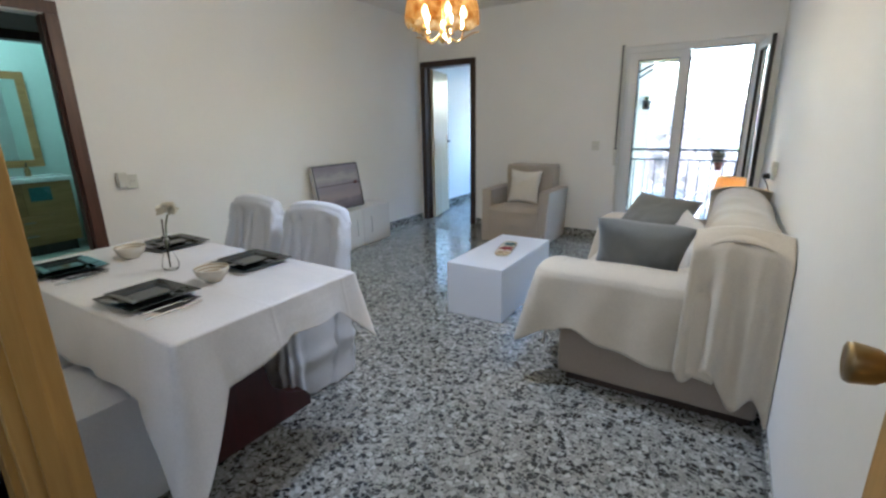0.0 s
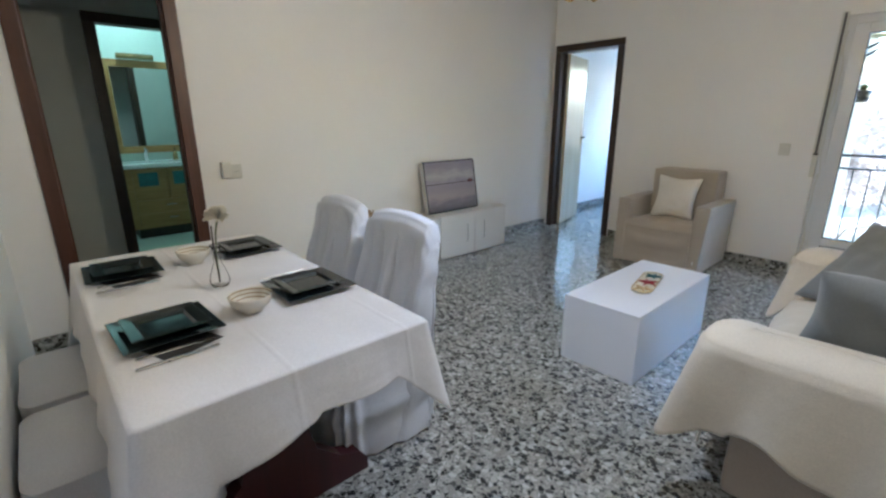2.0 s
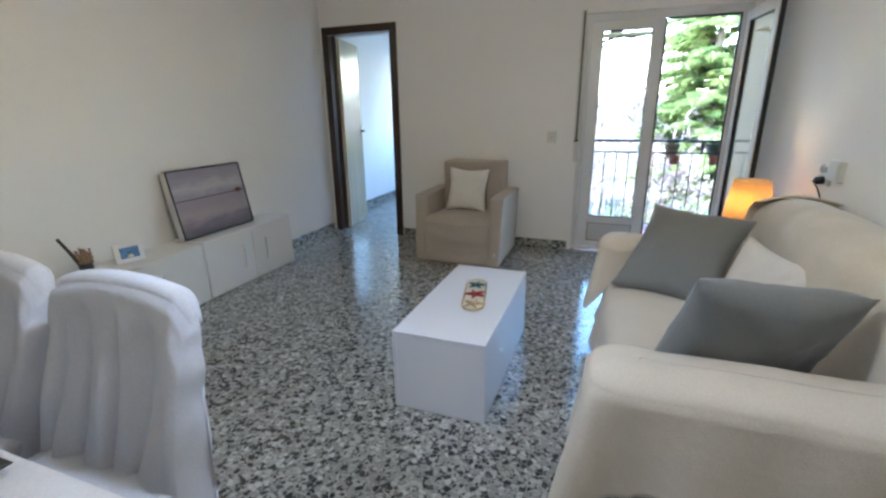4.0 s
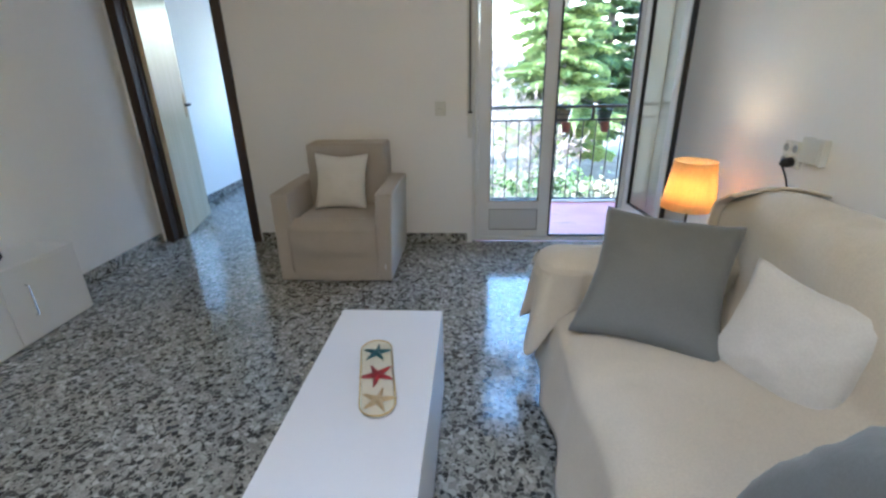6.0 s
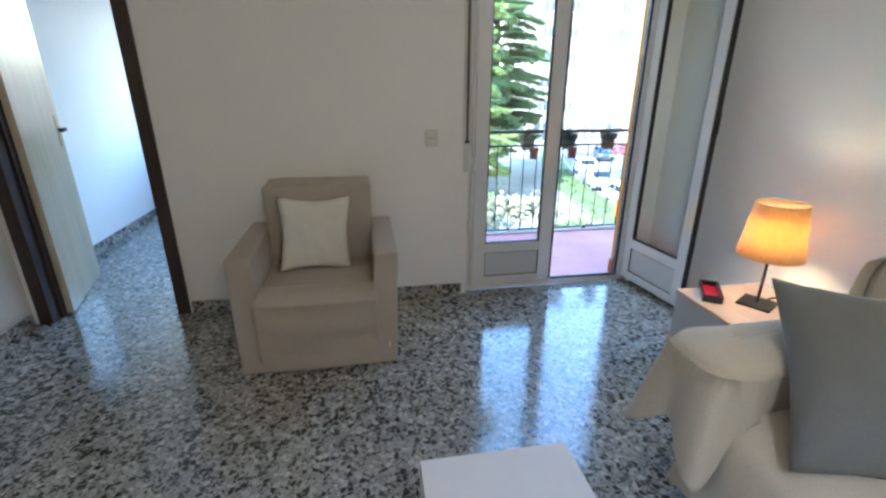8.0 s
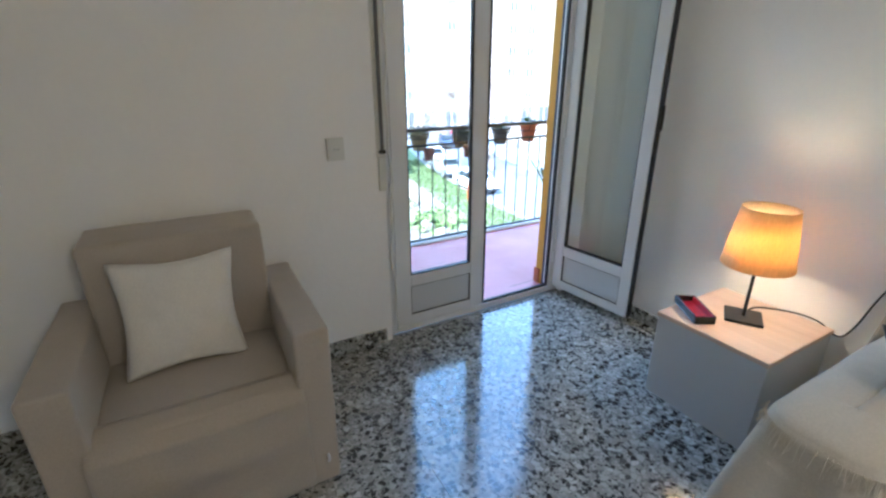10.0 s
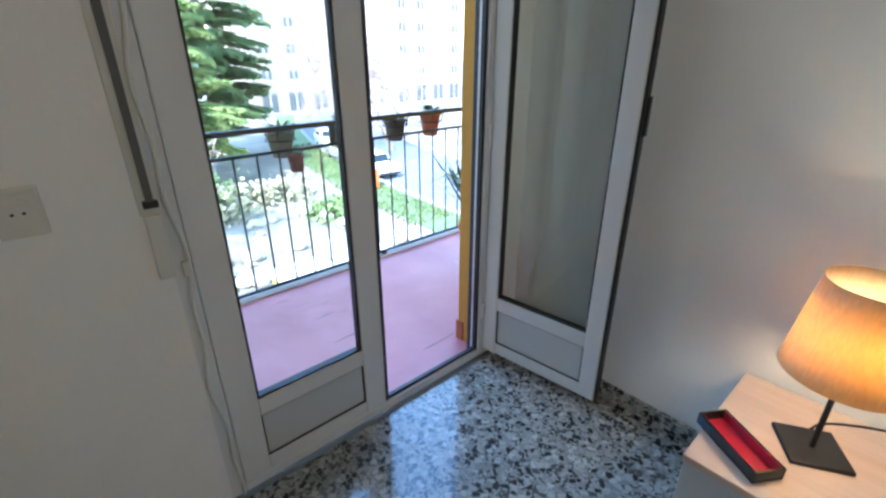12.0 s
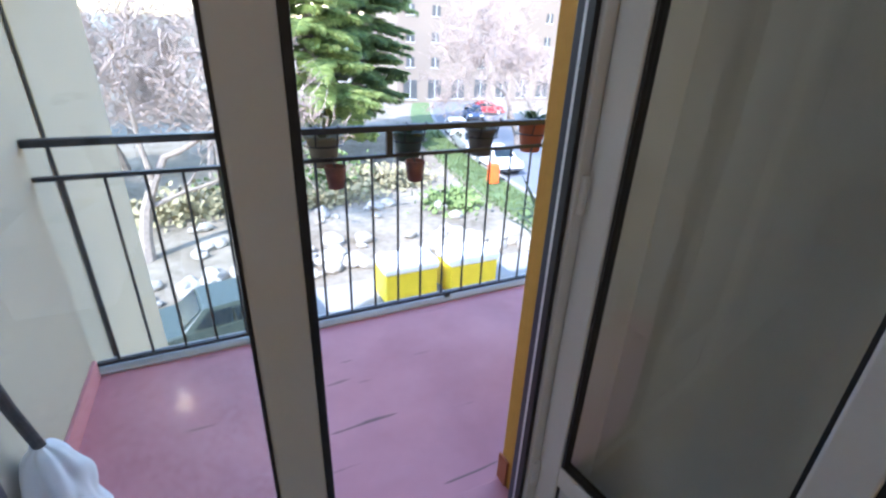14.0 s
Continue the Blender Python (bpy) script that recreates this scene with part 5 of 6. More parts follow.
part("stem", tube([(-1.572, 1.985, ZT + 0.01), (-1.565, 1.985, ZT + 0.12), (-1.555, 1.99, ZT + 0.205), (-1.535, 1.995, ZT + 0.25)], 0.0035, 6), mat("dull_green_stem", (0.16, 0.19, 0.11), 0.6), bv)
part("twig", tube([(-1.562, 1.983, ZT + 0.02), (-1.568, 1.98, ZT + 0.15), (-1.56, 1.98, ZT + 0.23)], 0.003, 6), M_DARKWOOD, bv)
fl = bmesh.new()
for i in range(70):
    d = Vector((random.gauss(0, 1), random.gauss(0, 1), abs(random.gauss(0.4, 0.7)))).normalized()
    c0 = Vector((-1.533, 1.996, ZT + 0.262))
    q = d.orthogonal().normalized()
    w2 = d.cross(q)
    e = c0 + d * random.uniform(0.026, 0.046)
    vs = [fl.verts.new(p) for p in (c0, e + q * 0.017, e + d * 0.008 + w2 * 0.006, e - q * 0.017)]
    fl.faces.new(vs)
part("blossom", fl, mat("white_petals", (0.78, 0.74, 0.62), 0.7, vary=0.08), bv, "ruffled white blossom")

# ---------------------------------------------------------------- starfish dish on the coffee table
sd2 = thing("starfish_dish", 0, 0, 0, "long cream dish on the coffee table", "dish")


def stadium(r, half, n=12):
    out = []
    for k in range(n + 1):
        a = math.pi * k / n
        out.append((r * math.cos(a), half + r * math.sin(a)))
    for k in range(n + 1):
        a = math.pi + math.pi * k / n
        out.append((r * math.cos(a), -half + r * math.sin(a)))
    return out


dish = bmesh.new()
rings = []
for r, z in ((0.045, 0.0), (0.052, 0.004), (0.056, 0.014), (0.053, 0.0145), (0.048, 0.006), (0.040, 0.005)):
    rings.append([dish.verts.new((x, y, z)) for x, y in stadium(r, 0.145)])
dish.faces.new(rings[0][::-1])
for r0, r1 in zip(rings, rings[1:]):
    for k in range(len(r0)):
        dish.faces.new((r0[k], r0[(k + 1) % len(r0)], r1[(k + 1) % len(r1)], r1[k]))
dish.faces.new(rings[-1])
part("dish", dish, mat("cream_glaze_gilt_rim", (0.70, 0.66, 0.52), 0.2, vary=0.1), sd2, "", "edges")
rim = [(x, y, 0.0155) for x, y in stadium(0.0545, 0.145)]
part("rim", tube(rim + rim[:1], 0.0022, 6), M_BRASS, sd2, "thin gilt rim", True)
sd2.matrix_basis = pose(-0.875, 4.10, CH, 0, 0, 12)


def starfish(size, colour, label, x, y, turn):
    b = bmesh.new()
    top, low = b.verts.new((0, 0, 0.016)), b.verts.new((0, 0, 0.001))
    rim, ridge = [], []
    for k in range(10):
        a = 2 * math.pi * k / 10
        r = size if k % 2 == 0 else size * 0.30
        rim.append(b.verts.new((r * math.cos(a), r * math.sin(a), 0.003)))
        ridge.append(b.verts.new((r * 0.55 * math.cos(a), r * 0.55 * math.sin(a), 0.013)))
    for k in range(10):
        j = (k + 1) % 10
        b.faces.new((ridge[k], ridge[j], top))
        b.faces.new((rim[k], rim[j], ridge[j], ridge[k]))
        b.faces.new((rim[j], rim[k], low))
    for k in range(0, 10, 2):
        a = 2 * math.pi * k / 10
        for f in (0.3, 0.5, 0.7):
            bmesh.ops.create_icosphere(b, subdivisions=1, radius=0.0035, matrix=Matrix.Translation((size * f * math.cos(a), size * f * math.sin(a), 0.0155 - 0.009 * f)))
    s = solo("starfish", b, mat("starfish_" + label.split()[0], colour, 0.45, vary=0.35, fine=80, relief=0.4), label, "starfish", "starfish in the dish")
    s.matrix_basis = pose(x, y, CH + 0.006, 0, 0, turn)


starfish(0.057, (0.03, 0.10, 0.11), "teal painted decorative starfish in the dish", -0.90, 4.225, 20)
starfish(0.066, (0.28, 0.02, 0.025), "red painted decorative starfish in the dish", -0.873, 4.10, 52)
starfish(0.062, (0.52, 0.40, 0.22), "sand-coloured decorative starfish in the dish", -0.848, 3.98, 85)

# ---------------------------------------------------------------- balcony
BZ, RY = -0.062, 7.80
M_BALC, _t, _b = nodes_of("pink_red_painted_floor")
_v = coords(_t, True)
_c = ramp(_t, noise_tex(_t, _v, 2.2, 4.0).outputs["Fac"], [(0.3, (0.44, 0.165, 0.185)), (0.7, (0.58, 0.25, 0.27))])
_s = noise_tex(_t, coords(_t, True, (2.2, 26, 1)), 1.0, 2.0)
_c = mix(_t, ramp(_t, _s.outputs["Fac"], [(0.69, (0, 0, 0)), (0.72, (1, 1, 1))]), _c, (0.20, 0.09, 0.09))
_k = noise_tex(_t, coords(_t, True, (9, 1.6, 1)), 1.3, 3.0)
_c = mix(_t, ramp(_t, _k.outputs["Fac"], [(0.72, (0, 0, 0)), (0.76, (0.7, 0.7, 0.7))]), _c, (0.66, 0.46, 0.46))
link(_t, _c, _b.inputs["Base Color"])
_b.inputs["Roughness"].default_value = 0.5
bump(_t, _b, noise_tex(_t, _v, 25.0, 4.0).outputs["Fac"], 0.15, 0.003)
solo("balcony_floor", box(-0.9, NY + 0.1, BZ - 0.18, 3.2, RY + 0.07, BZ), M_BALC, "pinkish red painted balcony floor", "balcony floor", kind="structure")
solo("balcony_kerb", box(-0.70, RY - 0.045, BZ, 3.2, RY + 0.07, BZ + 0.012, 0.004), mat("pale_grey_mortar", (0.5, 0.48, 0.47), 0.8), "pale grey mortar edge under the railing", "kerb", kind="structure")
LXW = -0.70
solo("balcony_wall_west", box(-0.9, NY + NT, -6.3, LXW, 9.3, 8.0), M_CREAM, "cream rendered side wall beside the balcony", "wall", kind="structure")
fac = wall("facade_wall", "x", NY + 0.06, NT - 0.06, 0.6448, 12.0, -6.3, 8.0, (), M_OCHRE, label="ochre rendered facade beside the balcony door")
solo("facade_wall_lower", box(-0.9, NY + 0.1, -6.3, 0.6448, NY + NT, BZ - 0.18), M_OCHRE, "ochre rendered facade below the balcony", "wall", kind="structure")
solo("facade_wall_upper", box(-0.9, NY + 0.05, 2.9, 0.6448, NY + NT, 8.0), M_OCHRE, "ochre rendered facade above the balcony", "wall", kind="structure")
solo("bedroom_wing_wall", box(-9.0, 9.2, -6.3, -3.62, 9.3, 8.0), M_CREAM, "cream rendered outer wall of the bedroom wing", "wall", kind="structure")
solo("bedroom_wing_lower", box(-3.62, 9.2, -6.3, -0.9, 9.3, 0.9), M_CREAM, "cream rendered outer wall below the bedroom window", "wall", kind="structure")
solo("bedroom_wing_upper", box(-3.62, 9.2, 2.1, -0.9, 9.3, 8.0), M_CREAM, "cream rendered outer wall above the bedroom window", "wall", kind="structure")
solo("roof", box(-9.0, -3.0, 8.0, 12.0, 9.3, 8.3), M_CREAM, "flat roof of the apartment block", "roof", kind="structure")
solo("balcony_skirting", box(LXW, NY + NT + 0.001, BZ, LXW + 0.015, RY - 0.05, BZ + 0.09, 0.003), M_BALC, "red tile skirting on the balcony wall", "skirting", kind="structure")
solo("balcony_skirting_east", box(0.624, 6.56, -0.02, 0.6338, 6.61, BZ + 0.15, 0.003), M_TERRACOTTA, "terracotta skirting on the ochre reveal", "skirting", kind="structure")
solo("ochre_reveal", box(0.634, 6.515, BZ, 0.6445, 6.60, 2.06), M_OCHRE, "ochre rendered door reveal", "wall", kind="structure")
sg = thing("shutter_guide", 0.62, 6.5, 0, "dark blue-grey roller shutter guide rail", "shutter rail", "shutter rails", "structure")
M_NAVY = mat("dark_navy_aluminium", (0.025, 0.03, 0.05), 0.35, vary=0.1, relief=0.02)
part("rail", box(0.588, 6.4555, BZ + 0.01, 0.6445, 6.49, 2.06, 0.002), M_NAVY, sg)
part("rail", box(0.612, 6.49, BZ + 0.01, 0.6445, 6.514, 2.06, 0.002), M_NAVY, sg)
part("rail", box(-0.5745, 6.4555, BZ + 0.01, -0.55, 6.514, 2.06, 0.002), M_NAVY, sg)
solo("cream_reveal", box(-0.5745, 6.515, BZ, -0.565, NY + NT + 0.004, 2.06), M_CREAM, "cream rendered door reveal", "wall", kind="structure")
solo("outer_sill", box(-0.5248, FY0 + 0.0305, BZ, 0.6335, NY + NT + 0.004, -0.02, 0.004), M_BALC, "pinkish red painted door sill", "sill", kind="structure")

rl = thing("balcony_railing", 0.8, RY, BZ, "dark painted iron balcony railing", "railing")
part("top_rail", box(LXW, RY - 0.02, 0.925, 3.1, RY + 0.02, 0.955, 0.006), M_IRON, rl)
part("lower_rail", box(LXW, RY - 0.012, 0.80, 3.1, RY + 0.012, 0.818, 0.003), M_IRON, rl)
part("bottom_rail", box(LXW, RY - 0.012, -0.035, 3.1, RY + 0.012, -0.018, 0.003), M_IRON, rl)
x = -0.617
while x < 3.05:
    part("baluster", tube([(x, RY, -0.018), (x, RY, 0.80)], 0.0065, 6), M_IRON, rl)
    x += 0.132
for x in (0.66, 2.0):
    part("post", box(x - 0.015, RY - 0.012, 0.818, x + 0.015, RY + 0.012, 0.925), M_IRON, rl)
for x in (1.005, 2.4):
    part("foot", box(x - 0.016, RY - 0.014, BZ + 0.01, x + 0.016, RY + 0.014, -0.035), M_IRON, rl)

M_LEAF = mat("plant_green", (0.05, 0.10, 0.03), 0.55, vary=0.5, big=25)
M_DRYLEAF = mat("dry_grass_green", (0.16, 0.17, 0.07), 0.7, vary=0.4, big=25)


def leaves(b, x, y, z, n, spread, rise, width=0.012, droop=0.5):
    for _ in range(n):
        a = random.uniform(0, 2 * math.pi)
        l = random.uniform(0.5, 1.0) * spread
        d = Vector((math.cos(a), math.sin(a), 0))
        side = Vector((-d.y, d.x, 0)) * width * random.uniform(0.6, 1.2)
        pts = [Vector((x, y, z)) + d * l * f + Vector((0, 0, rise * random.uniform(0.7, 1.1) * (f - droop * f * f) * 2)) for f in (0.05, 0.4, 0.75, 1.0)]
        row = [(b.verts.new(p - side * s), b.verts.new(p + side * s)) for p, s in zip(pts, (0.6, 1.0, 0.7, 0.1))]
        for (p0, p1), (q0, q1) in zip(row, row[1:]):
            b.faces.new((p0, p1, q1, q0))


def rail_pot(x, material, label, plant, h=0.15):
    p = thing("hanging_flower_pot", x, RY, 0.7, label, "flower pot", "pots on the railing")
    y = RY + 0.105
    part("pot", lathe([(0, 0), (0.055, 0), (0.078, h - 0.02), (0.088, h - 0.02), (0.09, h), (0.08, h), (0.07, h - 0.03), (0, h - 0.03)], x, y, 0.755, 18), material, p, "", True)
    ring = part("holder", tube([(x + 0.092 * math.cos(2 * math.pi * k / 16), y + 0.092 * math.sin(2 * math.pi * k / 16), 0.86) for k in range(17)], 0.004, 6), M_IRON, p)
    for dx in (-0.05, 0.05):
        part("hook", tube([(x + dx, y - 0.075, 0.86), (x + dx, RY - 0.0, 0.963), (x + dx, RY - 0.026, 0.955)], 0.004, 5), M_IRON, ring)
    b = bmesh.new()
    leaves(b, x, y, 0.755 + h - 0.03, *plant)
    part("plant", b, M_LEAF if plant[3] > 0.012 else M_DRYLEAF, p)


rail_pot(0.37, mat("olive_pot", (0.20, 0.19, 0.12), 0.7), "olive plastic pot hooked on the railing", (26, 0.15, 0.09, 0.01))
rail_pot(0.80, mat("dark_green_pot", (0.03, 0.06, 0.035), 0.5), "dark green pot hooked on the railing", (22, 0.10, 0.06, 0.014))
rail_pot(1.225, mat("grey_basket", (0.10, 0.10, 0.09), 0.8), "dark woven basket pot hooked on the railing", (24, 0.11, 0.05, 0.01))
rail_pot(1.56, M_TERRACOTTA, "terracotta pot hooked on the railing", (26, 0.13, 0.08, 0.014), 0.17)
M_DARKPOT = mat("dark_red_brown_clay", (0.14, 0.055, 0.045), 0.7, vary=0.3, big=20)
for x, c in ((0.385, "dark brown"), (0.775, "weathered red")):
    b = thing("hanging_pot_saucer", x, RY, 0.6, c + " small pot hung under the rail", "flower pot")
    part("pot", lathe([(0, 0), (0.036, 0), (0.05, 0.10), (0.042, 0.10), (0.035, 0.03), (0, 0.03)], x, RY - 0.05, 0.69, 14), M_DARKPOT, b, "", True)
    part("hook", tube([(x, RY - 0.05, 0.785), (x, RY - 0.02, 0.80), (x, RY - 0.014, 0.825)], 0.004, 5), M_IRON, b)
ag = thing("potted_agave", 1.46, 7.25, BZ, "spiky agave in a terracotta pot on the balcony", "potted plant")
part("pot", lathe([(0, 0), (0.10, 0), (0.14, 0.26), (0.155, 0.26), (0.155, 0.30), (0.13, 0.30), (0.12, 0.26), (0, 0.26)], 1.46, 7.25, BZ, 24), M_TERRACOTTA, ag, "", True)
b = bmesh.new()
leaves(b, 1.46, 7.25, BZ + 0.26, 34, 0.42, 0.42, 0.022, 0.45)
part("plant", b, M_LEAF, ag)
hp = thing("wall_flower_pot", LXW + 0.08, 8.3, 1.5, "small dark pot hung on the cream wall", "flower pot")
part("pot", lathe([(0, 0), (0.05, 0), (0.07, 0.12), (0.06, 0.12), (0.05, 0.04), (0, 0.04)], LXW + 0.085, 8.35, 1.47, 16), M_BLACK, hp, "", True)
part("bracket", tube([(LXW, 8.35, 1.6), (LXW + 0.06, 8.35, 1.6), (LXW + 0.085, 8.35, 1.58)], 0.006, 6), M_IRON, hp)
b = bmesh.new()
leaves(b, LXW + 0.085, 8.35, 1.57, 24, 0.11, 0.08, 0.012)
part("plant", b, M_LEAF, hp)
dr = thing("drying_rack", LXW, 7.4, 2.0, "pale yellow folding clothes rack bracketed to the balcony wall", "drying rack")
M_PALEWOOD = wood("pale_yellow_wood", (0.5, 0.42, 0.2), (0.62, 0.54, 0.3), 0.6)
for k in range(5):
    part("slat", box(-0.66, 7.13 + 0.13 * k, 1.985 + 0.012 * k, 0.02 - 0.03 * abs(k - 2), 7.22 + 0.13 * k, 2.005 + 0.012 * k, 0.008), M_PALEWOOD, dr)
for y in (7.24, 7.60):
    part("bracket", tube(smooth_line([(LXW, y, 1.80), (-0.60, y, 1.86), (-0.42, y, 1.97), (-0.05, y, 2.0 + 0.09 * (y - 7.2))]), 0.011, 8), M_IRON, dr)
    part("wall_plate", box(LXW, y - 0.03, 1.74, LXW + 0.008, y + 0.03, 1.88, 0.002), M_IRON, dr)
for y, l in ((7.22, 0.10), (7.40, 0.14), (7.58, 0.08)):
    part("peg", box(-0.5 + l, y, 2.012, -0.42 + l, y + 0.02, 2.06, 0.004), M_IRON, dr)
cc = thing("facade_cable", LXW, 8.1, 1.0, "bundle of dark cables down the cream wall", "cable")
for k, dx in enumerate((0.0, 0.018, 0.034)):
    part("cable", tube([(LXW + 0.008, 8.02 + dx + 0.012 * math.sin(z * 2.3 + k), z) for z in np.linspace(-1.6, 3.4, 24)], 0.005, 6), M_IRON if k < 2 else M_PALEWOOD, cc)
um = thing("closed_parasol", -0.605, 6.98, BZ, "closed parasol in a white cover leaning on the balcony wall", "parasol")
part("pole", tube([(-0.605, 6.985, BZ), (-0.63, 7.0, 0.27), (-0.65, 6.99, 0.42), (-0.684, 6.96, 0.85)], 0.015, 10), M_IRON, um)
def parasol_cover(u, v):
    """A long rumpled bag, gathered at the pole and wide at the floor."""
    a = 2 * math.pi * u
    c = Vector((-0.60, 6.985, BZ + 0.008)).lerp(Vector((-0.63, 7.0, 0.275)), v)
    r0 = 0.054 * (1 - v ** 5) ** 0.6 + 0.016
    r0 *= 1 + 0.13 * math.sin(5 * a + 2 * v) * (0.4 + 0.6 * v) + 0.25 * wob(math.cos(a) * 1.5, math.sin(a) * 1.5, v * 2.5, 1.6)
    return c + Vector((max(-0.08, r0 * math.cos(a)), r0 * math.sin(a), 0.0))


part("cover", sheet(parasol_cover, 56, 24, True), M_COVER, um, "white rumpled cloth cover", True)

# ---------------------------------------------------------------- outside
GZ = -6.3
M_SAND, _t, _b = nodes_of("pale_sandy_earth")
_v = coords(_t, True)
_c = ramp(_t, noise_tex(_t, _v, 0.35, 6.0).outputs["Fac"], [(0.32, (0.12, 0.092, 0.058)), (0.5, (0.215, 0.178, 0.13)), (0.68, (0.29, 0.25, 0.19))])
link(_t, mix(_t, 0.3, _c, ramp(_t, noise_tex(_t, _v, 3.0, 5.0).outputs["Fac"], [(0.4, (0.075, 0.07, 0.04)), (0.6, (0.23, 0.20, 0.16))])), _b.inputs["Base Color"])
_b.inputs["Roughness"].default_value = 0.95
bump(_t, _b, noise_tex(_t, _v, 4.0, 5.0).outputs["Fac"], 0.6, 0.08)
solo("ground", box(-400, 6.7, GZ - 0.3, 400, 700, GZ), M_SAND, "pale sandy ground of the garden", "ground", kind="structure")
M_ASPH = mat("grey_asphalt", (0.13, 0.135, 0.145), 0.85, vary=0.12, big=0.6, fine=30, relief=0.3, depth=0.01, world_space=True)
M_PAVE = mat("pale_concrete_paving", (0.24, 0.23, 0.21), 0.9, vary=0.1, big=0.7, fine=20, world_space=True)
ROAD = thing("street", 18.5, 40, GZ, "grey asphalt street with pale kerbs", "road", "", "structure")
road_axis = [(14.2, 12.0), (15.0, 28.0), (17.5, 42.0), (23.0, 58.0), (34.0, 80.0)]


def strip(off0, off1, z0, z1):
    """A band along the street between two offsets from its near edge."""
    b = bmesh.new()
    pts = smooth_line([(p[0], p[1], 0) for p in road_axis], 2)
    rows = []
    for i, p in enumerate(pts):
        d = (pts[min(i + 1, len(pts) - 1)] - pts[max(i - 1, 0)]).normalized()
        n = Vector((d.y, -d.x, 0))
        rows.append([b.verts.new((p + n * o) + Vector((0, 0, z))) for o, z in ((off0, z0), (off0, z1), (off1, z1), (off1, z0))])
    for r0, r1 in zip(rows, rows[1:]):
        for k in range(3):
            b.faces.new((r0[k], r0[k + 1], r1[k + 1], r1[k]))
    return b


part("asphalt", strip(0, 7.5, GZ - 0.1, GZ + 0.02), M_ASPH, ROAD)
part("kerb", strip(-0.3, 0, GZ - 0.1, GZ + 0.14), M_PAVE, ROAD, "pale concrete kerb")
part("kerb", strip(7.5, 7.8, GZ - 0.1, GZ + 0.14), M_PAVE, ROAD, "pale concrete kerb")
part("pavement", strip(7.8, 11, GZ - 0.1, GZ + 0.13), M_PAVE, ROAD, "pale concrete pavement")
solo("front_pavement", box(-30, 15.6, GZ - 0.1, 14.0, 19.2, GZ + 0.03), M_PAVE, "pale concrete paving along the building", "pavement", kind="structure")
M_GRASS = mat("verge_grass", (0.10, 0.14, 0.05), 0.9, vary=0.35, big=2.0, fine=14, relief=0.6, depth=0.05, world_space=True)
gb = bmesh.new()
for i in range(5200):
    s = random.random()
    p = along([(q[0] - 0.3, q[1]) for q in road_axis[:4]], s)
    if p.y < 21 or p.y > 44:
        continue
    x, y = p.x - random.random() ** 1.3 * 2.6 - 0.1, p.y
    a = random.uniform(0, 6.28)
    w, h = random.uniform(0.04, 0.09), random.uniform(0.12, 0.3)
    dx, dy = math.cos(a) * w, math.sin(a) * w
    gb.faces.new([gb.verts.new(q) for q in ((x - dx, y - dy, GZ), (x + dx, y + dy, GZ), (x + random.uniform(-.08, .08), y + random.uniform(-.08, .08), GZ + h))])
join(gb, strip(-2.6, -0.3, GZ - 0.1, GZ + 0.03))
solo("grass_verge", gb, M_GRASS, "green grass verge beside the street", "grass", kind="stuff")


def tree_bark(name, c):
    return mat(name, c, 0.95, vary=0.3, big=6, fine=30, relief=0.7, depth=0.02)


M_BARK = tree_bark("grey_bark", (0.24, 0.20, 0.17))
M_TWIG = mat("pale_twigs", (0.30, 0.235, 0.20), 0.9, vary=0.25, big=2)


def bare_tree(x, y, height, spread, seed, label, lean=0.0, twigs=6, kids=4):
    rnd = random.Random(seed)
    t = thing("bare_tree", x, y, GZ, label, "tree", "bare trees")
    trunk, twig = bmesh.new(), bmesh.new()

    def grow(p, d, l, r, depth):
        n = 4 if depth < 3 else 3
        pts, radii = [p], [r]
        for k in range(n):
            d = (d + Vector((rnd.gauss(0, 0.13), rnd.gauss(0, 0.13), rnd.gauss(0.03, 0.08)))).normalized()
            p = p + d * l / n
            pts.append(p)
            radii.append(r * (1 - 0.45 * (k + 1) / n))
        tube(pts, radii, 7 if depth < 2 else 4 if depth < 4 else 3, trunk if depth < 3 else twig)
        if depth >= twigs:
            return
        for k in range(3 if depth < 2 else kids):
            a = rnd.uniform(0, 6.28)
            q = d.orthogonal().normalized()
            side = q * math.cos(a) + d.cross(q) * math.sin(a)
            nd = (d * rnd.uniform(0.4, 0.9) + side * rnd.uniform(0.5, 0.95) * spread + Vector((0, 0, 0.12))).normalized()
            at = pts[-1] if k == 0 else pts[rnd.randint(max(1, n - 2), n)]
            grow(at, nd, l * rnd.uniform(0.62, 0.82), max(0.02, radii[-1] * rnd.uniform(0.6, 0.9)), depth + 1)
    grow(Vector((x, y, GZ - 0.1)), Vector((lean, 0.05, 1)).normalized(), height * 0.3, height * 0.019, 0)
    part("trunk", trunk, M_BARK, t)
    tagged(part("twig_crown", twig, M_TWIG, t), kind="stuff")


bare_tree(-3.2, 23.5, 13.0, 1.0, 3, "large bare pale-barked tree in the garden", 0.05)
bare_tree(-1.0, 34.0, 14.0, 1.1, 8, "bare tree with a dense twiggy crown", 0.0, 6, 5)
bare_tree(21.4, 36.5, 15.0, 1.0, 5, "slender bare tree beside the street", -0.08)
bare_tree(26.5, 41.0, 12.0, 1.0, 12, "bare tree on the far pavement")
bare_tree(1.8, 42.0, 13.0, 1.0, 28, "bare tree behind the garden hedge")
bare_tree(-5.5, 37.0, 14.0, 1.1, 33, "tall bare tree with spreading twigs", 0.0, 6, 5)
bare_tree(-9.0, 30.0, 13.0, 1.0, 21, "bare tree at the garden's edge")

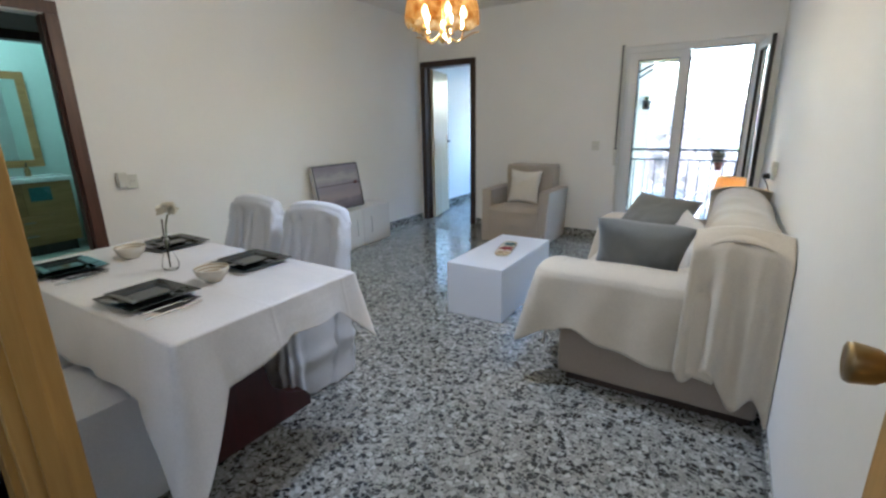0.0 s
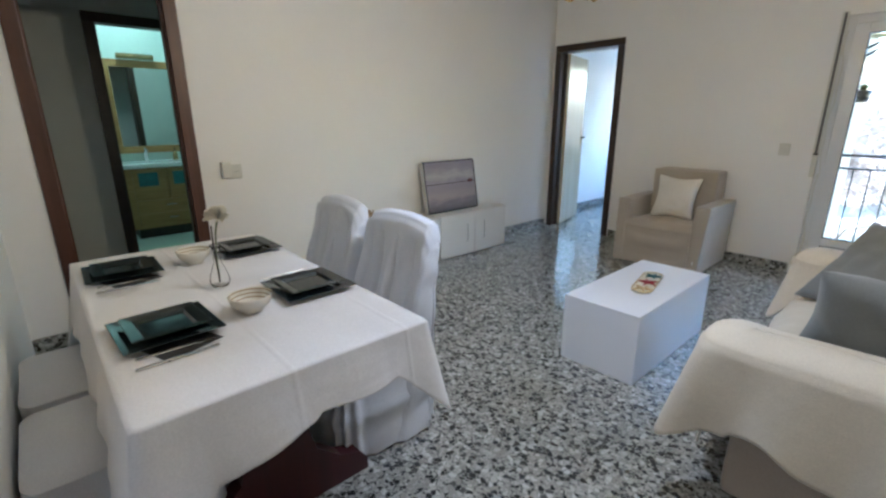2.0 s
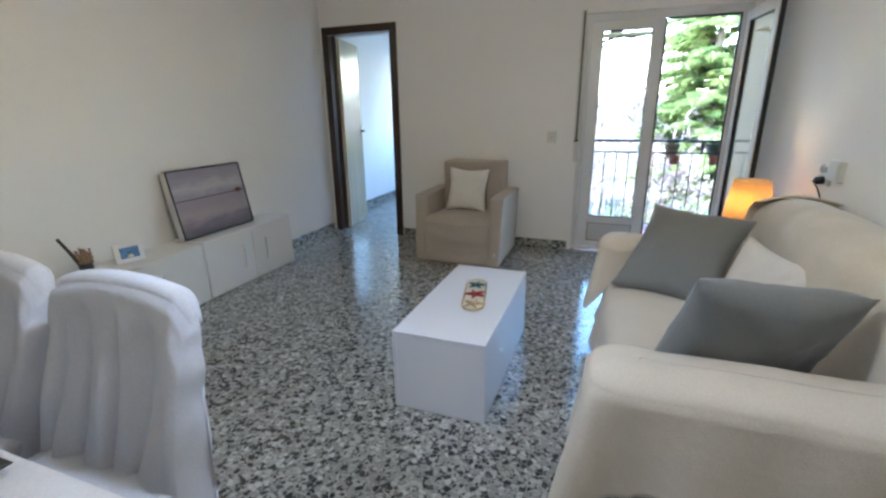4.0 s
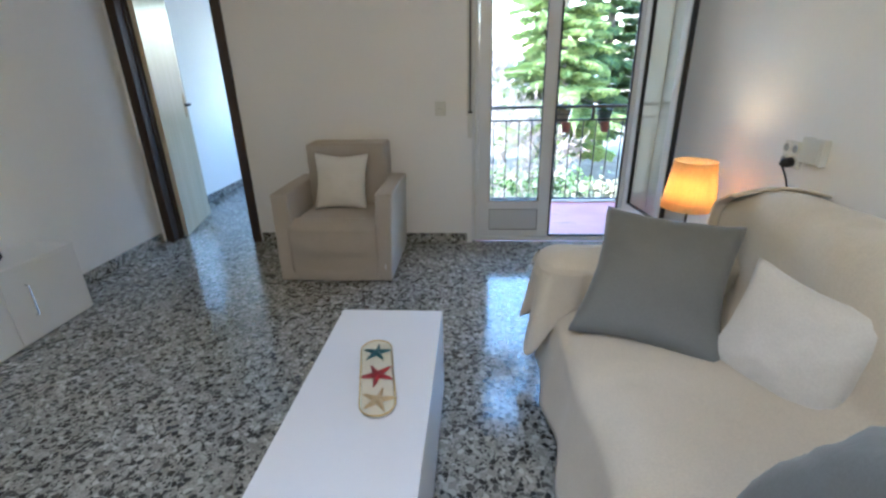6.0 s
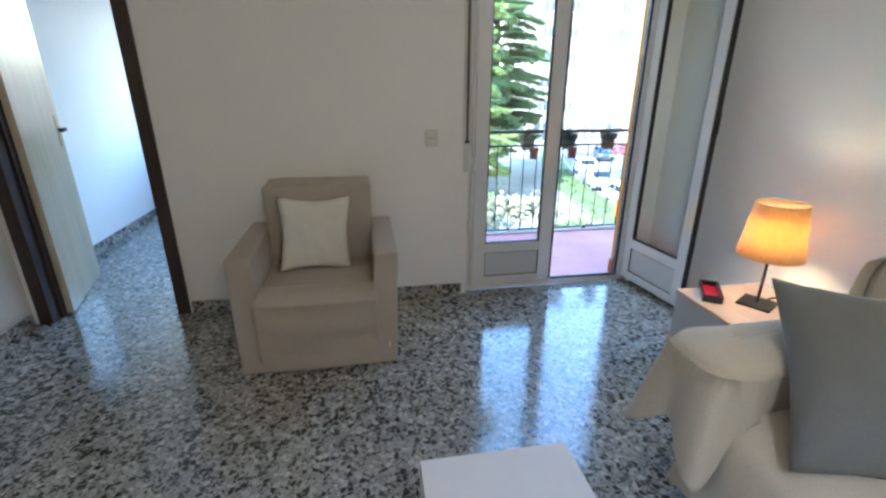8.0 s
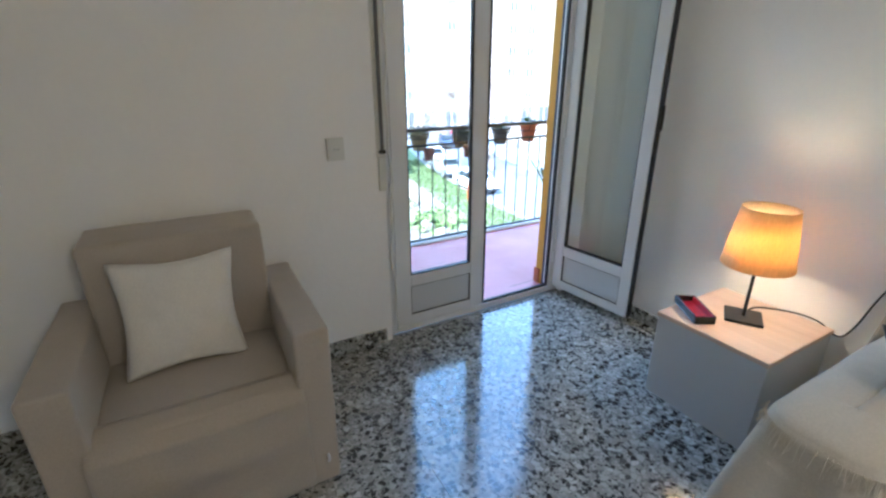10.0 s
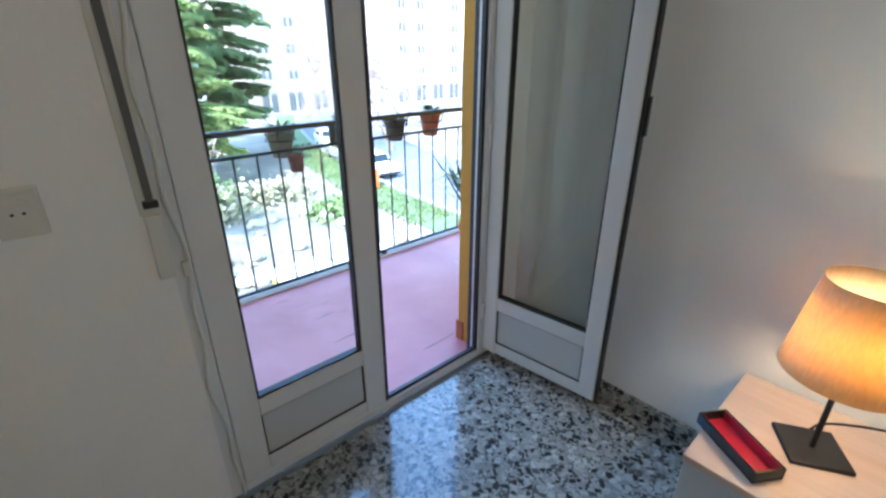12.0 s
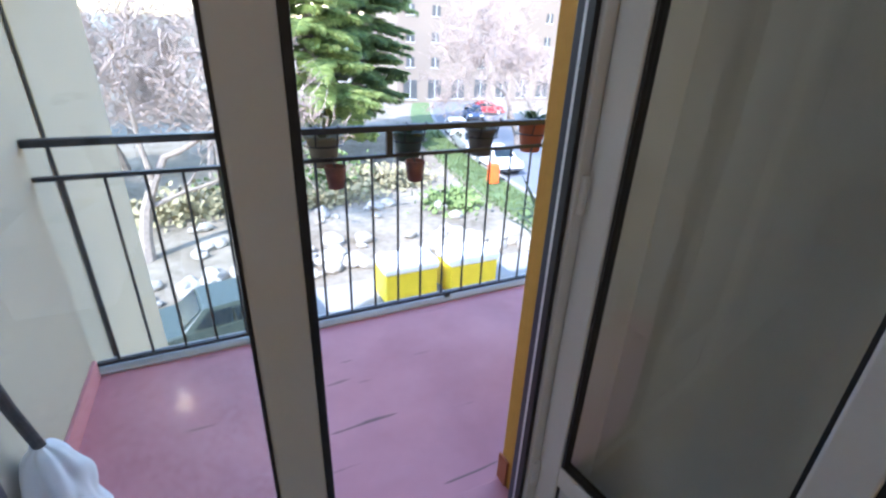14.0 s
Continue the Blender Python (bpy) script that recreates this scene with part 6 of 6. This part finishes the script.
M_NEEDLE, _t, _b = nodes_of("conifer_needles")
_g = _t.nodes.new("ShaderNodeNewGeometry")
link(_t, ramp(_t, _g.outputs["Random Per Island"], [(0.0, (0.19, 0.25, 0.09)), (0.5, (0.32, 0.40, 0.13)), (1.0, (0.44, 0.50, 0.19))]), _b.inputs["Base Color"])
_b.inputs["Roughness"].default_value = 0.7
M_NEEDLE2, _t, _b = nodes_of("dark_conifer_needles")
_g = _t.nodes.new("ShaderNodeNewGeometry")
link(_t, ramp(_t, _g.outputs["Random Per Island"], [(0.0, (0.10, 0.15, 0.07)), (0.6, (0.17, 0.24, 0.09)), (1.0, (0.27, 0.34, 0.12))]), _b.inputs["Base Color"])
_b.inputs["Roughness"].default_value = 0.7


def conifer(x, y, height, radius, seed, material, label, start=0.1):
    rnd = random.Random(seed)
    t = thing("conifer", x, y, GZ, label, "tree", "conifers")
    part("trunk", tube([(x, y, GZ - 0.1), (x + 0.1, y, GZ + height * 0.5), (x, y, GZ + height)], [height * 0.022, height * 0.014, 0.03], 8), M_BARK, t)
    limbs, crown = bmesh.new(), bmesh.new()
    levels = 34
    for i in range(levels):
        f = start + (1 - start) * i / levels
        z = GZ + height * f
        reach = radius * (1 - f) ** 0.7 * (0.8 + 0.3 * rnd.random()) * min(1.0, 0.55 + (f - start) * 4)
        for k in range(7):
            a = rnd.uniform(0, 6.28)
            r = reach * rnd.uniform(0.65, 1.15)
            d = Vector((math.cos(a), math.sin(a), 0))
            side = Vector((-d.y, d.x, 0))
            lift = rnd.uniform(-0.02, 0.22)
            pts = [Vector((x, y, z)) + d * r * s + Vector((0, 0, r * (lift * s - 0.18 * s * s))) for s in (0, 0.35, 0.7, 1.0)]
            tube(pts, [0.07 * (1 - f) + 0.02, 0.04, 0.025, 0.008], 4, limbs)
            n = int(16 + r * 17)
            for j in range(n):
                s = 0.18 + 0.82 * (j + rnd.random()) / n
                c = along(pts, s)
                w = (1.15 - s) * r * 0.30 + 0.14
                for sg in (-1, 1):
                    e = c + side * sg * w * rnd.uniform(0.5, 1.0) + d * w * rnd.uniform(0.2, 0.7) + Vector((0, 0, rnd.uniform(-0.22, 0.06) * (0.6 + w)))
                    m1 = c.lerp(e, 0.5)
                    wd = d * rnd.uniform(0.04, 0.11) + Vector((0, 0, rnd.uniform(0.03, 0.15)))
                    up = Vector((0, 0, rnd.uniform(0.02, 0.12)))
                    v = [crown.verts.new(q) for q in (c, m1 - wd + up, e, m1 + wd)]
                    crown.faces.new(v)
                    e2 = m1 + Vector((rnd.uniform(-.2, .2), rnd.uniform(-.2, .2), rnd.uniform(-0.35, 0.1)))
                    v = [crown.verts.new(q) for q in (c + up, m1 + wd * 0.8, e2)]
                    crown.faces.new(v)
    tagged(part("limbs", limbs, M_BARK, t), kind="stuff")
    part("crown", crown, material, t, "layered sprays of needles")


for m in (M_NEEDLE, M_NEEDLE2):
    t = m.node_tree
    b, o = t.nodes["Principled BSDF"], t.nodes["Material Output"]
    tr2, mx = t.nodes.new("ShaderNodeBsdfTranslucent"), t.nodes.new("ShaderNodeMixShader")
    link(t, b.inputs["Base Color"].links[0].from_socket, tr2.inputs["Color"])
    mx.inputs[0].default_value = 0.5
    link(t, b.outputs[0], mx.inputs[1])
    link(t, tr2.outputs[0], mx.inputs[2])
    link(t, mx.outputs[0], o.inputs["Surface"])
conifer(5.2, 36.0, 19.0, 6.2, 4, M_NEEDLE, "tall bright green conifer in the garden")
conifer(10.0, 43.0, 23.0, 6.5, 9, M_NEEDLE2, "tall dark green conifer behind the garden")
conifer(-14.0, 46.0, 20.0, 6.0, 15, M_NEEDLE2, "dark conifer at the garden's far side")

M_BUSH = mat("bush_leaves", (0.13, 0.18, 0.05), 0.8, vary=0.5, big=1.5, fine=8)
M_DRYBUSH = mat("dry_bush_leaves", (0.25, 0.22, 0.12), 0.9, vary=0.4, big=1.5, fine=8)


def bush(x, y, w, d, h, seed, material, label):
    rnd = random.Random(seed)
    b = bmesh.new()
    for _ in range(900):
        q = Vector((rnd.gauss(0, 0.42), rnd.gauss(0, 0.42), abs(rnd.gauss(0, 0.45))))
        c = Vector((x + q.x * w, y + q.y * d, GZ + min(1.2, q.z) * h * (1 - 0.3 * (q.x ** 2 + q.y ** 2))))
        a = Vector((rnd.gauss(0, 1), rnd.gauss(0, 1), rnd.gauss(0, 1))).normalized() * rnd.uniform(0.1, 0.2)
        o = a.orthogonal() * 0.6
        b.faces.new([b.verts.new(p) for p in (c - a, c + o, c + a, c - o)])
    solo("bush", b, material, label, "bush", "garden bushes")


bush(4.4, 30.5, 3.0, 1.6, 2.2, 31, M_BUSH, "bright green garden bush under the conifer")
bush(1.2, 31.5, 2.6, 1.6, 1.6, 32, M_BUSH, "loose green garden bush")
bush(7.8, 29.5, 3.4, 1.2, 1.3, 33, M_DRYBUSH, "dry olive hedge along the garden path")
bush(3.2, 27.6, 3.6, 0.8, 1.0, 34, M_DRYBUSH, "low dry hedge behind the stones")
bush(-2.0, 28.0, 3.2, 1.4, 1.3, 35, M_DRYBUSH, "dry hedge near the bare tree")
bush(10.2, 25.5, 1.6, 1.6, 0.7, 36, M_BUSH, "low green shrub near the verge")

M_STONE = mat("pale_garden_stone", (0.30, 0.275, 0.235), 0.95, vary=0.25, big=3, fine=12, relief=0.5, depth=0.03)
rnd = random.Random(77)
stones = []
for k in range(6):
    b = bmesh.new()
    bmesh.ops.create_icosphere(b, subdivisions=2, radius=0.3)
    for v in b.verts:
        n = noise.noise(v.co * 3 + Vector((k * 7, 0, 0)))
        v.co *= 1 + 0.5 * n
        v.co.z *= 0.7
    me = bpy.data.meshes.new("stone")
    b.to_mesh(me)
    b.free()
    me.materials.append(M_STONE)
    stones.append(me)
for i in range(120):
    u = rnd.random()
    x = -5 + 16 * u
    y = 20.6 + 0.25 * math.sin(x) + rnd.gauss(0, 0.5)
    if i > 90:
        x, y = rnd.uniform(-2, 10), rnd.uniform(21.5, 27)
    o = new("garden_stone", stones[i % 6])
    s = rnd.uniform(0.6, 1.5)
    o.matrix_basis = pose(x, y, GZ + 0.1 * s, rnd.uniform(-20, 20), rnd.uniform(-20, 20), rnd.uniform(0, 360)) @ Matrix.Diagonal((s, s, s, 1))
    tagged(o, "rough pale stone edging the garden", "stone", "garden stones")


def car(x, y, turn, paint, label):
    """A parked hatchback: body, glasshouse, windows, wheels and lamps."""
    c = thing("car", 0, 0, 0, label, "car", "parked cars")
    prof = [(-2.0, 0.35), (-2.05, 0.62), (-1.95, 0.86), (-1.0, 0.95), (-0.45, 1.40), (0.95, 1.46), (1.65, 1.02), (2.0, 0.92), (2.05, 0.5), (1.95, 0.3)]
    b = bmesh.new()
    rings = []
    for yy, k in ((-0.84, 0.93), (-0.80, 1.0), (0.80, 1.0), (0.84, 0.93)):
        rings.append([b.verts.new((px * (0.99 if abs(yy) > 0.82 else 1), yy * (0.80 if pz > 1.2 else 1.0), 0.3 + (pz - 0.3) * k)) for px, pz in prof])
    b.faces.new(rings[0])
    b.faces.new(rings[-1][::-1])
    for r0, r1 in zip(rings, rings[1:]):
        for i in range(len(prof)):
            j = (i + 1) % len(prof)
            b.faces.new((r0[i], r0[j], r1[j], r1[i]))
    part("body", b, paint, c)
    for sg in (-1, 1):
        w = bmesh.new()
        for x0, x1, x2, x3 in ((-0.72, 0.18, 0.18, -0.36), (0.24, 1.30, 0.86, 0.24)):
            w.faces.new([w.verts.new((px, sg * (0.845 if pz < 1.2 else 0.72), pz)) for px, pz in ((x0, 0.99), (x1, 0.99), (x2, 1.34), (x3, 1.34))])
        bmesh.ops.solidify(w, geom=w.faces[:], thickness=0.01)
        part("side_window", w, M_CARGLASS, c, "dark side windows")
    for pts in (((-0.98, 0.98), (-0.50, 1.37)), ((1.02, 1.43), (1.60, 1.06))):
        w = bmesh.new()
        (xa, za), (xb, zb) = pts
        w.faces.new([w.verts.new(q) for q in ((xa - 0.015, -0.68, za + 0.015), (xa - 0.015, 0.68, za + 0.015), (xb - 0.015, 0.60, zb + 0.02), (xb - 0.015, -0.60, zb + 0.02))])
        bmesh.ops.solidify(w, geom=w.faces[:], thickness=0.012)
        part("windscreen", w, M_CARGLASS, c, "dark windscreen")
    for wx in (-1.28, 1.28):
        for sg in (-1, 1):
            tyre = part("wheel", tube([(wx, sg * 0.66, 0.31), (wx, sg * 0.86, 0.31)], 0.31, 16), M_RUBBER, c, "black tyre")
            part("rim", tube([(wx, sg * 0.861, 0.31), (wx, sg * 0.872, 0.31)], 0.19, 12), M_ALU, tyre, "alloy rim")
    for sg in (-1, 1):
        part("headlight", box(-2.06, sg * 0.6 - 0.16, 0.62, -1.98, sg * 0.6 + 0.16, 0.76, 0.01), M_PLASTIC, c)
        part("tail_light", box(1.98, sg * 0.66 - 0.1, 0.72, 2.045, sg * 0.66 + 0.1, 0.9, 0.01), M_RED, c, "red tail light")
    part("bumper", box(-2.1, -0.8, 0.34, -1.97, 0.8, 0.5, 0.03), M_RUBBER, c)
    c.matrix_basis = pose(x, y, GZ + 0.02, 0, 0, turn)


M_CARGLASS = mat("dark_car_glass", (0.03, 0.045, 0.055), 0.08, vary=0.1, relief=0)
M_WHITECAR = mat("white_car_paint", (0.75, 0.76, 0.77), 0.2, vary=0.02, relief=0)
M_SILVER = mat("silver_car_paint", (0.42, 0.44, 0.47), 0.22, 0.4, vary=0.03, relief=0)
M_REDCAR = mat("red_car_paint", (0.42, 0.03, 0.04), 0.22, vary=0.05, relief=0)
M_BLUECAR = mat("dark_blue_car_paint", (0.03, 0.05, 0.10), 0.22, vary=0.05, relief=0)
M_GREENCAR = mat("grey_green_car_paint", (0.045, 0.062, 0.056), 0.35, vary=0.05, relief=0)
car(16.1, 31.0, 84, M_WHITECAR, "white hatchback parked at the kerb")
car(16.9, 36.5, 80, M_SILVER, "silver hatchback parked at the kerb")
car(18.6, 42.0, 74, M_WHITECAR, "white hatchback parked farther along the kerb")
car(24.6, 50.0, 70, M_BLUECAR, "dark blue car on the street")
car(28.0, 53.0, 160, M_REDCAR, "red car parked across the street")
car(-0.8, 17.4, 8, M_GREENCAR, "grey-green car parked below the balcony")

M_YELLOW = mat("yellow_container_plastic", (0.72, 0.55, 0.02), 0.5, vary=0.08)
for x, y in ((4.55, 17.7), (6.65, 17.55)):
    k = thing("recycling_container", x, y, GZ, "yellow recycling container with a white lid", "container", "recycling containers")
    part("body", box(x - 0.85, y - 0.55, GZ + 0.1, x + 0.85, y + 0.55, GZ + 1.15, 0.06), M_YELLOW, k)
    part("lid", box(x - 0.9, y - 0.6, GZ + 1.15, x + 0.9, y + 0.6, GZ + 1.42, 0.1, 3), M_WHITECAR, k, "white rounded lid")
    for dx in (-0.7, 0.7):
        part("foot", box(x + dx - 0.1, y - 0.4, GZ + 0.02, x + dx + 0.1, y + 0.4, GZ + 0.1), M_BLACK, k)
lb = thing("litter_bin", 13.9, 27.9, GZ, "orange litter bin on the verge", "bin")
M_ORANGE = mat("orange_plastic", (0.80, 0.13, 0.02), 0.5, vary=0.05)
part("body", box(13.62, 27.65, GZ + 0.1, 14.18, 28.15, GZ + 1.15, 0.05), M_ORANGE, lb)
part("lid", box(13.6, 27.63, GZ + 1.15, 14.2, 28.17, GZ + 1.24, 0.03), M_ORANGE, lb)
part("post", box(13.85, 27.85, GZ, 13.95, 27.95, GZ + 0.1), M_IRON, lb)


def block(name, x0, y0, x1, y1, h, material, label, cols, floors, shop=True):
    """An apartment block whose near side carries framed windows, storey by storey, and a parapet."""
    k = thing(name, (x0 + x1) / 2, y0, GZ, label, "building")
    part("wall", box(x0, y0, GZ, x1, y1, GZ + h), material, k)
    part("parapet", box(x0 - 0.2, y0 - 0.2, GZ + h, x1 + 0.2, y1 + 0.2, GZ + h + 0.6), material, k)
    step, fh = (x1 - x0) / cols, 3.0
    for f in range(floors):
        z = GZ + 0.9 + fh * f + (0.5 if f else 0)
        for c in range(cols):
            cx = x0 + step * (c + 0.5)
            if f and (c * 5 + 2) % 3 == 0:
                continue
            w, hh = (0.95, 2.4) if f == 0 and shop else (0.55, 1.2)
            zz = GZ + 0.5 if f == 0 and shop else z
            win = part("window", box(cx - w, y0 - 0.06, zz, cx + w, y0 + 0.02, zz + hh, 0.02), M_WINDOW, k, "dark window pane")
            part("frame", box(cx - w - 0.08, y0 - 0.09, zz - 0.08, cx + w + 0.08, y0 - 0.062, zz, 0.01), M_PLASTIC, win)
            part("frame", box(cx - 0.03, y0 - 0.085, zz, cx + 0.03, y0 - 0.061, zz + hh), M_PLASTIC, win)


M_WINDOW = mat("far_window_glass", (0.06, 0.062, 0.065), 0.5, vary=0.3, big=0.7, relief=0)
M_BEIGEBLD = mat("beige_facade", (0.215, 0.172, 0.135), 0.9, vary=0.08, big=0.3, fine=6, world_space=True)
M_PINKBLD = mat("pale_brick_facade", (0.46, 0.34, 0.27), 0.9, vary=0.08, big=0.3, fine=6, world_space=True)
block("apartment_building", 21, 64, 56, 78, 30, M_BEIGEBLD, "tall beige apartment block across the street", 10, 9)
# The distance haze is put into the hill's pale grey-green colour.
bd = solo("backdrop_hill", box(-300, 300, GZ, 300, 310, GZ + 14), mat("haze_tinted_hill", (0.34, 0.38, 0.36), 1.0, vary=0.1, big=0.02), "distant hill line with haze in its pale colour", "hill", kind="structure")

# ---------------------------------------------------------------- floor tiles
fb = box(-7.0, -1.2, -0.12, EX + 0.3, NY + 0.07, -0.014)
box(-7.0, NY + 0.07, -0.12, -0.9, 9.2, -0.014, into=fb)
fl = solo("floor", fb, M_GROUT, "polished grey terrazzo floor", "floor", kind="structure")
solo("floor_edge", box(-0.575, NY, -0.0135, 0.645, NY + 0.012, 0.0), M_TERR, "terrazzo strip at the balcony door", "floor", kind="structure")
tile_mesh = None
TS = 0.40


def tile_data(w, d):
    b = box(0.0004, 0.0004, -0.0135, w - 0.0004, d - 0.0004, 0.0, 0.0006, 1)
    me = bpy.data.meshes.new("tile")
    b.to_mesh(me)
    b.free()
    me.materials.append(M_TERR)
    return me


tile_cache = {}


def lay(x0, y0, x1, y1):
    """Terrazzo tiles in rows over one room, cut at its edges."""
    gx = math.floor(x0 / TS) * TS
    while gx < x1 - 1e-6:
        gy = math.floor(y0 / TS) * TS
        while gy < y1 - 1e-6:
            a0, a1, c0, c1 = max(gx, x0), min(gx + TS, x1), max(gy, y0), min(gy + TS, y1)
            key = (round(a1 - a0, 4), round(c1 - c0, 4))
            if key[0] > 0.002 and key[1] > 0.002:
                if key not in tile_cache:
                    tile_cache[key] = tile_data(*key)
                o = new("tile", tile_cache[key])
                o.parent = fl
                o.location = (a0, c0, 0)
            gy += TS
        gx += TS


lay(WX, SY - 0.12, EX, NY)
lay(-3.11, NY, -2.41, NY + NT)
lay(-3.5, NY + NT, -1.0, 9.0)
for x0, y0, x1, y1 in ((-3.6, -1.2, EX, SY - 0.12), (IX, 0.2, WX, 4.2)):
    o = part("slab", box(x0, y0, -0.0135, x1, y1, 0.0), M_TERR, fl)
